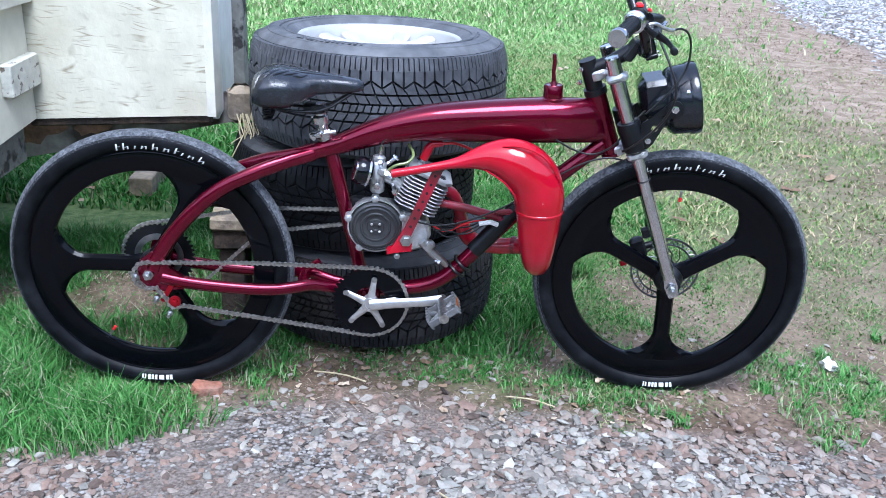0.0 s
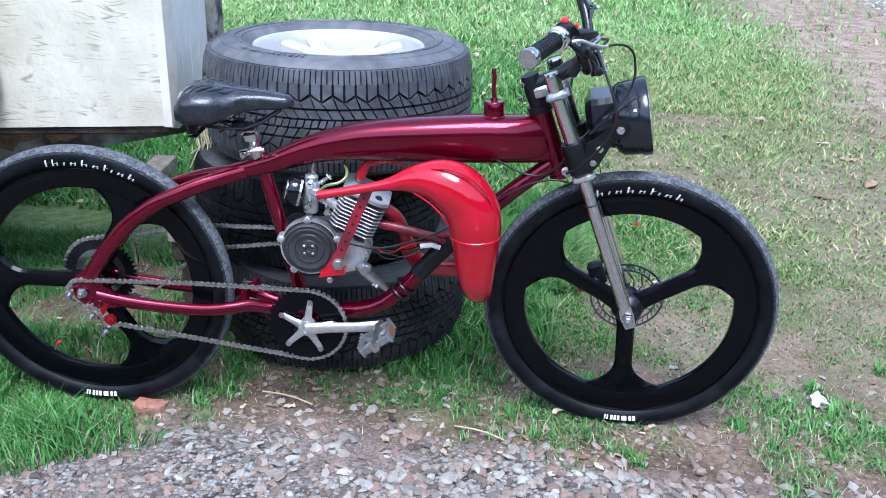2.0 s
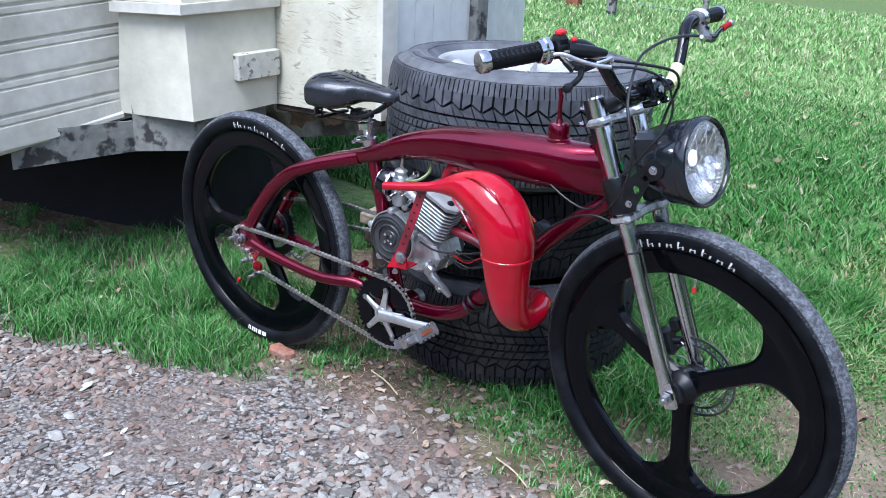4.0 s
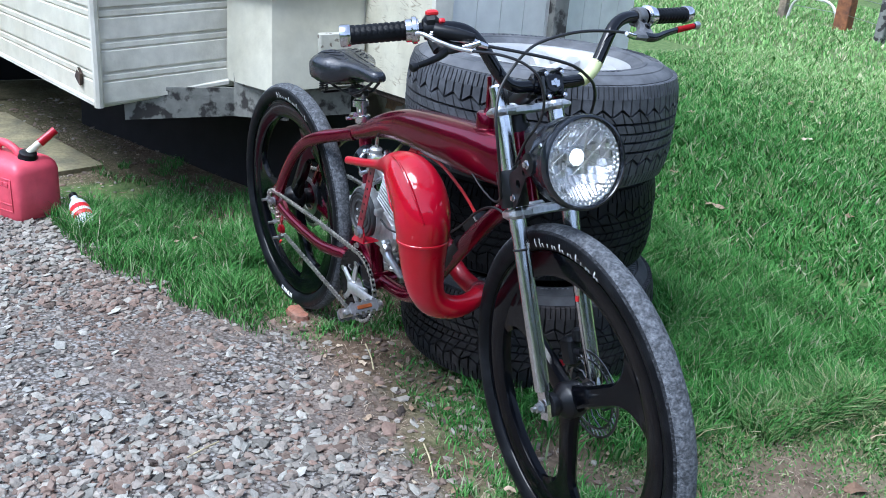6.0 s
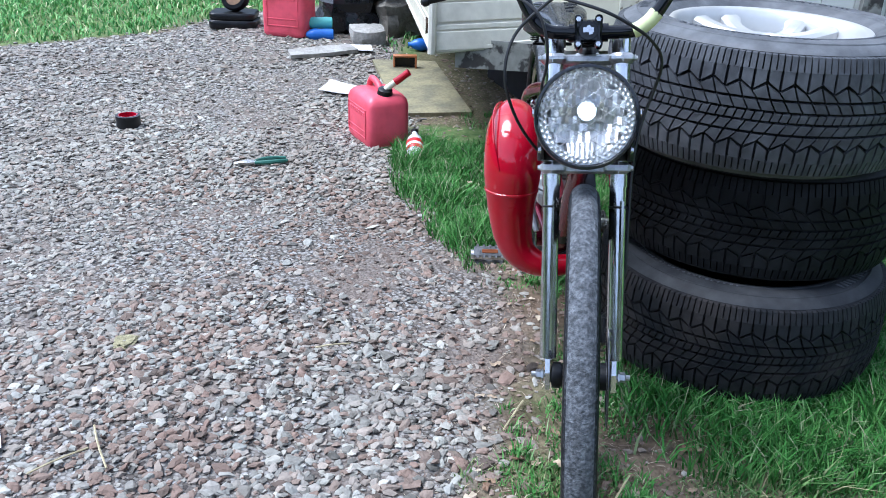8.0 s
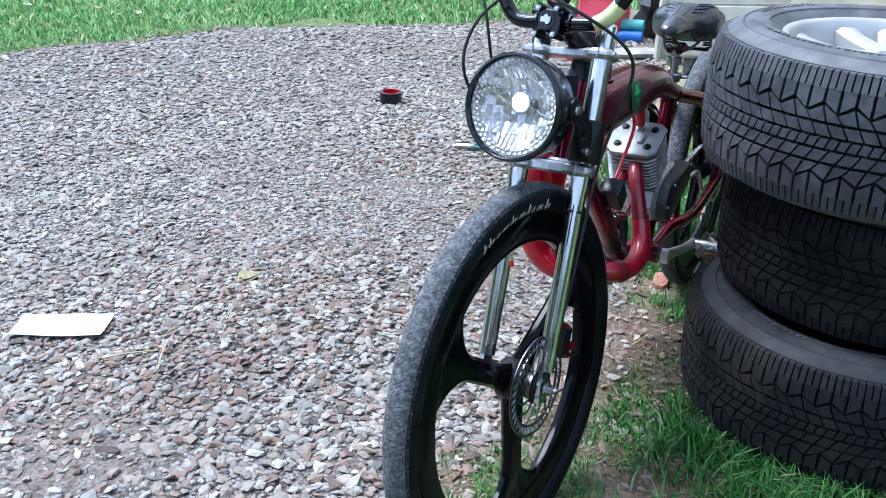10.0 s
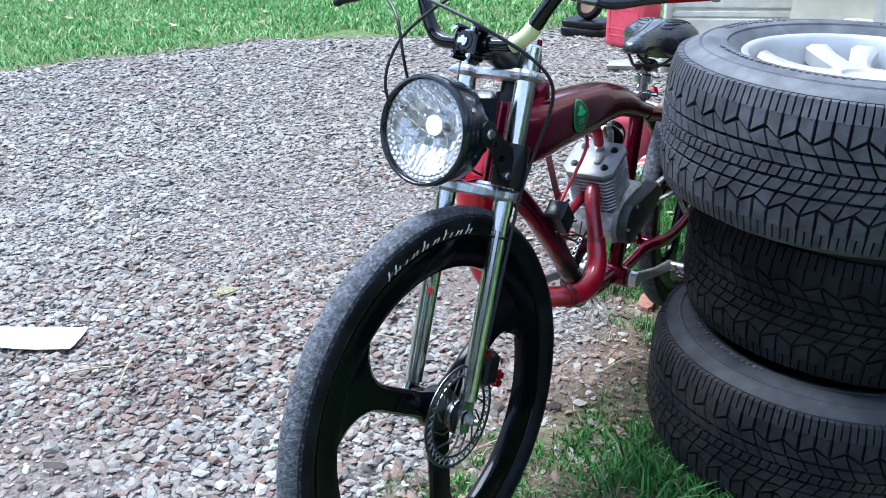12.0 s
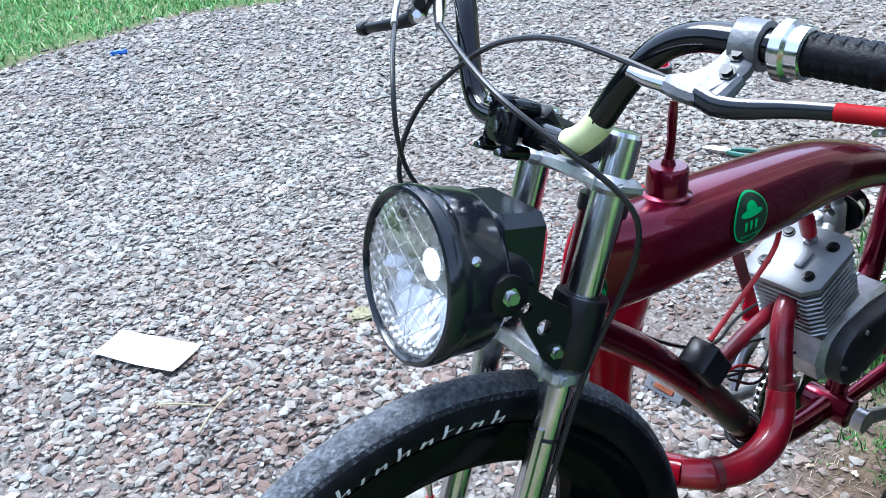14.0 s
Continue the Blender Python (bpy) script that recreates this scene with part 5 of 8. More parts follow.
def wheel(name, m, spoke0, labels, marks):
    wh = new(name)
    wh.empty_display_size = 0.05
    wh.parent = bike
    wh.matrix_local = m
    R = 0.335
    g = Geo()
    sec, n = 0.0265, 120
    rc = R - sec
    prof = []
    for k in range(28):
        a = 2 * math.pi * k / 28
        prof.append((rc + sec * math.cos(a) * (1.0 if math.cos(a) > 0 else 0.95), sec * 0.98 * math.sin(a)))
    g.lathe(prof, n, closed=True)
    g.m = [1 if (i // n) in (0, 1, 2, 3, 27, 26, 25, 24) else 2 if (i // n) in (4, 23) else 0 for i in range(len(g.f))]
    part("tyre", g, [RUBBER, TREADWORN, SCUFFED], wh, "slick black tyre with a worn grey crown")
    # white sidewall print on both sides: slanted strokes of a script line, and a line of three blocks
    g = Geo()

    def stroke(side, a0, r0, a1, r1, wd):
        """A bar on the sidewall from one angle and radius to another; wd is its half-width in radians."""
        vs = []
        for a, r in ((a0 - wd, r0), (a0 + wd, r0), ((a0 + a1) / 2 + wd, (r0 + r1) / 2), (a1 + wd, r1), (a1 - wd, r1), ((a0 + a1) / 2 - wd, (r0 + r1) / 2)):
            a = a if side < 0 else math.pi - a
            c = max(-1, min(1, (r - rc) / sec))
            vs.append((r * math.cos(a), r * math.sin(a), -side * (sec * 0.98 * math.sqrt(max(0, 1 - c * c)) + 0.0012)))
        g.add(vs, [(0, 1, 2, 5), (5, 2, 3, 4)] if side > 0 else [(5, 2, 1, 0), (4, 3, 2, 5)])
    script, block = marks
    lo, mid, hi = 0.2945, 0.3030, 0.3105
    for side in (1, -1):
        turn = radians(script)
        for tall, legs in ((1, 1), (1, 2), (0, 1), (0, 2), (1, 2), (0, 2), (1, 1), (0, 1), (0, 2), (1, 2)):
            stroke(side, turn, lo, turn - 0.010, hi if tall else mid, 0.0062)
            if legs > 1:
                stroke(side, turn - 0.034, lo, turn - 0.038, mid, 0.0055)
                stroke(side, turn - 0.006, lo + 0.0045, turn - 0.036, lo + 0.0075, 0.006)
            elif tall:
                stroke(side, turn - 0.008, mid, turn - 0.030, mid + 0.001, 0.010)
            turn -= 0.083 if legs > 1 else 0.052
        turn = radians(block)
        for width in (0.006, 0.006, 0.0, 0.010, 0.009, 0.010, 0.0, 0.020, 0.0, 0.011, 0.011):
            if width:
                stroke(side, turn + width, 0.2975, turn + width, 0.3095, width)
            turn += 2 * width + 0.008
    part("sidewall_lettering", g, WHITE, wh, "white print on the sidewall", smooth=0)
    g = Geo()
    g.lathe([(0.237, -0.006), (0.2385, -0.010), (0.249, -0.0135), (0.272, -0.0145), (0.2835, -0.0150), (0.2875, -0.013), (0.2875, 0.013), (0.2835, 0.0150), (0.272, 0.0145), (0.249, 0.0135), (0.2385, 0.010), (0.237, 0.006)], n, closed=True)
    part("rim", g, WHEELBLACK, wh, "deep gloss black rim")
    for side in (-1, 1):
        g = Geo()
        g.lathe([(0.2835, side * 0.0146), (0.2850, side * 0.0172), (0.2868, side * 0.0166), (0.2872, side * 0.0140)], n, closed=True)
        part("rim_lip", g, WHEELBLACK, wh)
    for k in range(3):
        a = radians(spoke0 + 120 * k)
        c, s = math.cos(a), math.sin(a)
        rings = []
        for f in range(21):
            u = f / 20
            r = 0.012 + 0.232 * u
            w = 0.0205 + 0.012 * max(0, 1 - r / 0.07) ** 2 + 0.085 * clamp01((r - 0.150) / 0.090) ** 2.4
            t = 0.0125 - 0.003 * u
            ridge = t + 0.0035 * (1 - u)
            rise = math.sqrt(max(0, 0.242 ** 2 - w * w)) if u > 0.97 else r
            ring = []
            for x, z in ((-w, -t * 0.35), (-w * 0.75, -t), (0, -ridge), (w * 0.75, -t), (w, -t * 0.35), (w, t * 0.35), (w * 0.75, t), (0, ridge), (-w * 0.75, t), (-w, t * 0.35)):
                rr2 = r
                if u > 0.5:
                    q = (u - 0.5) / 0.5
                    rr2 = r * (1 - q) + q * math.sqrt(max(0.0, r * r - 0.75 * x * x))
                ring.append((rr2 * c - x * s, rr2 * s + x * c, z))
            rings.append(ring)
        g = Geo()
        g.rings(rings)
        part("spoke", g, WHEELBLACK, wh, smooth=28)
    g = Geo()
    g.lathe([(0.020, -0.052), (0.024, -0.050), (0.024, -0.034), (0.018, -0.030), (0.033, -0.018), (0.036, -0.012), (0.036, 0.012), (0.033, 0.018), (0.018, 0.030), (0.023, 0.036), (0.023, 0.048), (0.012, 0.052)], 32)
    part("hub", g, BLACKSATIN, wh)
    g = Geo()
    g.tube([(0, 0, -0.085), (0, 0, 0.085)], 0.005, 8)
    for s in (1, -1):
        g.lathe([(0.013, 0), (0.013, 0.003), (0.009, 0.0035), (0.009, 0.012), (0.005, 0.014)], 6, axis((0, 0, s * 0.064), (0, 0, s)))
    part("axle", g, STEEL, wh)
    g = Geo()
    va = radians(spoke0 + 58)
    p = Vector((0.232 * math.cos(va), 0.232 * math.sin(va), 0))
    g.tube([p, p * 0.90], 0.003, 6)
    g.tube([p * 0.93, p * 0.885], 0.004, 6, mi=1)
    part("valve", g, [CHAINSTEEL, WIRERED], wh)
    return wh


rear = wheel("rear_wheel", pose(0, 0, 0.335, 90, 0, 0), 180, "", (101, 261))
front = wheel("front_wheel", S @ pose(1.257, 0, 0.335, 90, 0, 0), 33, "", (112, 266))


def sprocket(name, parent, r, teeth, z, material, thick=0.003, holes=0, rin=0.02, label=""):
    g = Geo()
    outer = []
    for i in range(teeth * 4):
        a = 2 * math.pi * i / (teeth * 4)
        q = r + (0.0035 if i % 4 in (1, 2) else -0.0035)
        outer.append((q * math.cos(a), q * math.sin(a)))
    n = len(outer)
    inner = [(rin * math.cos(2 * math.pi * i / n), rin * math.sin(2 * math.pi * i / n)) for i in range(n)]
    rings = [[(x, y, z - thick / 2) for x, y in inner], [(x, y, z - thick / 2) for x, y in outer], [(x, y, z + thick / 2) for x, y in outer], [(x, y, z + thick / 2) for x, y in inner]]
    g.rings(rings, closed=True)
    return part(name, g, material, parent, label, smooth=30)


sprocket("sprocket", rear, 0.034, 16, 0.046, CHAINSTEEL, rin=0.018)
sprocket("drive_sprocket", rear, 0.084, 44, -0.048, BLACKSATIN, rin=0.056, label="large left side drive sprocket")
g = Geo()
g.lathe([(0.044, -0.046), (0.059, -0.046), (0.059, -0.043), (0.044, -0.043)], 36, closed=True)
part("sprocket_carrier", g, STEEL, rear)
# brake disc: two thin rings joined by a lattice, on swept arms
g = Geo()
for r0, r1 in ((0.0815, 0.0865), (0.066, 0.070)):
    g.lathe([(r0, -0.047), (r1, -0.047), (r1, -0.045), (r0, -0.045)], 72, closed=True)
for i in range(36):
    a = 2 * math.pi * i / 36
    for sw in (0.11, -0.11):
        g.tube([(0.069 * math.cos(a), 0.069 * math.sin(a), -0.046), (0.0825 * math.cos(a + sw), 0.0825 * math.sin(a + sw), -0.046)], 0.0013, 4)
g.lathe([(0.018, -0.048), (0.029, -0.048), (0.029, -0.044), (0.018, -0.044)], 24, closed=True)
part("brake_disc", g, DISCSTEEL, front, "drilled steel brake disc")
g = Geo()
for i in range(12):
    a = 2 * math.pi * i / 12
    g.tube([(0.024 * math.cos(a), 0.024 * math.sin(a), -0.046), (0.045 * math.cos(a + 0.25), 0.045 * math.sin(a + 0.25), -0.046), (0.066 * math.cos(a + 0.62), 0.066 * math.sin(a + 0.62), -0.046)], 0.0017, 5)
part("disc_arm", g, DISCSTEEL, front)

# -- frame --
g = Geo()
top = [(0.350, 0.640, 0.603, 0.019), (0.430, 0.668, 0.624, 0.023), (0.505, 0.704, 0.645, 0.029), (0.570, 0.729, 0.660, 0.035), (0.650, 0.750, 0.668, 0.040), (0.760, 0.764, 0.668, 0.043), (0.890, 0.775, 0.671, 0.044), (0.960, 0.777, 0.674, 0.042), (1.010, 0.778, 0.676, 0.031), (1.047, 0.778, 0.680, 0.0205)]
rings = []
for x, zt, zb, w in top:
    rake = 0.387 * clamp01((x - 0.93) / 0.10)                 # the end leans with the head tube
    c, hh = (zt + zb) / 2, (zt - zb) / 2
    ring = []
    for k in range(24):
        a = 2 * math.pi * k / 24
        ca, sa = math.cos(a), math.sin(a)
        ring.append((x - rake * hh * math.copysign(abs(sa) ** 0.75, sa), w * math.copysign(abs(ca) ** 0.75, ca), c + hh * math.copysign(abs(sa) ** 0.75, sa)))
    rings.append(ring)
fine = []
for i in range(len(rings) - 1):
    p0, p1, p2, p3 = rings[max(i - 1, 0)], rings[i], rings[i + 1], rings[min(i + 2, len(rings) - 1)]
    for s in range(5):
        t = s / 5
        fine.append([tuple(0.5 * (2 * b + (c - a) * t + (2 * a - 5 * b + 4 * c - d) * t * t + (3 * b - a - 3 * c + d) * t ** 3) for a, b, c, d in zip(va, vb, vc, vd)) for va, vb, vc, vd in zip(p0, p1, p2, p3)])
fine.append(rings[-1])
g.rings(fine)
part("fuel_tank_top_tube", g, MAROON, bike, "curved glossy maroon tank tube")
g = Geo()
g.tube([PIVOT + STEER_AXIS * -0.004, PIVOT + STEER_AXIS * 0.154], 0.0225, 24)
for d in (-0.004, 0.148):
    g.tube([PIVOT + STEER_AXIS * d, PIVOT + STEER_AXIS * (d + 0.008)], 0.0255, 24)
part("head_tube", g, MAROON, bike)
g = Geo()
g.tube([(1.066, 0, 0.682), (0.955, 0, 0.590), (0.860, 0, 0.490), (0.790, 0, 0.413), (0.735, 0, 0.349), (0.690, 0, 0.309), (0.630, 0, 0.287), (0.520, 0, 0.281)], 0.0185, 16, smooth=2)
part("down_tube", g, MAROON, bike)
g = Geo()
g.tube([(0.868, 0, 0.507), (0.768, 0, 0.391)], 0.0212, 16)
part("tape_wrap", g, BLACKSATIN, bike, "black tape wrapped round the tube")
g = Geo()
g.tube([(0.424, 0, 0.628), (0.490, 0, 0.350), (0.507, 0, 0.29)], 0.0165, 16)
part("seat_tube", g, MAROON, bike)
for s in (-1, 1):
    g = Geo()
    g.tube([(0.385, s * 0.010, 0.628), (0.330, s * 0.018, 0.612), (0.280, s * 0.034, 0.598), (0.235, s * 0.046, 0.580), (0.185, s * 0.052, 0.558), (0.122, s * 0.055, 0.508), (0.055, s * 0.056, 0.430), (0.018, s * 0.056, 0.368), (0.012, s * 0.056, 0.345)], [0.017, 0.017, 0.0175, 0.0175, 0.0175, 0.0175, 0.0175, 0.0175, 0.016], 14, smooth=2, flat=0.75)
    part("seat_stay", g, MAROON, bike)
    g = Geo()
    g.tube([(0.030, s * 0.056, 0.325), (0.090, s * 0.056, 0.312), (0.180, s * 0.055, 0.302), (0.285, s * 0.053, 0.296), (0.345, s * 0.045, 0.303), (0.380, s * 0.030, 0.305), (0.430, s * 0.018, 0.290), (0.520, s * 0.012, 0.281)], [0.016, 0.0155, 0.0150, 0.0150, 0.0155, 0.0150, 0.0140, 0.014], 14, smooth=2, flat=0.8)
    part("chain_stay", g, MAROON, bike)
    g = Geo()
    plate = [(-0.024, 0.345), (-0.016, 0.372), (0.010, 0.392), (0.034, 0.388), (0.050, 0.352), (0.085, 0.326), (0.085, 0.300), (0.040, 0.294), (0.010, 0.290), (-0.018, 0.318)]
    rings = [[(x, s * 0.062, z) for x, z in plate], [(x, s * 0.052, z) for x, z in plate]]
    g.rings(rings)
    part("dropout", g, MAROON, bike, smooth=0)
g = Geo()
g.tube([(0.360, 0.0, 0.30), (0.366, 0.0, 0.33), (0.395, 0, 0.352)], 0.009, 8)
g.tube([(0.352, -0.045, 0.302), (0.352, 0.045, 0.302)], 0.011, 10)
g.tube([(0.30, -0.03, 0.604), (0.30, 0.03, 0.604)], 0.010, 10)
part("stay_bridge", g, MAROON, bike)
g = Geo()
g.lathe([(0.021, -0.036), (0.023, -0.035), (0.023, 0.035), (0.021, 0.036)], 24, pose(0.520, 0, 0.280, 90))
part("bottom_bracket_shell", g, MAROON, bike)
g = Geo()
g.tube([(0.665, -0.012, 0.520), (0.74, -0.012, 0.506), (0.828, -0.008, 0.482)], 0.0105, 10)
g.tube([(0.828, -0.012, 0.480), (0.815, -0.014, 0.497), (0.852, -0.012, 0.500)], 0.008, 8)
part("engine_brace", g, DARKRED, bike)
# filler cap with its bent stalk
g = Geo()
c = axis((0.925, 0, 0.770), (-0.04, 0, 1))
g.lathe([(0.027, 0), (0.027, 0.006), (0.0225, 0.008), (0.0220, 0.034), (0.0195, 0.0375), (0.008, 0.038), (0.006, 0.045)], 24, c)
g.tube([(0.924, 0, 0.81), (0.921, 0.001, 0.835), (0.922, 0.002, 0.858), (0.919, 0.001, 0.876)], [0.0052, 0.0045, 0.0052, 0.0042], 8)
part("filler_cap", g, MAROON, bike, "maroon filler cap with a thin stalk")
# maker's stickers on the left side of the tank and head tube
def tank_skin(z):
    """How far out the tank's side lies at a height, round the sticker."""
    q = min(0.985, abs(z - 0.7195) / 0.0505) ** (1 / 0.75)
    return 0.0450 * (1 - q * q) ** 0.375


def sticker(x0, z0, y, sx, sz, tilt, par, skin=None):
    g = Geo()
    oval = [(sx * math.cos(a) * (1 - 0.12 * math.sin(a)), sz * math.sin(a)) for a in (2 * math.pi * i / 28 for i in range(28))]
    ct, st = math.cos(tilt), math.sin(tilt)

    def at(u, w, lift):
        z = z0 + u * st + w * ct
        return (x0 + u * ct - w * st, (skin(z) + 0.0013 if skin else y - 6.5 * max(0, abs(w) - 0.008) ** 2) + lift, z)
    def fan(pts, lift, mi):
        k = len(pts)
        cx, cz = sum(p[0] for p in pts) / k, sum(p[1] for p in pts) / k
        vs, fs = [at(cx, cz, lift)], []
        for f in (0.34, 0.67, 1.0):
            vs += [at(cx + (u - cx) * f, cz + (w - cz) * f, lift) for u, w in pts]
        fs += [(0, 1 + i, 1 + (i + 1) % k) for i in range(k)]
        for r in range(2):
            fs += [(1 + r * k + i, 1 + (r + 1) * k + i, 1 + (r + 1) * k + (i + 1) % k, 1 + r * k + (i + 1) % k) for i in range(k)]
        g.add(vs, fs, mi)
    fan(oval, 0.0006, 1)
    fan([(u * 0.93, w * 0.93) for u, w in oval], 0.0012, 0)
    disc = [(0.62 * sx * math.cos(a), 0.20 * sz + 0.16 * sz * math.sin(a)) for a in (2 * math.pi * i / 20 for i in range(20))]
    dome = [(0.30 * sx * math.cos(a), 0.36 * sz + 0.30 * sz * math.sin(a)) for a in (math.pi * i / 10 for i in range(11))]
    fan(disc, 0.0018, 1)
    fan(dome, 0.0018, 1)
    for k in (-1, 0, 1):
        u = k * 0.30 * sx
        fan([(u - 0.09 * sx, -0.12 * sz), (u + 0.09 * sx, -0.12 * sz), (u + 0.06 * sx, -0.48 * sz), (u - 0.06 * sx, -0.48 * sz)], 0.0018, 1)
    for k in range(-3, 4):
        u = k * 0.17 * sx
        fan([(u - 0.05 * sx, -0.64 * sz - 0.01 * (3 - abs(k)) * sz), (u + 0.05 * sx, -0.64 * sz - 0.01 * (3 - abs(k)) * sz), (u + 0.05 * sx, -0.72 * sz), (u - 0.05 * sx, -0.72 * sz)], 0.0018, 1)
    return part("sticker", g, [STICKERBLACK, GREEN], par, "green and black oval sticker", smooth=0)


sticker(0.838, 0.731, 0.0, 0.0300, 0.0290, 0.06, bike, tank_skin)
sticker(1.050, 0.722, 0.0228, 0.010, 0.028, -0.36, bike)

# -- saddle --
saddle = new("saddle")
saddle.empty_display_size = 0.05
saddle.parent = bike
SADDLE = ((0.249, 0.022, 0.790, 0.768), (0.254, 0.062, 0.803, 0.750), (0.272, 0.079, 0.816, 0.740), (0.300, 0.082, 0.822, 0.737), (0.332, 0.077, 0.820, 0.740), (0.362, 0.058, 0.815, 0.752), (0.392, 0.038, 0.812, 0.765), (0.430, 0.027, 0.809, 0.770), (0.465, 0.024, 0.805, 0.771), (0.486, 0.019, 0.801, 0.776), (0.495, 0.008, 0.794, 0.782))
g = Geo()
rings = []
for x, w, zt, zb in SADDLE:
    ring = []
    for k in range(28):
        a = 2 * math.pi * k / 28
        ca, sa = math.cos(a), math.sin(a)
        z = (zt - 0.018) + 0.018 * abs(sa) ** 0.8 if sa > 0 else (zt - 0.018) - (zt - 0.018 - zb) * abs(sa) ** 0.55
        droop = 0.012 * abs(ca) ** 3 if w > 0.05 else 0.0
        ring.append((x, w * math.copysign(abs(ca) ** 0.8, ca), z - droop))
    rings.append(ring)
fine = []
for i in range(len(rings) - 1):
    for s in range(3):
        t = s / 3
        fine.append([tuple(p + (q - p) * t for p, q in zip(a, b)) for a, b in zip(rings[i], rings[i + 1])])
g.rings(fine + [rings[-1]])
part("saddle_cover", g, VINYL, saddle, "black padded vinyl cover", smooth=60)


def saddle_z(x, y):
    """Height of the saddle's skin."""
    for (x0, w0, t0, _), (x1, w1, t1, _) in zip(SADDLE, SADDLE[1:]):
        if x <= x1:
            f = (x - x0) / (x1 - x0)
            w, zt = w0 + (w1 - w0) * f, t0 + (t1 - t0) * f
            break
    ca = min(0.98, abs(y) / w) ** 1.25
    return zt - 0.018 + 0.018 * (1 - ca * ca) ** 0.4 - (0.012 * ca ** 3 if w > 0.05 else 0.0)


g = Geo()
for s in (-1, 1):
    for k in range(5):
        x = 0.268 + 0.021 * k
        way = [(x - 0.008, 0.064 - k * 0.005), (x - 0.002, 0.053 - k * 0.003), (x + 0.006, 0.040), (x + 0.02, 0.022)]
        g.tube([(u, s * v, saddle_z(u, v)) for u, v in way], [0.0020, 0.0034, 0.0036, 0.0020], 6, smooth=1)
    g.tube([(u, s * v, saddle_z(u, v)) for u, v in ((0.262, 0.020), (0.29, 0.018), (0.31, 0.016), (0.345, 0.013), (0.38, 0.011), (0.42, 0.009), (0.45, 0.008))], 0.0014, 5, smooth=1)
part("stitching", g, VINYL, saddle, "raised ribs and seams")
g = Geo()
for s in (-1, 1):
    g.tube([(0.270, s * 0.035, 0.752), (0.300, s * 0.030, 0.736), (0.350, s * 0.022, 0.728), (0.410, s * 0.020, 0.732), (0.470, s * 0.010, 0.772)], 0.0035, 8, smooth=1)
    rings = []
    for k in range(40):
        a = k * 0.9
        rings.append((0.285 + 0.010 * math.cos(a), s * 0.045 + 0.010 * math.sin(a), 0.722 + k * 0.0008))
    g.tube(rings, 0.0022, 5)
g.box((0.02, 0.10, 0.006), pose(0.285, 0, 0.716), 0.002)
part("saddle_rails", g, BLACKSATIN, saddle)
g = Geo()
g.tube([(0.412, 0, 0.640), (0.402, 0, 0.700), (0.396, 0, 0.745)], 0.0125, 16)
part("seat_post", g, CHROME, bike)
g = Geo()
g.lathe([(0.018, 0), (0.019, 0.002), (0.019, 0.016), (0.017, 0.018)], 20, axis((0.4105, 0, 0.662), (-0.15, 0, 1)))
g.box((0.028, 0.040, 0.014), pose(0.388, 0, 0.672, 0, -8, 0), 0.003)
g.tube([(0.385, -0.032, 0.670), (0.385, 0.03, 0.670)], 0.005, 8)
g.tube([(0.410, -0.030, 0.684), (0.436, -0.034, 0.690)], 0.006, 8)
g.lathe([(0.020, 0), (0.020, 0.014), (0.015, 0.018)], 16, axis((0.399, 0, 0.700), (-0.15, 0, 1)))
part("seat_clamp", g, CHROME, bike, "bright alloy seat clamp")
g = Geo()
g.box((0.05, 0.036, 0.022), pose(0.385, 0, 0.733), 0.005)
bolt(g, (0.385, -0.018, 0.733), (0, -1, 0), 0.006)
part("saddle_clamp", g, BLACKSATIN, bike)

# -- crankset and chains --
crankset = new("crankset")
crankset.empty_display_size = 0.05
crankset.parent = bike
crankset.matrix_local = pose(0.520, 0, 0.279, 90, 0, 0)
sprocket("chainring", crankset, 0.0895, 44, 0.068, WHEELBLACK, 0.004, rin=0.041, label="black toothed chainring")
g = Geo()
for k in range(5):
    a = radians(10 + 72 * k)
    g.tube([(0.010 * math.cos(a), 0.010 * math.sin(a), 0.078), (0.035 * math.cos(a), 0.035 * math.sin(a), 0.077), (0.062 * math.cos(a), 0.062 * math.sin(a), 0.074)], [0.0072, 0.0052, 0.0044], 10, flat=1.55)
g.lathe([(0.019, 0.062), (0.020, 0.080), (0.018, 0.086), (0.011, 0.087), (0.010, 0.083)], 24)
part("spider", g, POLISHED, crankset, "five armed polished spider")
g = Geo()
for k in range(5):
    a = radians(10 + 72 * k)
    g.lathe([(0.007, 0), (0.007, 0.003), (0.004, 0.0035)], 10, Matrix.Translation((0.064 * math.cos(a), 0.064 * math.sin(a), 0.076)))
part("chainring_bolts", g, STEEL, crankset)
g = Geo()
ra = radians(9)
arm = [(0.0, 0.0, 0.086), (0.05 * math.cos(ra), 0.05 * math.sin(ra), 0.090), (0.12 * math.cos(ra), 0.12 * math.sin(ra), 0.100), (0.172 * math.cos(ra), 0.172 * math.sin(ra), 0.104)]
g.tube(arm, [0.0085, 0.0075, 0.0070, 0.0080], 12, flat=1.75)
part("crank_arm", g, POLISHED, crankset, "polished alloy crank arm")
g = Geo()
g.tube([(0, 0, -0.05), (-0.09 * math.cos(ra), -0.09 * math.sin(ra), -0.070), (-0.172 * math.cos(ra), -0.172 * math.sin(ra), -0.078)], [0.0085, 0.0070, 0.0080], 12, flat=1.75)
g.lathe([(0.018, -0.062), (0.018, -0.045)], 20)
part("crank_arm", g, POLISHED, crankset)


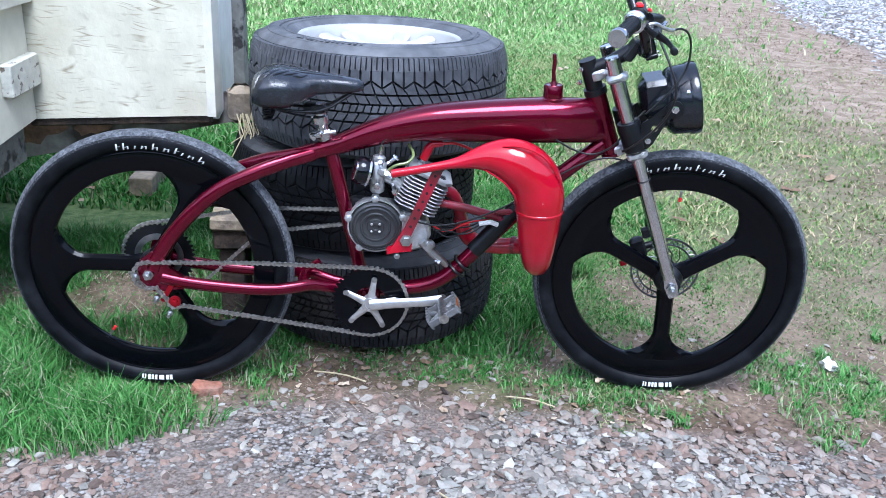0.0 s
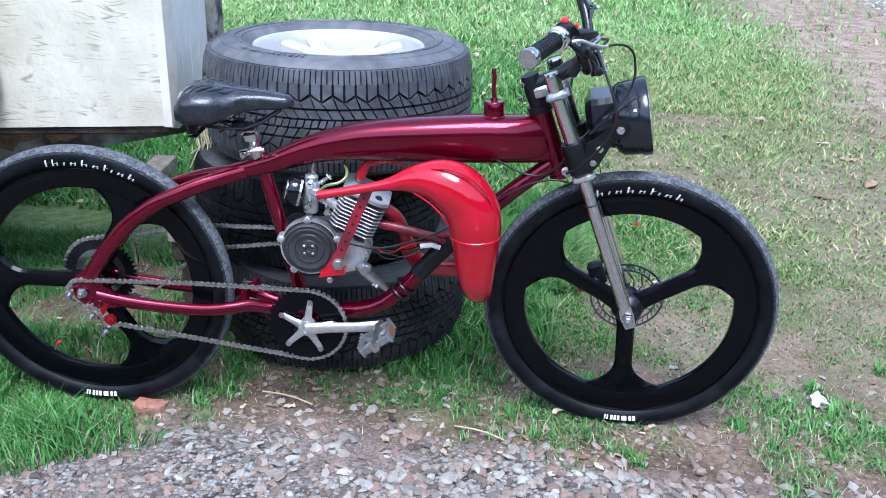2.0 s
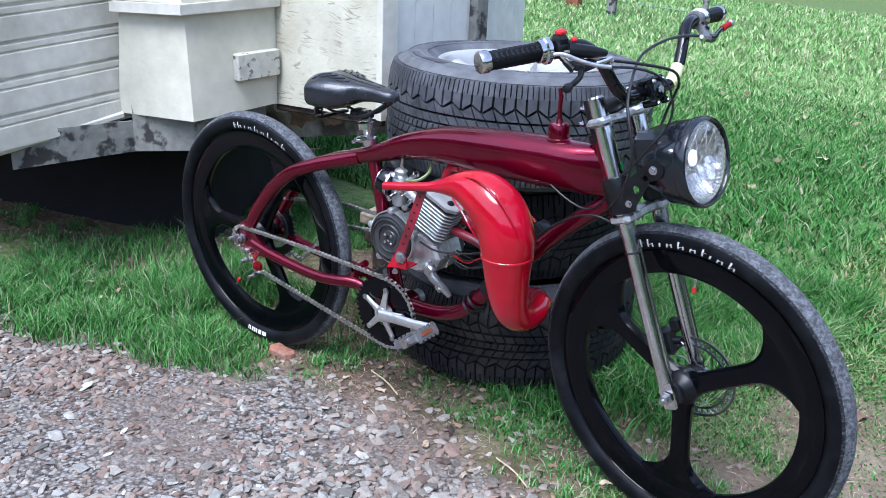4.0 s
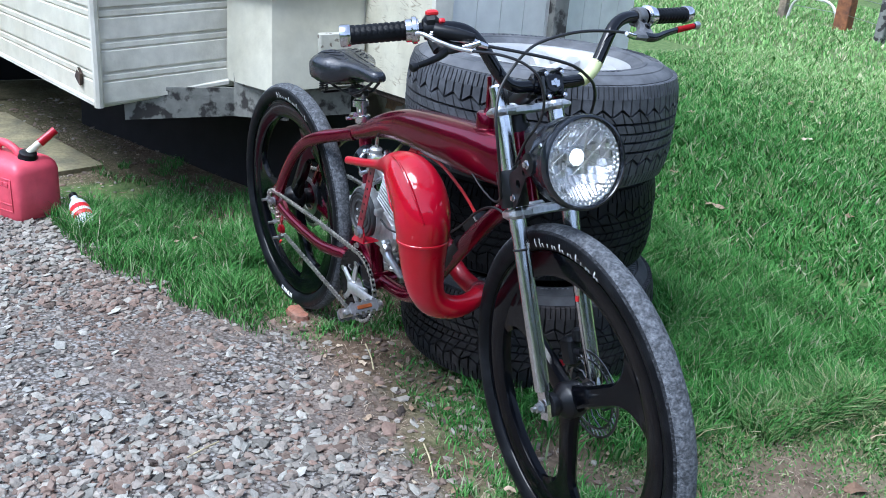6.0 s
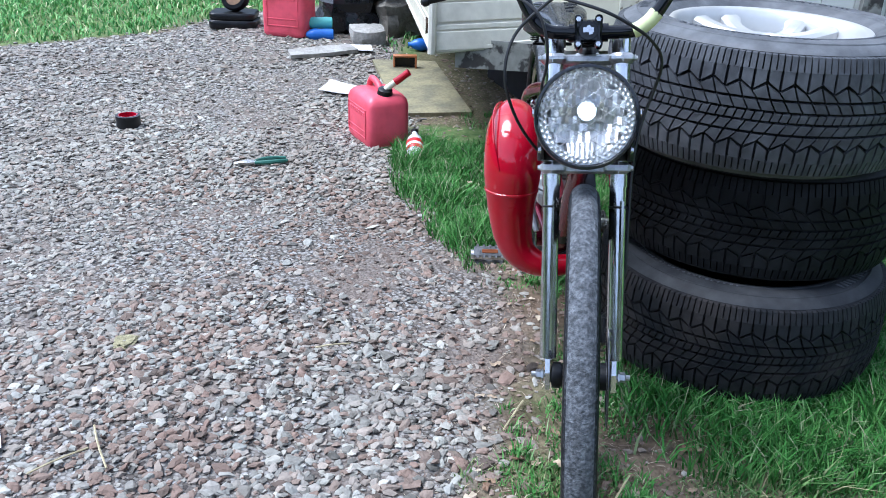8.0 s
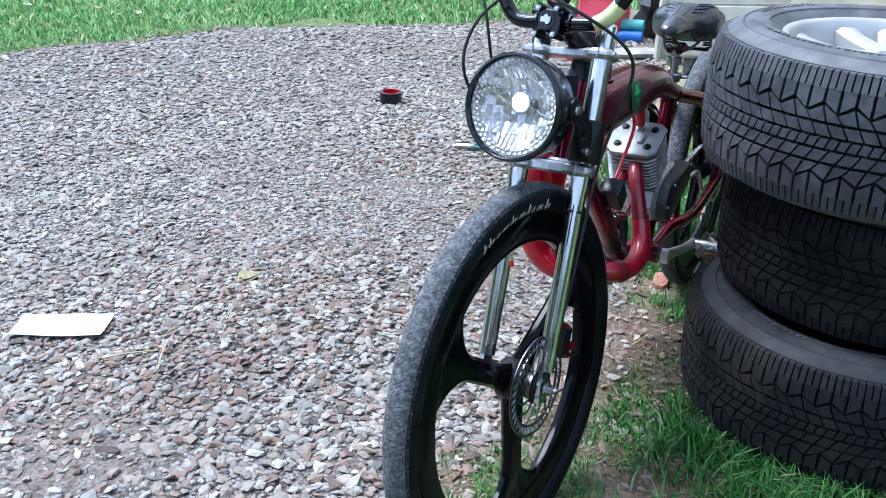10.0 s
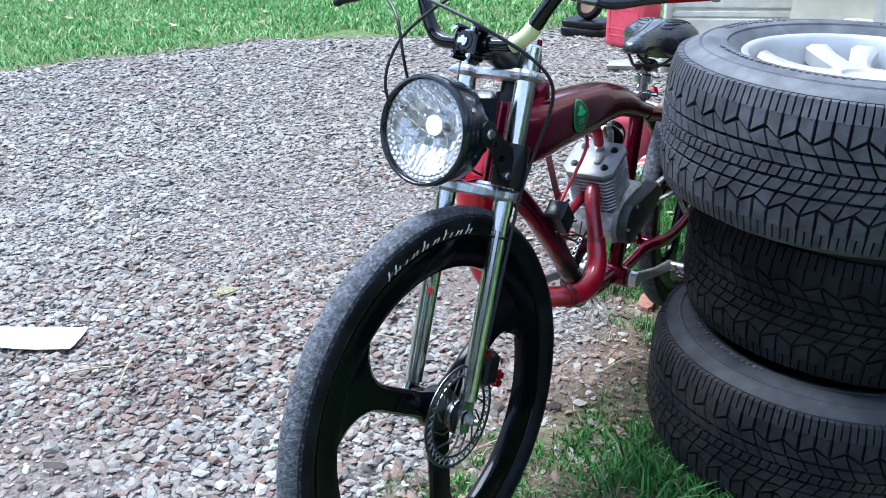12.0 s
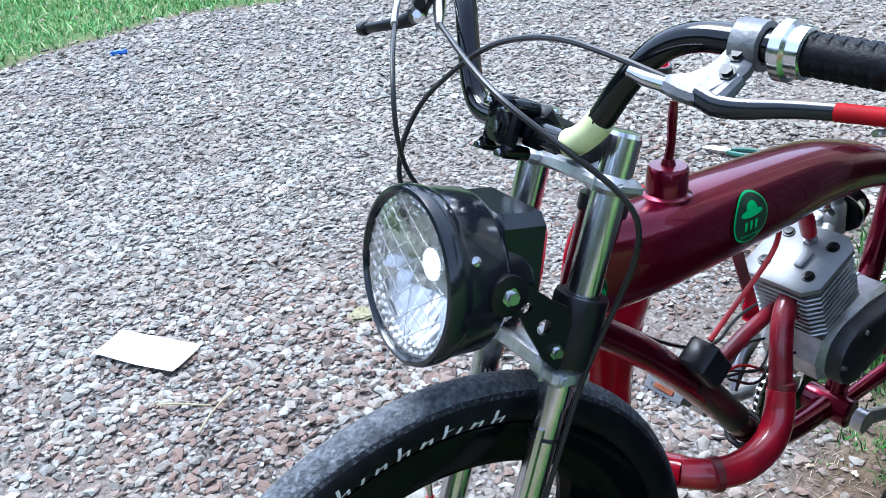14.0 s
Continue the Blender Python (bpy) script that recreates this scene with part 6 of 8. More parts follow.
def pedal(m):
    pd = new("pedal")
    pd.empty_display_size = 0.05
    pd.parent = bike
    pd.matrix_local = m
    g = Geo()
    hx, hz = 0.036, 0.012
    for y in (0.014, 0.082):
        g.box((2 * hx, 0.005, 1.5 * hz), pose(0, y, 0), 0.002)
    for x in (-hx, hx):
        g.box((0.005, 0.072, 2 * hz), pose(x, 0.048, 0), 0.002)
        for k in range(5):
            for sz in (-1, 1):
                g.box((0.005, 0.006, 0.007), pose(x, 0.020 + k * 0.014, sz * hz), 0.0)
    for sx in (-1, 1):
        g.tube([(sx * 0.010, 0.050, 0), (sx * 0.028, 0.036, 0), (sx * hx, 0.030, 0)], 0.0065, 8)
        g.tube([(sx * 0.010, 0.056, 0), (sx * 0.028, 0.070, 0), (sx * hx, 0.076, 0)], 0.0065, 8)
    part("cage", g, DULLCAST, pd, "toothed alloy cage", smooth=30)
    g = Geo()
    g.tube([(0, -0.012, 0), (0, 0.092, 0)], [0.0125, 0.0115], 12)
    part("pedal_axle", g, CHAINSTEEL, pd)
    g = Geo()
    for x in (-hx, hx):
        g.box((0.003, 0.036, 0.009), pose(x * 1.08, 0.048, 0), 0.001)
    part("reflector", g, mat("amber_reflector", (0.20, 0.05, 0.008), 0.4), pd, "amber reflector strip")
    return pd


pedal(pose(0.520 + 0.172 * math.cos(ra), -0.108, 0.279 + 0.172 * math.sin(ra)) @ pose(0, 0, 0, 0, -36, 0) @ pose(0, 0, 0, 0, 0, 180))
pedal(pose(0.520 - 0.172 * math.cos(ra), 0.082, 0.279 - 0.172 * math.sin(ra)) @ pose(0, 0, 0, 0, 10, 0))


def chain(name, y, loop, label):
    """Links along a closed way in the x-z plane."""
    pts = [Vector(p) for p in loop]
    seg = [(pts[i], pts[(i + 1) % len(pts)]) for i in range(len(pts))]
    total = sum((b - a).length for a, b in seg)
    n = int(total / 0.0127)
    places = []
    for i in range(n + 1):
        d = total * i / n
        for a, b in seg:
            l = (b - a).length
            if d <= l:
                places.append(a.lerp(b, d / l))
                break
            d -= l
    g = Geo()
    for i in range(n):
        p, q = places[i], places[(i + 1) % n]
        c, dv = (p + q) / 2, q - p
        ang = math.degrees(math.atan2(dv.y, dv.x))
        for s in (-1, 1):
            off = 0.0042 if i % 2 else 0.0028
            m = pose(c.x, y + s * off, c.y, 0, -ang, 0)
            w = 0.0048
            outline = [(-0.0090, -w * 0.7), (-0.0065, -w), (-0.002, -w * 0.62), (0.002, -w * 0.62), (0.0065, -w), (0.0090, -w * 0.7), (0.0090, w * 0.7), (0.0065, w), (0.002, w * 0.62), (-0.002, w * 0.62), (-0.0065, w), (-0.0090, w * 0.7)]
            g.rings([[m @ Vector((u, -0.0006, v)) for u, v in outline], [m @ Vector((u, 0.0006, v)) for u, v in outline]])
        g.tube([(p.x, y - 0.005, p.y), (p.x, y + 0.005, p.y)], 0.0036, 6)
    return part(name, g, CHAINSTEEL, bike, label, smooth=0)


def arc(cx, cz, r, a0, a1, n):
    return [(cx + r * math.cos(radians(a0 + (a1 - a0) * i / n)), cz + r * math.sin(radians(a0 + (a1 - a0) * i / n))) for i in range(n + 1)]


chain("pedal_chain", -0.068, arc(0.52, 0.279, 0.0895, 88, -95, 22) + [(0.28, 0.226), (0.075, 0.258)] + arc(0.058, 0.268, 0.016, -60, -190, 4) + [(0.02, 0.298)] + arc(0, 0.335, 0.034, 300, 90, 10) + [(0.26, 0.374)], "slack oily pedal chain")
chain("engine_chain", 0.048, arc(0.47, 0.452, 0.018, 95, -95, 6) + [(0.25, 0.405)] + [(0.10, 0.262)] + arc(0, 0.335, 0.088, -40, -270, 26) + [(0.25, 0.468)], "engine drive chain")
g = Geo()
g.lathe([(0.008, -0.004), (0.014, -0.004), (0.014, 0.004), (0.008, 0.004)], 14, pose(0.058, -0.068, 0.268, 90), closed=True)
g.box((0.012, 0.006, 0.055), pose(0.040, -0.060, 0.288, 0, 30, 0), 0.002)
bolt(g, (0.058, -0.074, 0.268), (0, -1, 0))
part("chain_tensioner", g, ANODRED, bike, "red anodised chain tensioner")
g = Geo()
for x, z in ((0.018, 0.278), (0.046, 0.240), (-0.026, 0.334)):
    g.tube([(x, -0.092, z), (x, -0.058, z)], 0.0045, 8)
    g.lathe([(0.008, 0), (0.008, 0.006), (0.004, 0.008)], 6, axis((x, -0.070, z), (0, -1, 0)))
part("axle_bolts", g, STEEL, bike)

# -- engine --
engine = new("engine")
engine.empty_display_size = 0.05
engine.parent = bike
g = Geo()
outline = [(0.478, 0.490), (0.492, 0.425), (0.530, 0.402), (0.600, 0.398), (0.645, 0.412), (0.660, 0.445), (0.648, 0.478), (0.612, 0.497), (0.550, 0.506), (0.500, 0.505)]
for y0, y1, k in ((-0.045, 0.052, 1.0),):
    cx, cz = 0.575, 0.465
    rings = []
    for y, s in ((y0, 0.90), (y0 + 0.008, 1.0), (0.0, 1.0), (0.002, 1.03), (0.006, 1.03), (0.008, 1.0), (y1 - 0.008, 1.0), (y1, 0.88)):
        rings.append([(cx + (x - cx) * s, y, cz + (z - cz) * s) for x, z in outline])
    g.rings(rings)
part("crankcase", g, ALLOY, engine, "cast alloy crankcase", smooth=30)
g = Geo()
m = pose(0.529, -0.046, 0.472, 90)
g.lathe([(0.058, -0.012), (0.0595, 0.0), (0.0595, 0.014), (0.0575, 0.020), (0.0545, 0.0215), (0.0535, 0.0185), (0.0505, 0.0185), (0.0495, 0.0225), (0.0465, 0.0235), (0.0455, 0.0205), (0.036, 0.0185), (0.034, 0.0215), (0.0315, 0.0215), (0.030, 0.0175), (0.020, 0.0165), (0.018, 0.0195), (0.008, 0.0205), (0.006, 0.0175)], 56, m)
part("clutch_cover", g, DARKALLOY, engine, "round dark ringed clutch cover", 25)
g = Geo()
g.lathe([(0.0595, -0.010), (0.0655, -0.010), (0.0655, 0.012), (0.0625, 0.012)], 48, m, closed=True)
for k in range(5):
    a = radians(20 + 72 * k)
    g.lathe([(0.009, -0.010), (0.009, 0.014), (0.005, 0.016)], 8, m @ Matrix.Translation((0.066 * math.cos(a), 0.066 * math.sin(a), 0)))
for k in range(4):
    a = radians(45 + 90 * k)
    g.lathe([(0.0032, 0.0225), (0.0032, 0.025), (0.002, 0.026)], 6, m @ Matrix.Translation((0.013 * math.cos(a), 0.013 * math.sin(a), 0)))
part("cover_ring", g, ALLOY, engine)
g = Geo()
m2 = pose(0.585, 0.050, 0.455, -90)
def kidney(k, y):
    """The cover's outline, a large and a small round joined, drawn in by k."""
    ring = []
    for cx, cz, r, a0, a1 in ((0.603, 0.446, 0.044 * k, -98, 82), (0.478, 0.470, 0.030 * k, 82, 262)):
        ring += [(cx + r * math.cos(radians(a0 + (a1 - a0) * i / 12)), y, cz + r * math.sin(radians(a0 + (a1 - a0) * i / 12))) for i in range(13)]
    return ring


g.rings([kidney(1.0, 0.046), kidney(1.0, 0.068), kidney(0.96, 0.073), kidney(0.86, 0.076)][::-1])
part("magneto_cover", g, DARKALLOY, engine, "smooth dark grey magneto cover", 35)
g = Geo()
for x, z in ((0.640, 0.446), (0.596, 0.482), (0.466, 0.490), (0.590, 0.411), (0.468, 0.448)):
    bolt(g, (x, 0.073, z), (0, 1, 0), 0.0035, 0.006)
part("cover_screw", g, STEEL, engine)
# cylinder leaning forward
CYL = Vector((0.395, 0, 0.919)).normalized()
base = Vector((0.607, 0, 0.484))
cm = axis(base, CYL)
cyl_x = Vector((CYL.z, 0, -CYL.x))
cm = Matrix.Translation(base) @ Matrix(((cyl_x.x, 0, CYL.x, 0), (0, 1, 0, 0), (cyl_x.z, 0, CYL.z, 0), (0, 0, 0, 1)))


def clipped_slab(geo, wx, wy, z0, z1, cut, bevel=0.0015):
    """A slab across the cylinder with its four corners cut off."""
    rings = []
    for z, k in ((z0, 1 - bevel / wx * 2), (z0 + bevel, 1.0), (z1 - bevel, 1.0), (z1, 1 - bevel / wx * 2)):
        x, y, c = wx / 2 * k, wy / 2 * k, cut
        rings.append([cm @ Vector((px, py, z)) for px, py in ((-x + c, -y), (x - c, -y), (x, -y + c), (x, y - c), (x - c, y), (-x + c, y), (-x, y - c), (-x, -y + c))])
    return geo.rings(rings)


# Dark barrel: shade between the fins is put into its colour.
g = Geo()
g.lathe([(0.030, 0.0), (0.030, 0.112)], 32, cm)
g.box((0.074, 0.074, 0.010), cm @ Matrix.Translation((0, 0, 0.028)), 0.004)
part("cylinder_barrel", g, DARKALLOY, engine)
for k in range(9):
    g = Geo()
    clipped_slab(g, 0.104, 0.106, 0.0285 + k * 0.0088, 0.0318 + k * 0.0088, 0.014, 0.0010)
    part("cooling_fin", g, ALLOY, engine, smooth=0)
g = Geo()
clipped_slab(g, 0.108, 0.110, 0.1115, 0.1225, 0.0165, 0.0018)
g.box((0.030, 0.012, 0.006), cm @ Matrix.Translation((0.006, 0.012, 0.126)), 0.002)
part("cylinder_head", g, HEADALLOY, engine, "square finned alloy head")
g = Geo()
for x, y in ((0.028, -0.032), (0.028, 0.032), (-0.028, 0.032), (-0.028, -0.032)):
    p = cm @ Vector((x, y, 0.122))
    g.lathe([(0.0085, 0), (0.0085, 0.0022), (0.006, 0.0026), (0.006, 0.0055), (0.0035, 0.006)], 12, axis(p, CYL))
    g.lathe([(0.0035, 0.006), (0.0035, 0.0062), (0.001, 0.004)], 6, axis(p, CYL))
part("head_bolts", g, BLACKSATIN, engine, "dark socket head bolt")
g = Geo()
p = cm @ Vector((-0.027, 0, 0.122))
g.lathe([(0.010, 0), (0.010, 0.006), (0.006, 0.008), (0.006, 0.020)], 6, axis(p, CYL))
part("spark_plug", g, STEEL, engine)
g = Geo()
g.tube([p + CYL * 0.014, p + CYL * 0.045, p + CYL * 0.056 + Vector((0.004, 0, 0)), p + CYL * 0.058 + Vector((0.026, -0.002, 0.0))], [0.0105, 0.0108, 0.0102, 0.0075], 12)
part("spark_plug_boot", g, RED, engine, "red spark plug boot")
g = Geo()
g.tube([p + CYL * 0.057 + Vector((0.024, -0.002, 0)), (0.705, 0.0, 0.662), (0.735, 0.018, 0.648), (0.775, 0.024, 0.628), (0.83, 0.026, 0.600), (0.868, 0.026, 0.574)], 0.0034, 8, smooth=2)
part("plug_lead", g, WIRERED, bike, "red spark plug lead")
g = Geo()
g.box((0.038, 0.038, 0.056), pose(0.878, 0.028, 0.548, 0, 38, 0), 0.004)
part("ignition_box", g, BLACKSATIN, bike, "small black ignition box")
# carburettor and intake
carb = new("carburettor")
carb.empty_display_size = 0.05
carb.parent = bike
g = Geo()
g.tube([(0.600, -0.012, 0.545), (0.570, -0.020, 0.570), (0.545, -0.025, 0.585)], 0.012, 12)
g.lathe([(0.019, -0.020), (0.019, 0.024), (0.014, 0.030), (0.015, 0.040), (0.010, 0.044)], 16, axis((0.530, -0.03, 0.592), (0.1, 0, 1)))
g.lathe([(0.016, 0), (0.017, 0.010), (0.0165, 0.024), (0.012, 0.028)], 18, axis((0.530, -0.03, 0.574), (0, 0, -1)))
g.box((0.030, 0.020, 0.016), pose(0.545, -0.042, 0.600, 0, 20, 0), 0.003)
part("carburettor_body", g, ALLOY, carb, "cast alloy carburettor")
g = Geo()
g.lathe([(0.030, 0), (0.033, 0.004), (0.033, 0.028), (0.028, 0.035), (0.010, 0.037)], 32, axis((0.514, -0.03, 0.594), (-0.95, -0.15, 0.25)))
part("air_filter", g, BLACKGLOSS, carb, "glossy black air filter")
g = Geo()
g.lathe([(0.024, 0), (0.0245, 0.003), (0.020, 0.0045), (0.006, 0.005)], 28, axis((0.480, -0.036, 0.602), (-0.95, -0.15, 0.25)))
g.lathe([(0.005, 0), (0.005, 0.02), (0.003, 0.03)], 10, axis((0.536, -0.03, 0.632), (0.1, 0, 1)))
part("filter_cap", g, CHROME, carb, "bright filter cap")
g = Geo()
g.lathe([(0.0325, 0.004), (0.0345, 0.005), (0.0345, 0.010), (0.0325, 0.011)], 32, axis((0.514, -0.03, 0.594), (-0.95, -0.15, 0.25)), closed=True)
part("filter_band", g, CHROME, carb, "bright clamp band")
for p0, p1, r in (((0.548, -0.050, 0.602), (0.566, -0.062, 0.596), 0.006), ((0.532, -0.044, 0.580), (0.530, -0.066, 0.574), 0.005), ((0.566, -0.034, 0.566), (0.572, -0.060, 0.560), 0.0055), ((0.538, -0.048, 0.618), (0.536, -0.060, 0.628), 0.0045), ((0.552, -0.020, 0.612), (0.570, -0.020, 0.628), 0.006)):
    g = Geo()
    p0, p1 = Vector(p0), Vector(p1)
    g.tube([p0, p1], r, 8)
    g.lathe([(r * 1.6, 0), (r * 1.6, 0.004), (r * 0.8, 0.006)], 6, axis(p1, p1 - p0))
    part("carburettor_fitting", g, CHROME, carb)
g = Geo()
g.tube([(0.55, -0.045, 0.60), (0.57, -0.055, 0.622), (0.60, -0.05, 0.625), (0.615, -0.03, 0.64), (0.60, 0.0, 0.655)], 0.0034, 8, smooth=2)
part("fuel_hose", g, HOSE, carb, "yellow green fuel hose")
g = Geo()
g.tube([(0.537, -0.03, 0.66), (0.545, -0.03, 0.675), (0.575, -0.03, 0.68), (0.65, -0.02, 0.668)], 0.0018, 6, smooth=2)
part("throttle_cable", g, CABLE, carb)

# -- exhaust --
exhaust = new("exhaust")
exhaust.empty_display_size = 0.05
exhaust.parent = bike
g = Geo()
g.tube([(0.655, 0.006, 0.552), (0.702, 0.016, 0.540), (0.724, 0.030, 0.505), (0.735, 0.042, 0.462), (0.741, 0.048, 0.440)], [0.0150, 0.0150, 0.0150, 0.0155, 0.0165], 16, smooth=2)
part("header_pipe", g, DARKRED, exhaust, "heat stained dark red header pipe")
g = Geo()
g.tube([(0.738, 0.046, 0.448), (0.748, 0.054, 0.414), (0.776, 0.062, 0.386), (0.830, 0.060, 0.378), (0.880, 0.046, 0.388), (0.905, 0.020, 0.392)], [0.0185, 0.0200, 0.0205, 0.0205, 0.0200, 0.020], 18, smooth=2)
part("header_elbow", g, mat("scuffed_red_paint", (0.36, 0.004, 0.018), 0.32, 0.0, 0.6, vary=0.25, scale=30, second=(0.17, 0.003, 0.012), amount=0.38, patch=20, bump=0.1, bscale=80), exhaust, "scuffed red pipe elbow")
g = Geo()
for q, d, r in (((0.735, 0.045, 0.452), (0.2, 0.2, -1), 0.0165), ((0.873, 0.049, 0.387), (1, -0.45, 0.1), 0.0212)):
    g.lathe([(r * 0.9, -0.007), (r * 1.08, -0.005), (r * 1.08, 0.005), (r * 0.9, 0.007)], 18, axis(q, d))
part("pipe_joint", g, DARKRED, exhaust)
g = Geo()
g.box((0.010, 0.048, 0.040), cm @ Matrix.Translation((0.044, 0.004, 0.062)), 0.004)
for s in (-1, 1):
    bolt(g, cm @ Vector((0.048, 0.004 + s * 0.018, 0.062)), cyl_x, 0.004, 0.008)
part("exhaust_flange", g, DARKRED, exhaust)
g = Geo()
way = [(0.900, 0.024, 0.391), (0.915, -0.015, 0.386), (0.915, -0.060, 0.388), (0.908, -0.096, 0.405), (0.902, -0.114, 0.440), (0.899, -0.120, 0.490), (0.897, -0.121, 0.545), (0.894, -0.120, 0.580), (0.882, -0.119, 0.620), (0.856, -0.118, 0.648), (0.822, -0.117, 0.664), (0.785, -0.116, 0.668), (0.752, -0.116, 0.664), (0.720, -0.116, 0.655), (0.690, -0.116, 0.648), (0.630, -0.117, 0.635), (0.562, -0.118, 0.622)]
rad = [0.0205, 0.022, 0.026, 0.032, 0.0385, 0.0455, 0.0525, 0.0575, 0.058, 0.056, 0.050, 0.037, 0.025, 0.015, 0.0100, 0.0095, 0.0095]
g.tube(way, rad, 28, smooth=2)
part("expansion_chamber", g, RED, exhaust, "bright red expansion chamber", smooth=50)
g = Geo()
ring = axis((0.8965, -0.121, 0.548), (-0.03, 0, 1))
g.lathe([(0.0505, -0.004), (0.0545, -0.002), (0.0545, 0.002), (0.0515, 0.005)], 40, ring, closed=True)
g.tube([(0.940, -0.148, 0.60), (0.918, -0.160, 0.655), (0.885, -0.162, 0.690), (0.84, -0.155, 0.706), (0.80, -0.142, 0.700)], 0.0022, 6, smooth=2)
g.tube([(0.848, -0.135, 0.56), (0.830, -0.160, 0.60), (0.806, -0.152, 0.625), (0.765, -0.138, 0.645)], 0.0020, 6, smooth=2)
part("weld_seam", g, RED, exhaust)
# Near-black plug: the dark inside the pipe, put in as colour.
g = Geo()
g.tube([(0.564, -0.118, 0.6224), (0.561, -0.118, 0.6218)], 0.0078, 12)
part("tailpipe_mouth", g, VOIDBLACK, exhaust)
g = Geo()
a, b = Vector((0.668, -0.112, 0.640)), Vector((0.592, -0.104, 0.452))
d = (b - a).normalized()
m = axis((a + b) / 2, d)
L = (a - b).length
side_v = Vector((0, 1, 0)).cross(d).normalized()
m = Matrix.Translation((a + b) / 2) @ Matrix(((side_v.x, 0, d.x, 0), (side_v.y, 1, d.y, 0), (side_v.z, 0, d.z, 0), (0, 0, 0, 1)))
g.box((0.022, 0.003, L), m, 0.001)
part("support_strap", g, DARKRED, exhaust, "dark red perforated strap", smooth=0)
# Near-black discs on the strap stand for the shade in its holes.
g = Geo()
for k in range(7):
    q = a.lerp(b, 0.12 + 0.11 * k) + Vector((0, -0.0018, 0))
    g.lathe([(0.0032, 0), (0.0032, 0.0004)], 10, axis(q, (0, -1, 0)))
part("strap_holes", g, VOIDBLACK, exhaust)
g = Geo()
shape = [(0.594, 0.486), (0.606, 0.474), (0.6145, 0.452), (0.612, 0.433), (0.585, 0.430), (0.557, 0.424), (0.566, 0.436)]
g.rings([[(x, -0.1035, z) for x, z in shape], [(x, -0.1000, z) for x, z in shape]])
lip = [(0.612, 0.433), (0.585, 0.430), (0.557, 0.424), (0.556, 0.421), (0.586, 0.427), (0.613, 0.430)]
g.rings([[(x, -0.1035, z) for x, z in lip], [(x, -0.062, z) for x, z in lip]])
part("strap_bracket", g, RED, exhaust, smooth=0)
g = Geo()
bolt(g, (0.600, -0.106, 0.458), (0, -1, 0), 0.010, 0.010)
g.lathe([(0.013, 0), (0.013, 0.003)], 16, axis((0.600, -0.104, 0.458), (0, -1, 0)))
bolt(g, (0.580, -0.100, 0.416), (0, -1, 0), 0.005, 0.008)
part("strap_bolt", g, STEEL, exhaust)
# drain valve and clamps at the engine mount
g = Geo()
g.tube([(0.640, -0.062, 0.440), (0.662, -0.064, 0.412), (0.690, -0.055, 0.385), (0.70, -0.05, 0.372)], [0.014, 0.012, 0.009, 0.006], 10)
g.box((0.020, 0.020, 0.030), pose(0.655, -0.066, 0.428, 0, 35, 0), 0.004)
bolt(g, (0.676, -0.06, 0.392), (0.6, -0.5, -0.5), 0.007, 0.012)
part("engine_mount_bolt", g, STEEL, engine)
g = Geo()
for x, z in ((0.742, 0.357), (0.728, 0.341)):
    g.tube([(x + 0.024 * u * 0.75, -0.024 * math.sin(2 * math.pi * k / 20), z - 0.024 * u * 0.65) for k in range(20) for u in (math.cos(2 * math.pi * k / 20),)], 0.004, 6, closed=True)
part("mount_clamp", g, BLACKSATIN, bike)
g = Geo()
rr = random.Random(8)
for k, col in enumerate((0, 0, 1, 0, 0)):
    y = -0.03 + 0.012 * k
    g.tube([(0.665, y, 0.455), (0.70, y + rr.uniform(-0.02, 0.02), 0.44 + rr.uniform(-0.02, 0.02)), (0.745, y, 0.455 + rr.uniform(-0.02, 0.03)), (0.80, y * 0.5, 0.475)], 0.002, 6, smooth=2, mi=col)
g.tube([(0.62, -0.062, 0.488), (0.68, -0.07, 0.478), (0.78, -0.03, 0.492), (0.88, -0.03, 0.545), (0.98, -0.045, 0.63), (1.05, -0.06, 0.66), (1.09, -0.06, 0.652)], 0.0024, 6, smooth=2)
part("wiring", g, [CABLE, WIRERED], bike, "loose black and red wires")
g = Geo()
g.tube([(0.775, -0.02, 0.47), (0.80, -0.028, 0.478), (0.818, -0.024, 0.470)], 0.006, 8)
part("wire_connector", g, WHITE, bike)

def drilled_plate(geo, outline, holes, y0, y1):
    """A flat plate in the x-z plane with round holes right through it."""
    bm = bmesh.new()
    loops = [outline] + [[(x + r * math.cos(2 * math.pi * k / 14), z + r * math.sin(2 * math.pi * k / 14)) for k in range(14)] for x, z, r in holes]
    edges = []
    for loop in loops:
        vs = [bm.verts.new((x, y0, z)) for x, z in loop]
        edges += [bm.edges.new((vs[i - 1], vs[i])) for i in range(len(vs))]
    bmesh.ops.triangle_fill(bm, edges=edges, use_beauty=True, use_dissolve=False)
    bm.verts.index_update()
    n = len(bm.verts)
    verts = [tuple(v.co) for v in bm.verts] + [(v.co.x, y1, v.co.z) for v in bm.verts]
    faces = [tuple(v.index for v in f.verts) for f in bm.faces]
    faces += [tuple(i + n for i in reversed(f)) for f in faces]
    k = 0
    for loop in loops:
        m = len(loop)
        faces += [(k + i, k + (i + 1) % m, n + k + (i + 1) % m, n + k + i) for i in range(m)]
        k += m
    bm.free()
    return geo.add(verts, faces)


# -- fork, bars and headlamp, built straight and then turned with the steering --
def steered(name, geo, mats, parent=None, label="", smooth=40):
    geo.v = [tuple(S @ Vector(p)) for p in geo.v]
    return part(name, geo, mats, parent or bike, label, smooth)


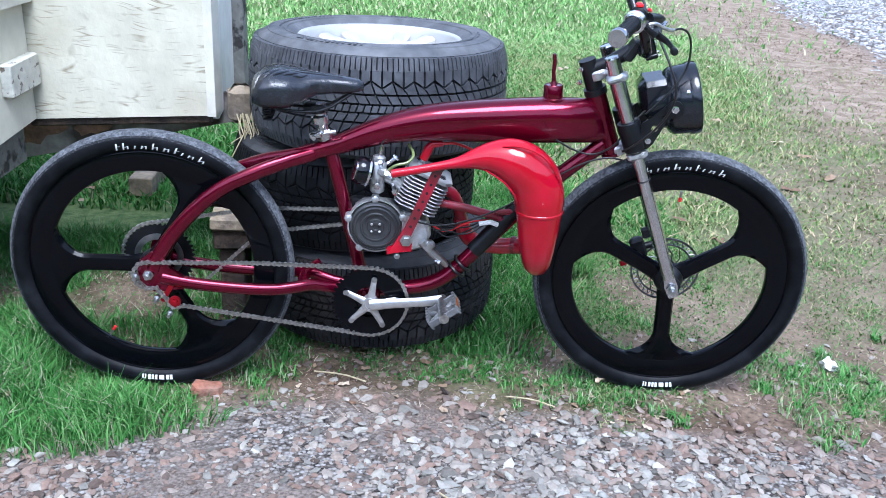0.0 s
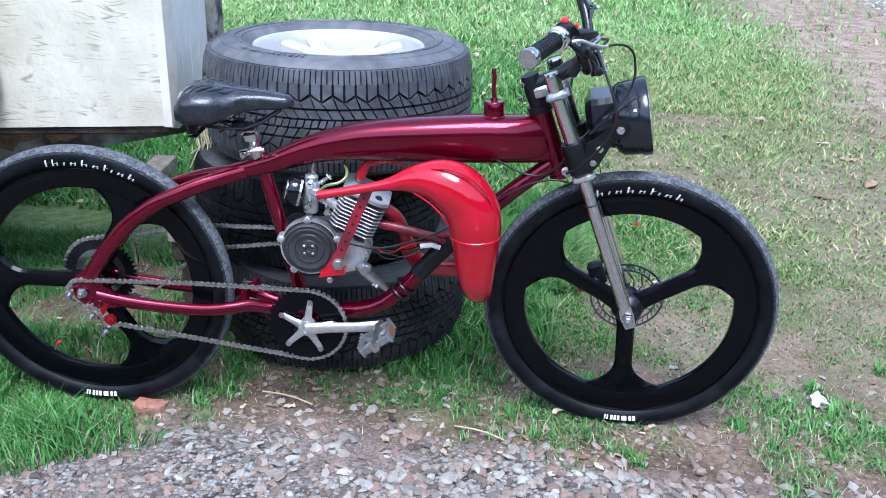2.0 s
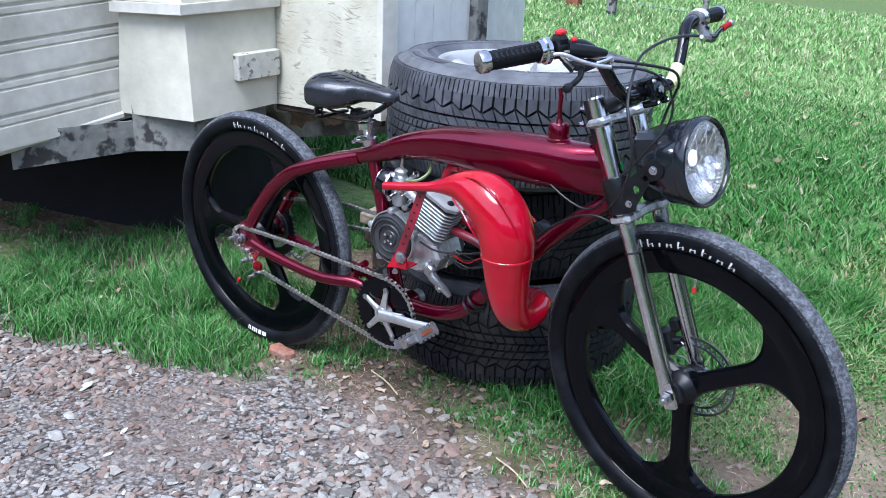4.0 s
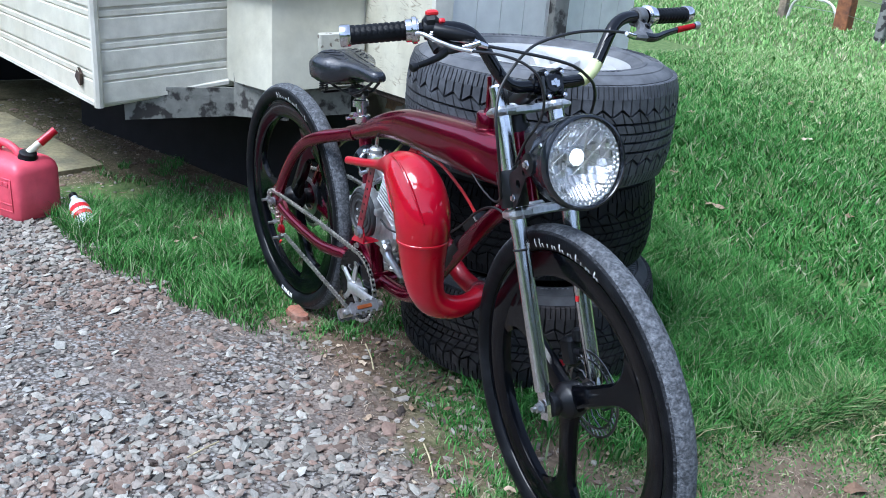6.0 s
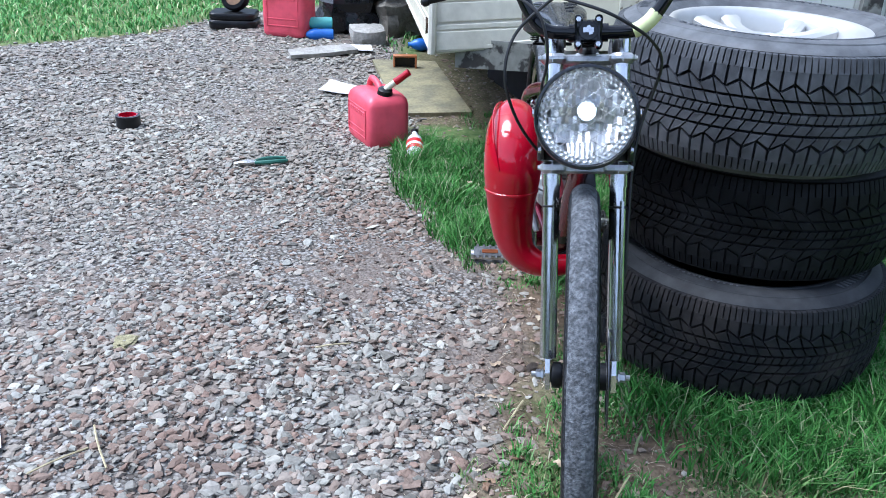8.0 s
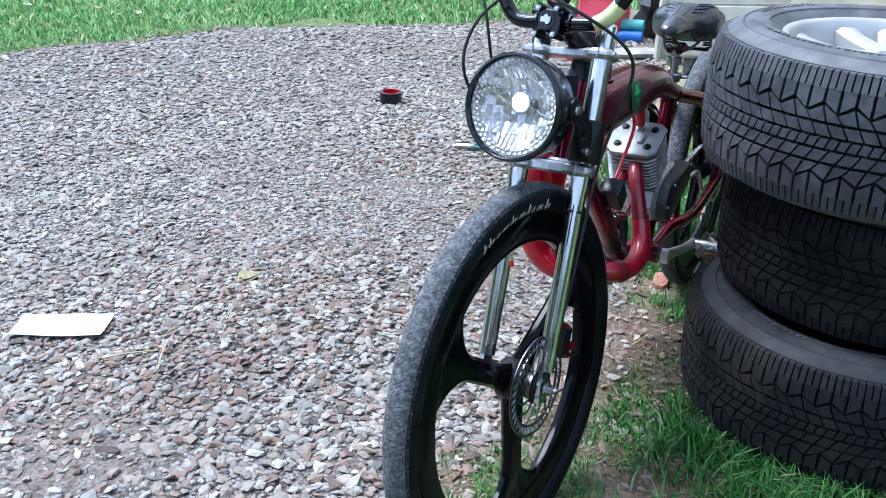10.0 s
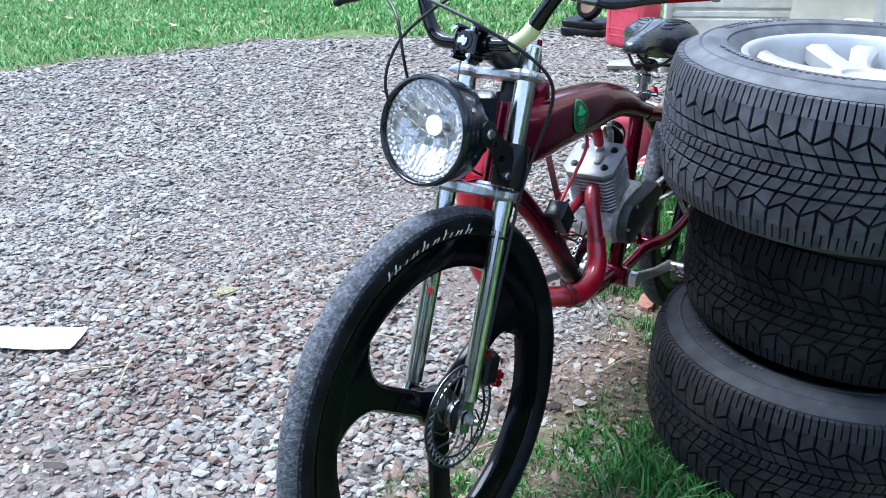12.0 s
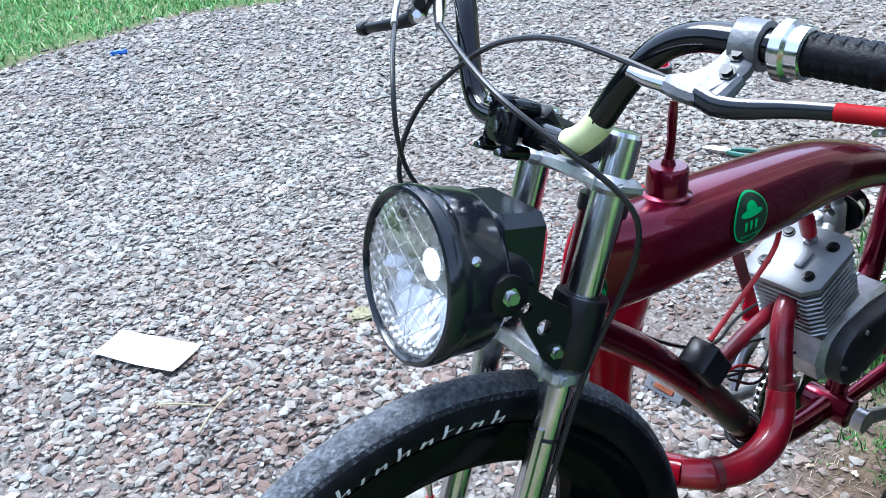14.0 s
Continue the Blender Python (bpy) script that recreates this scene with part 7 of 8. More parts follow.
LEG = Vector((-0.3655, 0, 0.9308))                    # along the fork legs
LOW = Vector((1.257, 0, 0.335))
fork = new("fork")
fork.empty_display_size = 0.05
fork.parent = bike
for s in (-1, 1):
    y = s * 0.057
    g = Geo()
    off = Vector((0, y, 0))
    g.tube([LOW + LEG * 0.03 + off, LOW + LEG * 0.33 + off], 0.0145, 20)
    g.tube([LOW + LEG * 0.33 + off, LOW + LEG * 0.37 + off], 0.0160, 20)
    g.tube([LOW + LEG * 0.37 + off, LOW + LEG * 0.592 + off], 0.0165, 20)
    g.lathe([(0.0165, 0), (0.0150, 0.004), (0.006, 0.005)], 20, axis(LOW + LEG * 0.592 + off, LEG))
    for q in (0.006, -0.006):
        g.tube([LOW + LEG * 0.05 + off + Vector((0.010 + q * 0.3, q, 0)), LOW + LEG * 0.31 + off + Vector((0.010 + q * 0.3, q, 0))], 0.0050, 6)
    steered("fork_leg", g, CHROME, fork, "ribbed chrome fork leg")
    g = Geo()
    pl = [(-0.012, -0.030), (0.012, -0.030), (0.016, 0.0), (0.012, 0.045), (-0.010, 0.045), (-0.016, 0.0)]
    m = Matrix.Translation(LOW + off) @ pose(0, 0, 0, 0, -21.4, 0)
    g.rings([[m @ Vector((x, -0.004, z + 0.005)) for x, z in pl], [m @ Vector((x, 0.004, z + 0.005)) for x, z in pl]])
    steered("fork_end", g, CHROME, fork, smooth=0)
for d, thick, reach in ((0.362, 0.021, 0.076), (0.548, 0.017, 0.079)):
    g = Geo()
    c = LOW + LEG * d
    m = Matrix.Translation(c) @ pose(0, 0, 0, 0, -21.4, 0)
    g.box((0.030, 2 * reach - 0.044, thick * 0.86), m @ Matrix.Translation((-0.004, 0, 0)), 0.003)
    for s in (-1, 1):
        g.box((0.046, 0.044, thick), m @ Matrix.Translation((0.0, s * (reach - 0.022), 0)), 0.006)
        bolt(g, m @ Vector((0.012, s * reach, 0)), (0, s, 0), 0.004, 0.005)
        g.box((0.005, 0.0015, thick * 0.9), m @ Matrix.Translation((0.0225, s * (reach - 0.020), 0)), 0.0)
    back = c + Vector((-0.036, 0, -0.008))
    g.lathe([(0.022, -0.012), (0.024, -0.010), (0.024, 0.006), (0.020, 0.010)], 22, axis(back, STEER_AXIS))
    steered("fork_crown", g, CASTALLOY, fork, "dull polished alloy fork crown")
g = Geo()
for s in (-1, 1):
    c = LOW + LEG * 0.335 + Vector((0, s * 0.057, 0))
    g.lathe([(0.0150, -0.002), (0.0168, 0), (0.0150, 0.002)], 18, axis(c - LEG * 0.04, LEG))
steered("fork_band", g, BLACKSATIN, fork)
# stem and clamp
g = Geo()
g.tube([PIVOT + STEER_AXIS * 0.150, PIVOT + STEER_AXIS * 0.165], 0.026, 20)
g.tube([PIVOT + STEER_AXIS * 0.165, PIVOT + STEER_AXIS * 0.232], 0.0195, 20)
g.tube([PIVOT + STEER_AXIS * 0.205, (1.05, 0, 0.868), (1.088, 0, 0.893)], [0.0185, 0.015, 0.017], 14)
g.box((0.022, 0.046, 0.050), pose(1.090, 0, 0.895, 0, 30, 0), 0.005)
steered("stem", g, BLACKSATIN, None, "black clamped handlebar stem")
g = Geo()
fm = pose(1.131, 0, 0.907, 0, -22, 0)
for y in (-0.0165, 0.0165):
    g.box((0.012, 0.010, 0.046), fm @ Matrix.Translation((0, y, 0)), 0.004)
    for z in (-0.020, 0.020):
        g.lathe([(0.0065, -0.020), (0.0068, 0.004), (0.0055, 0.007)], 12, fm @ Matrix.Translation((0, y, z)) @ axis((0, 0, 0), (1, 0, 0)))
g.box((0.010, 0.040, 0.012), fm @ Matrix.Translation((0.001, 0, 0.012)), 0.003)
g.box((0.010, 0.040, 0.012), fm @ Matrix.Translation((0.001, 0, -0.012)), 0.003)
g.lathe([(0.0165, -0.006), (0.0170, 0.004), (0.0150, 0.0075), (0.0060, 0.0085)], 24, fm @ axis((0, 0, 0), (1, 0, 0)))
steered("stem_faceplate", g, BLACKGLOSS)
g = Geo()
for y in (-0.016, 0.016):
    for z in (0.890, 0.927):
        bolt(g, (1.1500 - (z - 0.886) * 0.405, y, z), (0.927, 0, 0.375), 0.0029, 0.004)
for z in (0.80, 0.83):
    bolt(g, (PIVOT + STEER_AXIS * 0.20) + Vector((-0.022, -0.012, z - 0.82)), (-0.6, -0.8, 0), 0.004, 0.008)
g.box((0.002, 0.017, 0.008), pose(1.1405, 0, 0.911, 0, -22, 0), 0.0)
g.box((0.002, 0.006, 0.015), pose(1.1409, 0.002, 0.911, 20, -22, 0), 0.0)
steered("stem_bolts", g, CHROME)
handlebar = new("handlebar")
handlebar.empty_display_size = 0.05
handlebar.parent = bike
g = Geo()
left = [(1.112, 0.040, 0.901), (1.113, 0.078, 0.903), (1.110, 0.104, 0.924), (1.100, 0.130, 0.965), (1.088, 0.152, 0.990), (1.079, 0.180, 1.001), (1.072, 0.212, 1.000), (1.062, 0.253, 0.996), (1.042, 0.360, 0.990)]
right = [(1.112, -0.040, 0.901), (1.111, -0.070, 0.903), (1.104, -0.092, 0.924), (1.089, -0.114, 0.968), (1.077, -0.132, 0.993), (1.069, -0.158, 1.004), (1.060, -0.200, 1.004), (1.050, -0.234, 1.001), (1.010, -0.337, 0.993)]
path = right[::-1] + left
g.tube(path, 0.0112, 16, smooth=2)
g.tube([(1.112, -0.032, 0.901), (1.112, 0.032, 0.901)], 0.0150, 16)
steered("bar", g, BLACKGLOSS, handlebar, "gloss black riser bar")
g = Geo()
g.tube([(1.113, 0.072, 0.903), (1.1125, 0.084, 0.908), (1.110, 0.098, 0.919), (1.107, 0.108, 0.931)], 0.0124, 14, smooth=1)
steered("bar_tape", g, TAPE, handlebar, "strip of pale yellow tape")
for s in (-1, 1):
    gm = (Vector((1.062, 0.253, 0.996)), Vector((1.042, 0.358, 0.990))) if s > 0 else (Vector((1.050, -0.234, 1.001)), Vector((1.011, -0.334, 0.993)))
    d = (gm[1] - gm[0]).normalized()
    grip = new("grip")
    grip.empty_display_size = 0.05
    grip.parent = handlebar
    g = Geo()
    gl = (gm[1] - gm[0]).length
    k2 = 0.88 if s > 0 else 0.96                        # the throttle grip is the thicker one
    gx = axis(gm[0], d)
    rows = [(0.0, 0, 0.0145), (0.002, 0, 0.0157)]
    for k in range(10):                                     # rows of blocks moulded into the sleeve
        z = gl * (0.10 + 0.088 * k)
        rows += [(z - 0.0036, 0, 0.0157), (z - 0.0030, 1, 0.0157), (z + 0.0030, 1, 0.0157), (z + 0.0036, 0, 0.0157)]
    rows += [(gl - 0.002, 0, 0.0157), (gl, 0, 0.0145)]
    rings = []
    for z, up, r in rows:
        ring = []
        for j in range(48):
            lift = 0.0010 if up and j % 6 in (1, 2, 3, 4) and j // 6 % 4 != 3 else 0.0
            ang = 2 * math.pi * j / 48
            ring.append(gx @ Vector(((r + lift) * k2 * math.cos(ang), (r + lift) * k2 * math.sin(ang), z)))
        rings.append(ring)
    g.rings(rings)
    steered("grip_rubber", g, RUBBER, grip, "black rubber with raised blocks")
    g = Geo()
    g.lathe([(r * k2, z) for r, z in ((0.0175, -0.008), (0.0192, -0.006), (0.0192, 0.008), (0.0178, 0.010), (0.006, 0.0105))], 28, axis(gm[1], d))
    g.lathe([(r * k2, z) for r, z in ((0.0185, -0.012), (0.0238, -0.010), (0.0238, -0.003), (0.0185, 0.0))], 28, axis(gm[0], d), closed=True)
    g.lathe([(r * k2, z) for r, z in ((0.0175, -0.014), (0.0200, -0.013), (0.0200, 0.008), (0.0175, 0.009))], 24, axis(gm[0], d), closed=True)
    steered("grip_collar", g, CHROME, grip, "bright metal collar and end plug")
    # brake lever
    lever = new("brake_lever")
    lever.empty_display_size = 0.05
    lever.parent = handlebar
    pc = gm[0] - d * 0.032
    fwd = Vector((0.66, 0, -0.50))
    nrm = d.cross(fwd).normalized() * (0.007 * s)
    g = Geo()
    g.lathe([(0.013, -0.011), (0.0175, -0.010), (0.0175, 0.010), (0.013, 0.011)], 18, axis(pc, d), closed=True)
    plate = [(-0.011, 0.006), (0.010, 0.006), (0.012, 0.028), (0.008, 0.048), (0.0, 0.061), (-0.012, 0.067), (-0.026, 0.065), (-0.044, 0.060), (-0.044, 0.050), (-0.028, 0.044), (-0.018, 0.034), (-0.012, 0.022)]
    cu, cv = sum(u for u, _ in plate) / 12, sum(v for _, v in plate) / 12
    rings = []
    for inset, h in ((0.78, -0.9), (1.0, -0.45), (1.0, 0.45), (0.74, 0.95)):
        rings.append([pc + d * (cu + (u - cu) * inset) + fwd * (cv + (v - cv) * inset) + nrm * h for u, v in plate])
    g.rings(rings if s > 0 else rings[::-1])
    g.tube([pc + fwd * 0.034 + d * 0.008, pc + fwd * 0.058 + d * 0.004], [0.0055, 0.0078], 10)
    steered("lever_perch", g, DULLCAST if s > 0 else BLACKSATIN, lever, "cast lever perch", 30)
    g = Geo()
    tip = pc - d * 0.040 + fwd * 0.055
    g.tube([tip, tip - d * 0.014 + Vector((0.004, 0, 0.003)), tip - d * 0.026 + Vector((0.006, 0, 0.007))], [0.0062, 0.0055, 0.004], 10)
    steered("cable_adjuster", g, CHROME, lever)
    g = Geo()
    for u, v in ((0.0, 0.018), (0.002, 0.036)):
        bolt(g, pc + d * u + fwd * v + nrm * 0.9 * (1 if nrm.z > 0 else -1), nrm * (1 if nrm.z > 0 else -1), 0.0042, 0.004)
    steered("perch_bolts", g, STEEL if s < 0 else BLACKSATIN, lever)
    g = Geo()
    l0 = pc + fwd * 0.058 - d * 0.012
    if s > 0:
        l1, l2, l3 = pc + fwd * 0.066 + d * 0.012, Vector((1.090, 0.280, 0.970)), Vector((1.072, 0.362, 0.974))
    else:
        l1, l2, l3 = Vector((1.108, -0.200, 0.971)), Vector((1.124, -0.224, 0.966)), Vector((1.130, -0.265, 0.958))
    g.tube([l0, l1, l2, l3], [0.0085, 0.0080, 0.0058, 0.0054], 12, smooth=2, flat=0.7)
    steered("lever_blade", g, LAMPBLACK if s > 0 else BLACKSATIN, lever, "dark lever blade")
    g = Geo()
    g.lathe([(0.002, -0.008), (0.0070, -0.005), (0.0080, 0.0), (0.0070, 0.005), (0.002, 0.008)], 14, axis(l3, l3 - l2))
    steered("lever_ball", g, STEEL if s > 0 else BLACKSATIN, lever)
    if s > 0:
        g = Geo()
        g.tube([l2 + (l3 - l2) * 0.28, l2 + (l3 - l2) * 0.86], [0.0062, 0.0058], 10)
        steered("lever_sleeve", g, SLEEVERED, lever, "red lever sleeve")
    else:
        g = Geo()
        g.box((0.030, 0.034, 0.030), axis(pc - d * 0.002 + Vector((0, 0, 0.006)), d), 0.008)
        g.tube([pc + Vector((0.02, 0.0, 0.0)), pc + Vector((0.045, 0.03, -0.004)), pc + Vector((0.058, 0.055, -0.008))], [0.013, 0.011, 0.006], 10)
        steered("switch_housing", g, BLACKSATIN, handlebar, "black throttle switch housing")
        g = Geo()
        g.box((0.014, 0.020, 0.010), axis(pc + Vector((0, 0.004, 0.026)), (0, 0, 1)), 0.003)
        g.box((0.010, 0.008, 0.008), axis(pc + Vector((0.022, 0.012, 0.016)), (1, 0, 1)), 0.002)
        steered("kill_switch", g, WIRERED, handlebar, "red kill switch")
# cables
g = Geo()
g.tube([(1.106, 0.193, 0.973), (1.111, 0.164, 0.980), (1.114, 0.131, 0.986), (1.110, 0.060, 0.990), (1.108, -0.012, 0.978), (1.118, -0.053, 0.963), (1.143, -0.110, 0.919), (1.157, -0.126, 0.891), (1.170, -0.133, 0.862), (1.178, -0.132, 0.825), (1.160, -0.115, 0.765), (1.120, -0.090, 0.710), (1.090, -0.070, 0.680)], 0.0027, 8, smooth=3)
steered("brake_cable", g, CABLE, None, "black brake cable")
g = Geo()
g.tube([(1.113, -0.127, 0.979), (1.134, -0.059, 0.965), (1.147, 0.000, 0.950), (1.148, 0.038, 0.936), (1.127, 0.087, 0.903), (1.112, 0.104, 0.885), (1.097, 0.119, 0.864), (1.083, 0.124, 0.836), (1.078, 0.112, 0.795), (1.088, 0.092, 0.740), (1.115, 0.080, 0.680), (1.150, 0.076, 0.590), (1.190, 0.072, 0.490), (1.198, 0.060, 0.430)], 0.0028, 8, smooth=3)
steered("brake_cable", g, CABLE, None, "black front brake cable")
g = Geo()
g.tube([(1.090, -0.162, 0.990), (1.103, -0.142, 0.984), (1.116, -0.122, 0.977)], [0.0068, 0.0062, 0.0042], 10)
steered("cable_adjuster", g, CHROME, None, "bright cable adjuster")
g = Geo()
g.tube([(1.078, -0.236, 1.000), (1.093, -0.232, 1.003), (1.111, -0.212, 0.991), (1.131, -0.185, 0.981), (1.142, -0.166, 0.978)], 0.0036, 10, smooth=2)
steered("throttle_pipe", g, CASTALLOY, None, "bent metal throttle pipe")
g = Geo()
g.tube([(1.140, -0.168, 0.978), (1.161, -0.132, 0.975), (1.180, -0.102, 0.966), (1.191, -0.084, 0.954), (1.199, -0.072, 0.941), (1.204, -0.066, 0.919), (1.206, -0.062, 0.894), (1.199, -0.064, 0.862), (1.170, -0.076, 0.820), (1.130, -0.066, 0.770)], 0.0024, 8, smooth=3)
steered("throttle_cable", g, CABLE)
g = Geo()
g.tube([(1.13, -0.055, 0.775), (1.09, -0.066, 0.73), (1.075, -0.06, 0.69), (1.03, -0.045, 0.655), (0.98, -0.048, 0.668), (0.94, -0.05, 0.69)], 0.0022, 8, smooth=3)
steered("lamp_wire", g, CABLE)
# front brake caliper, behind the left leg
g = Geo()
g.box((0.036, 0.030, 0.058), pose(1.182, 0.048, 0.388, 0, -22, 0), 0.007)
g.box((0.022, 0.018, 0.030), pose(1.196, 0.050, 0.430, 0, -22, 0), 0.005)
g.tube([(1.215, 0.050, 0.400), (1.190, 0.048, 0.392)], 0.009, 10)
steered("brake_caliper", g, BLACKSATIN, None, "black disc brake caliper")
g = Geo()
bolt(g, (1.199, 0.060, 0.425), (0, 1, 0), 0.006, 0.008)
bolt(g, (1.166, 0.060, 0.372), (0, 1, 0), 0.006, 0.008)
g.box((0.022, 0.012, 0.014), pose(1.152, 0.044, 0.345, 0, -30, 0), 0.003)
steered("caliper_bolts", g, ANODRED, None, "red caliper bolts")
# headlamp
headlamp = new("headlamp")
headlamp.empty_display_size = 0.05
headlamp.parent = bike
LN = Vector((0.976, 0, 0.217)).normalized()
LC = Vector((1.247, 0, 0.797))
lx = Vector((0, 1, 0))
ly = LN.cross(lx)
lm = Matrix.Translation(LC) @ Matrix(((lx.x, ly.x, LN.x, 0), (lx.y, ly.y, LN.y, 0), (lx.z, ly.z, LN.z, 0), (0, 0, 0, 1)))
g = Geo()
g.lathe([(0.030, -0.112), (0.050, -0.106), (0.056, -0.090), (0.060, -0.072), (0.072, -0.064), (0.0765, -0.056), (0.0790, -0.022), (0.0795, -0.016), (0.0750, -0.015), (0.072, -0.050), (0.050, -0.070)], 56, lm, closed=True)
g.box((0.100, 0.086, 0.072), lm @ Matrix.Translation((0, 0.020, -0.090)), 0.014)
steered("lamp_shell", g, LAMPBLACK, headlamp, "gloss black lamp shell")
g = Geo()
g.lathe([(0.0800, -0.020), (0.0820, -0.014), (0.0822, -0.002), (0.0805, 0.002), (0.0770, 0.003), (0.0750, 0.001), (0.0745, -0.003), (0.0755, -0.012)], 64, lm, closed=True)
steered("lamp_rim", g, LAMPBLACK, headlamp, "black lamp rim")
# reflector: a dish of roof-shaped facets in rows, tall flutes above and below
g = Geo()
rr = random.Random(5)
DISH = 0.0625


def dish(u, w, lift=0.0):
    r = math.hypot(u, w)
    if r > DISH:
        u, w = u * DISH / r, w * DISH / r
        r = DISH
    return (u, w, -0.046 + 0.036 * (r / DISH) ** 2 + lift)


rows = [-0.063, -0.041, -0.024, -0.012, 0.0, 0.014, 0.026, 0.042, 0.063]
for w0, w1 in zip(rows, rows[1:]):
    tall = abs(w0 + w1) > 0.08
    step = 0.0078 if tall else 0.0126
    k = -int(DISH / step) - 1
    shift = 0.0 if tall else rr.uniform(0, step)
    while k * step + shift < DISH:
        u0, u1 = k * step + shift, (k + 1) * step + shift
        k += 1
        um, wm = (u0 + u1) / 2, (w0 + w1) / 2
        if math.hypot(um, wm) > DISH or math.hypot(um, wm - 0.008) < 0.015:
            continue
        lift = 0.0022 if tall else rr.uniform(0.0010, 0.0034)
        tip = rr.uniform(-0.0022, 0.0022)
        vs = [dish(u0, w0, -tip), dish(um, w0, lift - tip), dish(u1, w0, -tip), dish(u1, w1, tip), dish(um, w1, lift + tip), dish(u0, w1, tip)]
        g.add(vs, [(0, 1, 4, 5), (1, 2, 3, 4)], 0, lm)
n = 46
for row, (ra, rb, za, zb) in enumerate(((0.0622, 0.0672, -0.0095, -0.0075), (0.0680, 0.0732, -0.0075, -0.0055))):
    for k in range(n):                                  # two rings of small domed facets
        mid = 2 * math.pi * (k + 0.5 * row) / n
        w = math.pi / n * 0.86
        ring = [(rb, mid - w * 0.6, zb), (rb, mid + w * 0.6, zb), ((ra + rb) / 2, mid + w, (za + zb) / 2), (ra, mid + w * 0.6, za), (ra, mid - w * 0.6, za), ((ra + rb) / 2, mid - w, (za + zb) / 2)]
        vs = [(r * math.cos(a), r * math.sin(a), z) for r, a, z in ring]
        rc = (ra + rb) / 2
        vs.append((rc * math.cos(mid), rc * math.sin(mid), zb + 0.0013))
        g.add(vs, [(i, (i + 1) % 6, 6) for i in range(6)], 0, lm)
g.lathe([(0.0745, -0.0078), (0.0620, -0.0112), (0.0620, -0.0132), (0.0745, -0.0098)], 56, lm, closed=True)
g.lathe([(0.0745, -0.0145), (0.064, -0.016), (0.040, -0.038), (0.001, -0.054), (0.001, -0.056), (0.040, -0.040), (0.064, -0.018), (0.0745, -0.0165)], 40, lm, closed=True)
steered("lamp_reflector", g, REFLECTOR, headlamp, "faceted chrome reflector", smooth=0)
g = Geo()
g.lathe([(0.0132, -0.040), (0.0132, -0.030), (0.0110, -0.026), (0.006, -0.024), (0.001, -0.0235)], 28, lm @ Matrix.Translation((0, 0.008, 0)))
steered("bulb", g, BULB, headlamp, "lit round bulb")
g = Geo()
g.lathe([(0.0145, -0.052), (0.0160, -0.052), (0.0165, -0.027), (0.0150, -0.027)], 32, lm @ Matrix.Translation((0, 0.008, 0)), closed=True)
steered("bulb_shroud", g, REFLECTOR, headlamp, "bright ring round the bulb")
g = Geo()
g.lathe([(0.0748, -0.001), (0.058, 0.005), (0.030, 0.0085), (0.001, 0.0095), (0.001, 0.0075), (0.030, 0.0065), (0.058, 0.003), (0.0748, -0.003)], 56, lm, closed=True)
ob = steered("lens", g, LENS, headlamp, "clear glass lens")
ob.visible_shadow = False
g = Geo()
for lean, step in ((0.62, 0.0190), (-0.48, 0.0165), (1.38, 0.031)):
    for k in range(-6, 7):
        o = (k + 0.3) * step
        if abs(o) > 0.064:
            continue
        hw = math.sqrt(0.069 ** 2 - o * o)
        pts = []
        for f in (-1, -0.5, 0, 0.5, 1):
            x, y = -o * math.sin(lean) + f * hw * math.cos(lean), o * math.cos(lean) + f * hw * math.sin(lean)
            pts.append((x, y, 0.0050 * (1 - (x * x + y * y) / 0.0745 ** 2)))
        g.tube(pts, 0.00044, 4, at=lm)
steered("lens_flute", g, FLUTE, headlamp, "fine crossing ridges in the glass")
for s in (-1, 1):
    g = Geo()
    outline = [(1.196, 0.770), (1.207, 0.778), (1.209, 0.794), (1.198, 0.807), (1.180, 0.803), (1.160, 0.782), (1.140, 0.762), (1.124, 0.750), (1.122, 0.728), (1.130, 0.694), (1.142, 0.690), (1.154, 0.704), (1.168, 0.736), (1.178, 0.760)]
    drilled_plate(g, outline, ((1.170, 0.766, 0.0058), (1.153, 0.740, 0.0078)), s * 0.070, s * 0.074)
    g.tube([(1.190, s * 0.062, 0.788), (1.190, s * 0.078, 0.788)], 0.011, 14)
    cc = LOW + LEG * 0.408 + Vector((0, s * 0.057, 0))
    g.lathe([(0.0175, -0.034), (0.0250, -0.034), (0.0262, -0.030), (0.0262, 0.030), (0.0250, 0.034), (0.0175, 0.034)], 28, axis(cc, LEG), closed=True)
    g.lathe([(0.019, 0.0), (0.019, 0.006), (0.012, 0.008)], 18, axis((1.190, s * 0.074, 0.788), (0, s, 0)))
    steered("lamp_bracket", g, BLACKSATIN, headlamp, "black drilled lamp bracket", smooth=25)
    g = Geo()
    bolt(g, (1.190, s * 0.080, 0.788), (0, s, 0), 0.006, 0.007)
    bolt(g, (1.142, s * 0.074, 0.710), (0, s, 0), 0.005, 0.006)
    g.lathe([(0.0045, 0), (0.0045, 0.002), (0.002, 0.003)], 12, axis((1.214, s * 0.070, 0.826), (0, s, 0.45)))
    steered("bracket_bolt", g, CHROME, headlamp)


# ---- loose things ----
def thing_mesh(name, geo, mats, label, category, m=None, group="", smooth=40):
    ob = part(name, geo, mats, None, "", smooth)
    if m is not None:
        ob.matrix_world = m
    return tagged(ob, label, category, group)


def on_land(x, y, up=0.0):
    return Vector((x, y, land(x, y) + up))


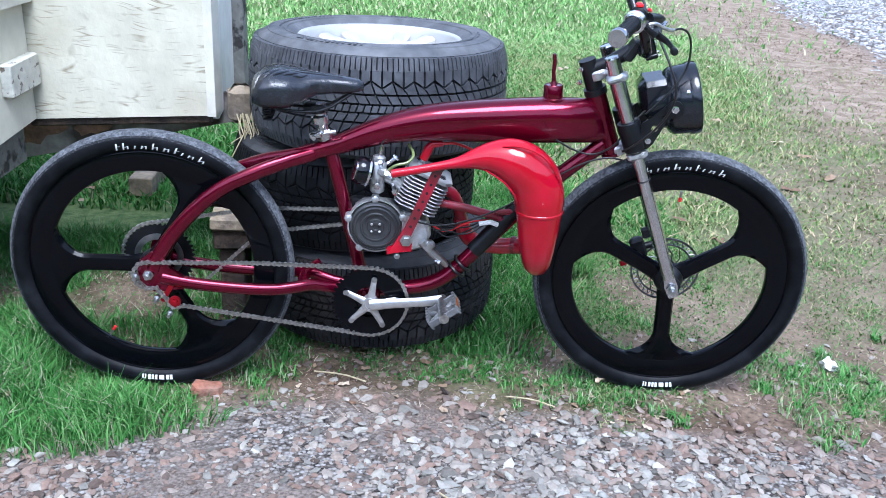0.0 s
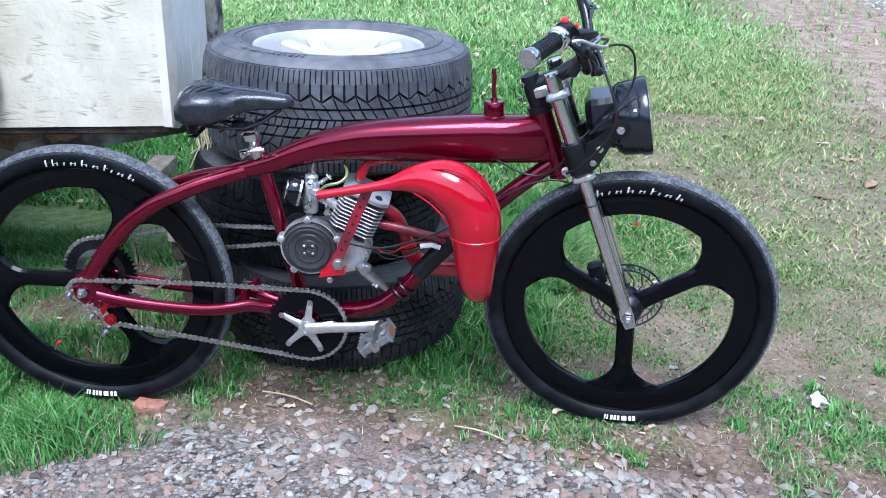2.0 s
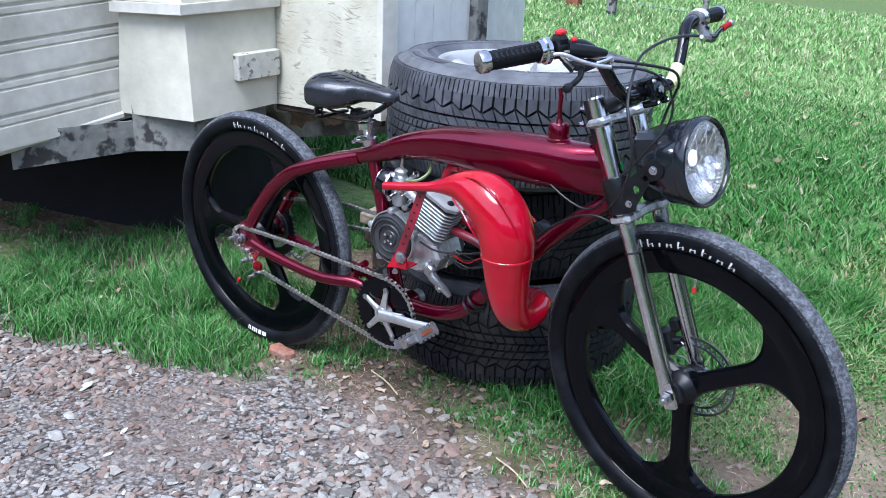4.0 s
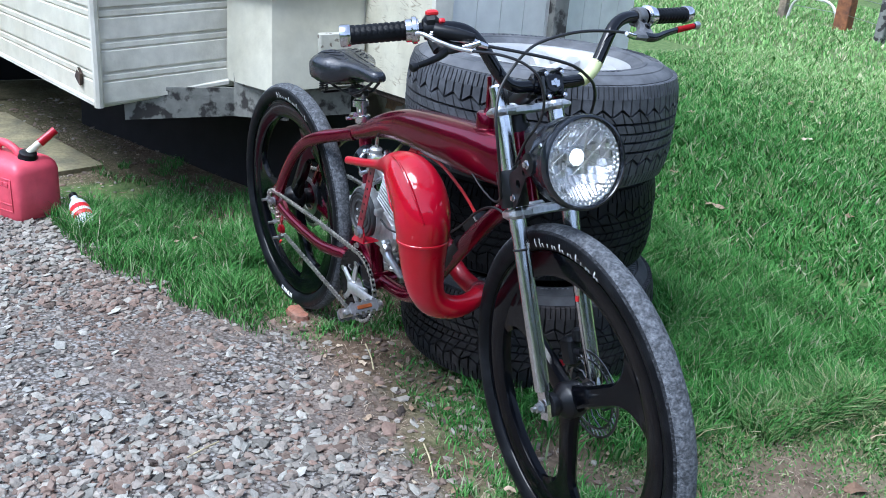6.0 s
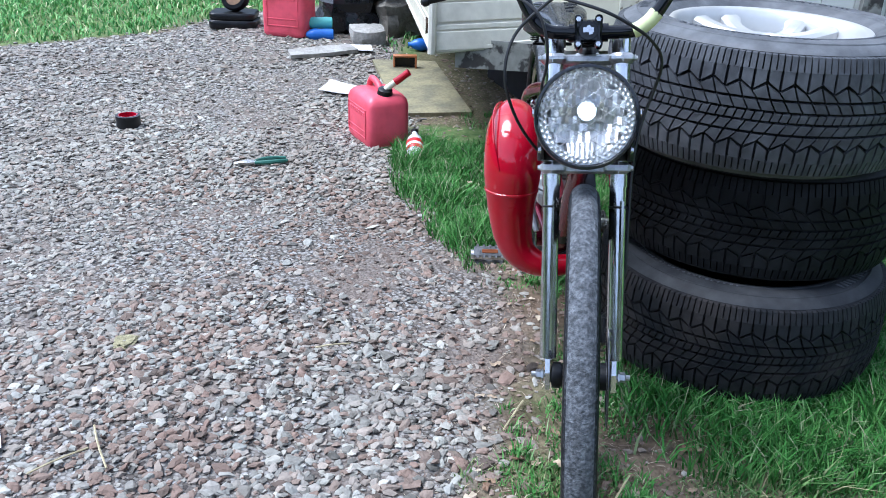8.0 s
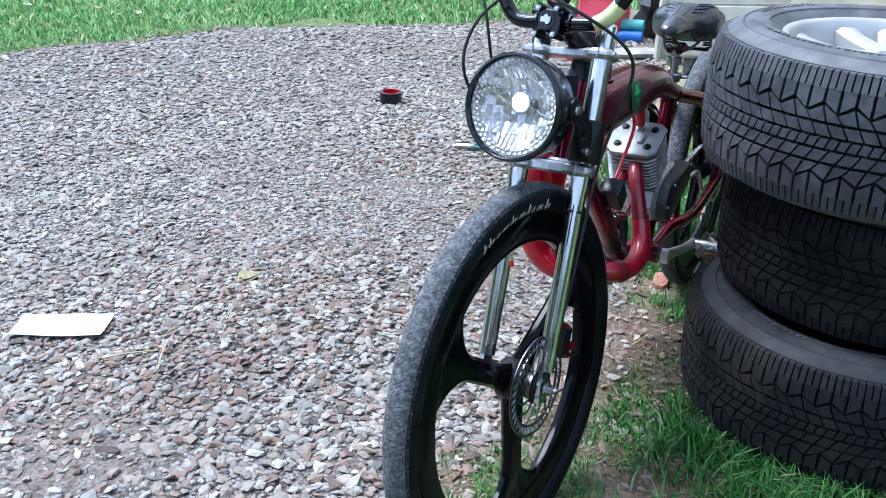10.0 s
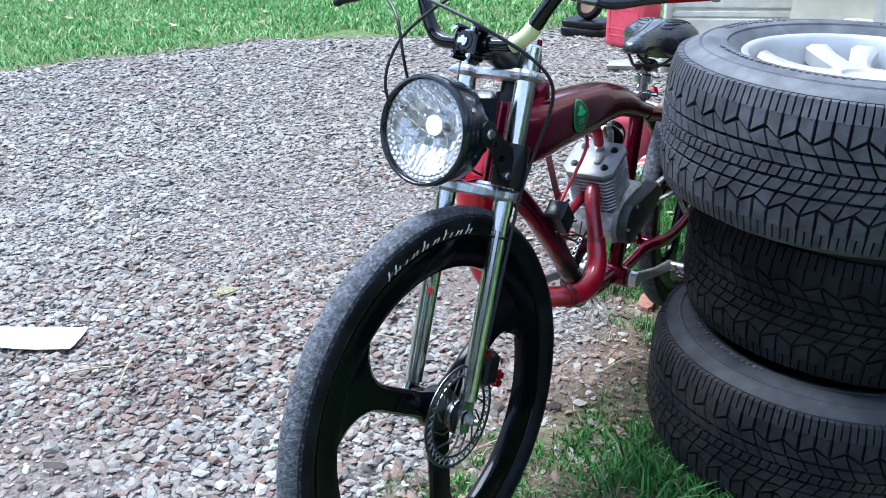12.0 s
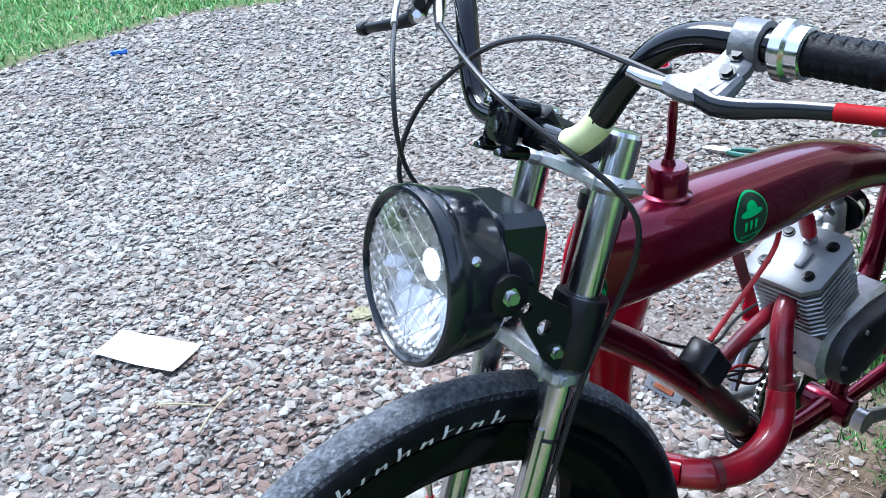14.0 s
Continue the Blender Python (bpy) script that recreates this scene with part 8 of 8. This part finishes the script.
def fuel_can(m, label, length, width, height, spout):
    can = thing("fuel_can", m, label, "fuel can")
    g = Geo()
    prof = [(0.0, 0.90), (0.012, 0.985), (0.03, 1.0), (height * 0.80, 1.0), (height * 0.90, 0.95), (height * 0.97, 0.82), (height, 0.66)]
    rings = []
    for z, s in prof:
        ring = []
        for k in range(32):
            a = 2 * math.pi * k / 32
            ca, sa = math.cos(a), math.sin(a)
            ring.append((length / 2 * s * math.copysign(abs(ca) ** 0.28, ca), width / 2 * s * math.copysign(abs(sa) ** 0.28, sa), z))
        rings.append(ring)
    g.rings(rings)
    part("can_body", g, REDPLASTIC, can, "moulded red plastic body", smooth=50)
    g = Geo()
    for s in (-1, 1):
        y = s * width / 2
        for x0, x1, z0, z1 in ((-0.36, 0.36, 0.18, 0.20), (-0.36, 0.36, 0.72, 0.74), (-0.37, -0.35, 0.18, 0.74), (0.35, 0.37, 0.18, 0.74), (-0.36, 0.36, 0.30, 0.315)):
            g.box((max(0.005, (x1 - x0) * length), 0.004, max(0.005, (z1 - z0) * height)), pose((x0 + x1) / 2 * length, y, (z0 + z1) / 2 * height), 0.001)
        for k in range(7):
            g.box((0.020, 0.004, 0.016), pose((-0.27 + 0.09 * k) * length, y, 0.64 * height), 0.001)
    part("raised_panel", g, REDPLASTIC, can)
    g = Geo()
    g.tube([(-length * 0.36, 0, height * 0.93), (-length * 0.30, 0, height * 1.10), (-length * 0.22, 0, height * 1.17), (0.0, 0, height * 1.12), (length * 0.10, 0, height * 1.04), (length * 0.12, 0, height * 0.96)], 0.014, 12, smooth=2)
    part("can_handle", g, REDPLASTIC, can)
    if spout:
        g = Geo()
        sx = length * 0.27
        ax = axis((sx, 0, height * 0.93), (0.25, 0, 1))
        g.lathe([(0.033, 0), (0.033, 0.020), (0.030, 0.024), (0.030, 0.036), (0.020, 0.042)], 24, ax)
        part("screw_cap", g, BLACKSATIN, can, "black screw collar")
        g = Geo()
        top = Vector((sx + 0.01, 0, height * 0.93 + 0.035))
        out = Vector(spout)
        g.tube([top, top + out * 0.45], 0.013, 12)
        part("spout_base", g, YELLOWISH, can)
        g = Geo()
        g.tube([top + out * 0.42, top + out * 0.8, top + out], [0.016, 0.0145, 0.0155], 12)
        part("spout_tip", g, RED, can, "scuffed red spout")
    return can


def flat_card(name, corners, thick, mats, label, category, lift=0.004):
    """A thin sheet on the ground with slightly curled corners."""
    g = Geo()
    n = 5
    c = [Vector((*p, 0)) for p in corners]
    rr = random.Random(2)
    top, bot = [], []
    for i in range(n + 1):
        for j in range(n + 1):
            u, v = i / n, j / n
            p = c[0] * (1 - u) * (1 - v) + c[1] * u * (1 - v) + c[2] * u * v + c[3] * (1 - u) * v
            z = land(p.x, p.y) + lift + 0.006 * (abs(u - 0.5) ** 2 + abs(v - 0.5) ** 2) * 2 + rr.uniform(0, 0.0015)
            top.append((p.x, p.y, z + thick))
            bot.append((p.x, p.y, z))
    k = (n + 1) ** 2
    f = []
    for i in range(n):
        for j in range(n):
            a = i * (n + 1) + j
            f += [(a, a + n + 1, a + n + 2, a + 1), (k + a, k + a + 1, k + a + n + 2, k + a + n + 1)]
    rim = [i * (n + 1) for i in range(n + 1)] + [n * (n + 1) + j for j in range(1, n + 1)] + [i * (n + 1) + n for i in range(n - 1, -1, -1)] + [j for j in range(n - 1, 0, -1)]
    for a, b in zip(rim, rim[1:] + rim[:1]):
        f.append((a, b, k + b, k + a))
    g.add(top + bot, f)
    return thing_mesh(name, g, mats, label, category, smooth=30)


def rock(name, m, size, material, label, category, seed, rough=0.2):
    rng = np.random.default_rng(seed)
    g = Geo()
    vs = []
    sub = 10
    for i in range(sub + 1):
        th = math.pi * i / sub
        for k in range(14):
            ph = 2 * math.pi * k / 14
            d = Vector((math.sin(th) * math.cos(ph), math.sin(th) * math.sin(ph), math.cos(th)))
            q = max(abs(d.x), abs(d.y), abs(d.z)) ** -0.75
            q *= 1 + rough * noise.noise(d * 1.7 + Vector((seed, 0, 0))) + rough * 0.4 * noise.noise(d * 5 + Vector((seed, 3, 0)))
            vs.append(tuple(d[a] * q * size[a] / 2 for a in range(3)))
    f = [(i * 14 + k, (i + 1) * 14 + k, (i + 1) * 14 + (k + 1) % 14, i * 14 + (k + 1) % 14) for i in range(sub) for k in range(14)]
    g.add(vs, f)
    return thing_mesh(name, g, material, label, category, m, smooth=28)


fuel_can(Matrix.Translation(on_land(-1.75, 1.318)) @ pose(0, 0, 0, 0, 0, 32), "red plastic fuel can with a scuffed spout on the gravel", 0.265, 0.19, 0.218, (0.045, 0.085, 0.075))
fuel_can(Matrix.Translation(on_land(-3.71, 0.425)) @ pose(0, 0, 0, 0, 0, 78), "tall red plastic fuel can beside the caravan", 0.29, 0.20, 0.36, None)

# bottle
bottle = thing("plastic_bottle", Matrix.Translation(on_land(-1.535, 1.505, 0.036)) @ pose(0, 0, 0, 0, -68, 8), "crushed clear plastic bottle with a red label in the grass", "bottle")
g = Geo()
g.lathe([(0.020, -0.075), (0.032, -0.073), (0.034, -0.06), (0.031, -0.04), (0.034, -0.028), (0.034, 0.035), (0.030, 0.055), (0.016, 0.080), (0.013, 0.084), (0.013, 0.10)], 28)
part("bottle_body", g, BOTTLECLEAR, bottle)
g = Geo()
g.lathe([(0.0345, -0.026), (0.0352, -0.025), (0.0352, 0.030), (0.0345, 0.031)], 28, closed=True)
part("label_band", g, BOTTLERED, bottle, "red label with a pale band")
g = Geo()
g.lathe([(0.0354, -0.006), (0.0358, -0.005), (0.0358, 0.008), (0.0354, 0.009)], 28, closed=True)
part("label_stripe", g, WHITE, bottle)
g = Geo()
g.lathe([(0.0155, 0.095), (0.0155, 0.112), (0.013, 0.114)], 20)
part("bottle_cap", g, BLACKSATIN, bottle)

# plywood offcut beside the caravan
g = Geo()
c = [(-2.19, 1.69), (-3.235, 1.40), (-3.14, 1.05), (-2.10, 1.36)]
lv = [Vector((x, y, land(x, y) + 0.012)) for x, y in c]
g.add([p - Vector((0, 0, 0.012)) for p in lv] + [p + Vector((0, 0, 0.007)) for p in lv], [(0, 1, 2, 3), (7, 6, 5, 4), (0, 4, 5, 1), (1, 5, 6, 2), (2, 6, 7, 3), (3, 7, 4, 0)])
thing_mesh("plywood_sheet", g, PLY, "damp weathered plywood sheet lying on the ground", "plywood", smooth=0)
g = Geo()
tray = thing("wooden_tray", Matrix.Translation((-3.02, 1.255, land(-3.02, 1.255) + 0.045)) @ pose(0, 0, 0, 0, 0, 100), "small orange-brown open box standing on edge on the plywood", "box")
for w, h2, x, z in ((0.13, 0.010, 0, 0.040), (0.13, 0.010, 0, -0.035), (0.010, 0.085, -0.06, 0.002), (0.010, 0.085, 0.06, 0.002)):
    g.box((w, 0.045, h2), pose(x, 0, z), 0.002)
part("tray_frame", g, mat("orange_varnished_wood", (0.34, 0.12, 0.04), 0.5, vary=0.2), tray)
g = Geo()
g.box((0.112, 0.006, 0.066), pose(0, 0.016, 0.002), 0.001)
part("tray_back", g, BLACKSATIN, tray)

# tape roll, pliers, card and scraps on the drive
tape = thing("tape_roll", Matrix.Translation(on_land(-1.600, 0.282, 0.004)), "black tape roll with a red core on the gravel", "tape roll")
g = Geo()
g.lathe([(0.040, 0.0), (0.050, 0.001), (0.050, 0.049), (0.040, 0.050)], 36, closed=True)
part("tape", g, BLACKSATIN, tape)
g = Geo()
g.lathe([(0.036, 0.001), (0.0398, 0.001), (0.0398, 0.051), (0.036, 0.051)], 36, closed=True)
part("core", g, RED, tape, "red cardboard core")
pl = thing("pliers", Matrix.Translation(on_land(-1.235, 0.93, 0.012)) @ pose(0, 0, 0, 0, 0, 114), "pliers with dark green grips on the gravel", "pliers")
for s in (-1, 1):
    g = Geo()
    g.tube([(0.0, s * 0.006, 0.004), (0.03, s * 0.020, 0.006), (0.08, s * 0.024, 0.008), (0.125, s * 0.016, 0.006)], [0.006, 0.009, 0.009, 0.007], 8, smooth=1)
    part("plier_grip", g, TOOLGREEN, pl)
    g = Geo()
    g.tube([(0.01, s * 0.006, 0.004), (-0.02, s * 0.010, 0.005), (-0.05, s * 0.006, 0.005), (-0.075, s * 0.003, 0.004)], [0.006, 0.008, 0.006, 0.003], 6)
    part("plier_jaw", g, CHAINSTEEL, pl)
flat_card("card", [(0.678, 0.768), (0.597, 0.720), (0.468, 0.899), (0.556, 0.954)], 0.0015, PAPER, "blank white card lying on the gravel", "card", 0.009)
rock("paper_scrap", Matrix.Translation(on_land(1.095, 2.235, 0.016)) @ pose(0, 0, 0, 20, 30, 40), (0.055, 0.035, 0.028), PAPER, "crumpled white paper scrap on the grass", "paper", 7, 0.9)
rock("brick_piece", Matrix.Translation(on_land(-0.572, 1.955, 0.010)) @ pose(0, 0, 0, 0, 6, 12), (0.078, 0.045, 0.030), BRICKMAT, "broken piece of red brick at the gravel's edge", "brick", 9)
g = Geo()
g.tube([on_land(0.185, 2.652, 0.018), on_land(0.235, 2.685, 0.016), on_land(0.30, 2.725, 0.012)], [0.012, 0.008, 0.0035], 7)
g.tube([on_land(0.245, 2.69, 0.016), on_land(0.30, 2.705, 0.014)], [0.006, 0.002], 5)
thing_mesh("twig", g, STICK, "short dry forked twig on the grass", "twig")
for k, (x0, y0, x1, y1) in enumerate(((0.58, 1.18, 0.46, 1.10), (0.02, 1.55, 0.06, 1.47), (-0.32, 2.06, -0.18, 2.02), (0.42, 2.2, 0.60, 2.12), (0.62, 1.04, 0.53, 1.12), (0.18, 1.98, 0.30, 1.94))):
    g = Geo()
    g.tube([on_land(x0, y0, 0.012), on_land((x0 + x1) / 2 + 0.008, (y0 + y1) / 2, 0.02), on_land(x1, y1, 0.012)], 0.0022, 5, smooth=1)
    thing_mesh("straw", g, STRAW, "thin dry straw stalk on the ground", "straw", group="straws on the drive")
rock("straw_wad", Matrix.Translation(on_land(0.118, 1.015, 0.008)), (0.05, 0.04, 0.010), mat("yellow_moss", (0.25, 0.225, 0.13), 0.9, vary=0.4, scale=120, bump=0.8), "yellowish wad of dry moss on the gravel", "moss", 17, 0.8)
rock("plastic_scrap", Matrix.Translation(on_land(-0.10, -1.72, 0.014)), (0.07, 0.03, 0.02), BLUEPLASTIC, "small scrap of blue plastic on the gravel", "plastic scrap", 18, 0.6)
flat_card("plastic_bag", [(-2.34, 0.92), (-2.58, 0.93), (-2.52, 1.13), (-2.34, 1.11)], 0.003, PAPER, "torn white plastic bag lying on the gravel", "plastic bag", 0.012)

# heap of things at the far side of the caravan
rock("concrete_block", Matrix.Translation((-3.66, 0.93, 0.060)) @ pose(0, 0, 0, 0, 6, 20), (0.20, 0.22, 0.11), CONCRETE, "broken pale concrete block on the ground", "concrete block", 21, 0.12)
rock("concrete_block", Matrix.Translation((-4.02, 1.05, 0.12)) @ pose(0, 0, 0, 10, 0, 40), (0.30, 0.28, 0.26), mat("dark_mossy_stone", (0.16, 0.145, 0.12), 0.9, vary=0.4, scale=30, bump=0.8, bscale=60), "rough dark stone propping the caravan", "stone", 22, 0.3)
rock("concrete_block", Matrix.Translation((-4.02, 1.02, 0.29)) @ pose(0, 0, 0, 0, 0, 12), (0.30, 0.28, 0.10), CONCRETE, "pale concrete cap block on the dark stone", "concrete block", 23, 0.12)
rock("bag", Matrix.Translation((-4.02, 0.74, 0.15)) @ pose(0, 0, 0, 0, 0, 30), (0.34, 0.34, 0.32), BLACKPLASTIC, "crumpled black plastic bag against the stones", "plastic bag", 24, 0.55)
flat_card("stone_slab", [(-2.98, 0.62), (-3.14, 0.56), (-3.44, 0.86), (-3.30, 0.94)], 0.02, CONCRETE, "flat grey broken slab on the gravel", "slab", 0.006)
flat_card("plastic_sheet", [(-3.30, 0.86), (-3.46, 0.82), (-3.50, 0.98), (-3.34, 1.02)], 0.004, PAPER, "crumpled pale plastic sheet", "plastic sheet", 0.016)
for col, x, y, s, lab in ((BLUEPLASTIC, -3.64, 0.63, 0.01, "blue plastic bottle lying on the gravel"), (TEALPLASTIC, -3.70, 0.61, 0.07, "teal plastic bottle beside the fuel can"), (BLUEPLASTIC, -3.55, 1.30, 0.0, "blue plastic bottle under the caravan's edge")):
    g = Geo()
    g.lathe([(0.022, -0.09), (0.036, -0.085), (0.038, -0.05), (0.035, 0.0), (0.038, 0.03), (0.030, 0.06), (0.013, 0.085), (0.013, 0.10)], 24)
    thing_mesh("plastic_bottle", g, col, lab, "bottle", Matrix.Translation((x, y, 0.04 + s)) @ pose(0, 0, 0, 90, 0, 10))
case = thing("black_case", Matrix.Translation((-3.92, 0.0, 0.02)) @ pose(0, 0, 0, 0, 0, 95), "low black plastic case on the gravel", "case")
for z0, z1, k in ((0.0, 0.055, 1.0), (0.060, 0.10, 0.97)):
    g = Geo()
    rings = []
    for z, s in ((z0, 0.96), (z0 + 0.008, 1.0), (z1 - 0.008, 1.0), (z1, 0.95)):
        rings.append([(0.155 * k * s * math.copysign(abs(math.cos(a)) ** 0.4, math.cos(a)), 0.12 * k * s * math.copysign(abs(math.sin(a)) ** 0.4, math.sin(a)), z) for a in (2 * math.pi * i / 28 for i in range(28))])
    g.rings(rings)
    part("case_half", g, BLACKSATIN, case)
small = thing("small_wheel", Matrix.Translation((-3.93, 0.01, 0.215)) @ pose(0, 0, 0, 70, 0, 80), "small rubber wheel with a brown rim leaning on the case", "wheel")
g = Geo()
g.lathe([(0.065, -0.03), (0.088, -0.028), (0.098, -0.015), (0.098, 0.015), (0.088, 0.028), (0.065, 0.03)], 36, closed=True)
part("wheel_tyre", g, RUBBER, small)
g = Geo()
g.lathe([(0.066, -0.018), (0.05, -0.008), (0.02, -0.012), (0.02, 0.012), (0.05, 0.008), (0.066, 0.018)], 28)
part("wheel_disc", g, mat("brown_rusty_rim", (0.20, 0.12, 0.07), 0.7, vary=0.3), small)

# timber behind the tyres, far fence
g = Geo()
g.box((0.09, 0.32, 0.075), pose(-1.20, 3.48, 0.05, 0, 0, 4), 0.004)
thing_mesh("timber_offcut", g, RAWWOOD, "short bare timber offcut lying in the grass", "timber", smooth=30)
fence = thing("fence", Matrix.Translation((0, 0, 0)), "wire fence with a rusty post and grey posts", "fence")
for x, y, r, mt, lab in ((-5.72, 10.88, 0.085, RUSTY, "rust brown post"), (-4.79, 10.32, 0.05, MOTTLED, "grey wooden post"), (-6.78, 11.02, 0.05, RAWWOOD, "pale post"), (-4.2, 11.6, 0.035, MOTTLED, "grey wooden post")):
    g = Geo()
    g.box((2 * r, 2 * r, 1.2), pose(x, y, 0.58, 0, 0, 12), 0.01)
    part("post", g, mt, fence, lab)
for z in (0.18, 0.40, 0.62, 0.85):
    g = Geo()
    g.tube([(-6.78, 11.02, z), (-5.72, 10.88, z), (-4.79, 10.32, z), (-3.6, 10.1, z)], 0.004, 5)
    part("wire", g, STEEL, fence)
g = Geo()
gx, gy = -6.22, 10.93
pts = [(-0.46, 0.0), (-0.40, 0.22), (-0.25, 0.29), (0.0, 0.30), (0.25, 0.29), (0.38, 0.18), (0.42, 0.0)]
g.tube([(gx + u * 0.97, gy - u * 0.12, 0.0 + w) for u, w in pts], 0.018, 8, smooth=2)
for u, w in ((-0.16, 0.62), (0.0, 0.66), (0.18, 0.62)):
    g.tube([(gx, gy, 0.30), (gx + u * 0.6, gy, 0.45), (gx + u, gy, w)], 0.016, 8, smooth=1)
thing_mesh("garden_ornament", g, mat("white_wrought_iron", (0.62, 0.60, 0.55), 0.5, vary=0.15), "white curled wrought iron ornament by the fence", "garden ornament")

# ---- single stones of the drive ----
def single_stones():
    rng = np.random.default_rng(31)
    meshes = [stones_mesh("stone", [(0, 0, 0)], [1.0], rng, GRAVELPIECE, (0.26, 0.50)) for _ in range(12)]
    parent = bpy.data.objects["gravel_drive"]
    made = 0
    while made < 300:
        x, y = rng.uniform(-0.75, 1.15), rng.uniform(1.05, 1.98)
        if drive_depth(x, y) < -0.03:
            continue
        s = 0.0105 + 0.0095 * rng.random() ** 2
        ob = new("stone", meshes[made % 12])
        ob.parent = parent
        ob.matrix_world = Matrix.LocRotScale((x, y, land(x, y) + s * 0.20), Euler((rng.normal(0, 0.15), rng.normal(0, 0.15), rng.uniform(0, 6.28))), (s, s, s))
        made += 1


single_stones()

# weathered offcuts stacked beside the bottom tyre
blocks = thing("wood_block_stack", pose(-0.605, 2.40, 0, 0, 0, 8), "weathered pale plank end on brown wooden blocks beside the tyres", "wood blocks")
g = Geo()
g.box((0.105, 0.16, 0.036), pose(0.0, 0.0, 0.302, 0, 2, 0), 0.005)
part("plank", g, RAWWOOD, blocks, "pale weathered plank")
g = Geo()
g.box((0.125, 0.14, 0.062), pose(0.010, 0.01, 0.252, 0, 0, 4), 0.006)
part("upper_block", g, ROTWOOD, blocks)
g = Geo()
g.box((0.070, 0.12, 0.226), pose(0.006, 0.015, 0.108, 0, 0, -5), 0.006)
part("lower_block", g, ROTWOOD, blocks)
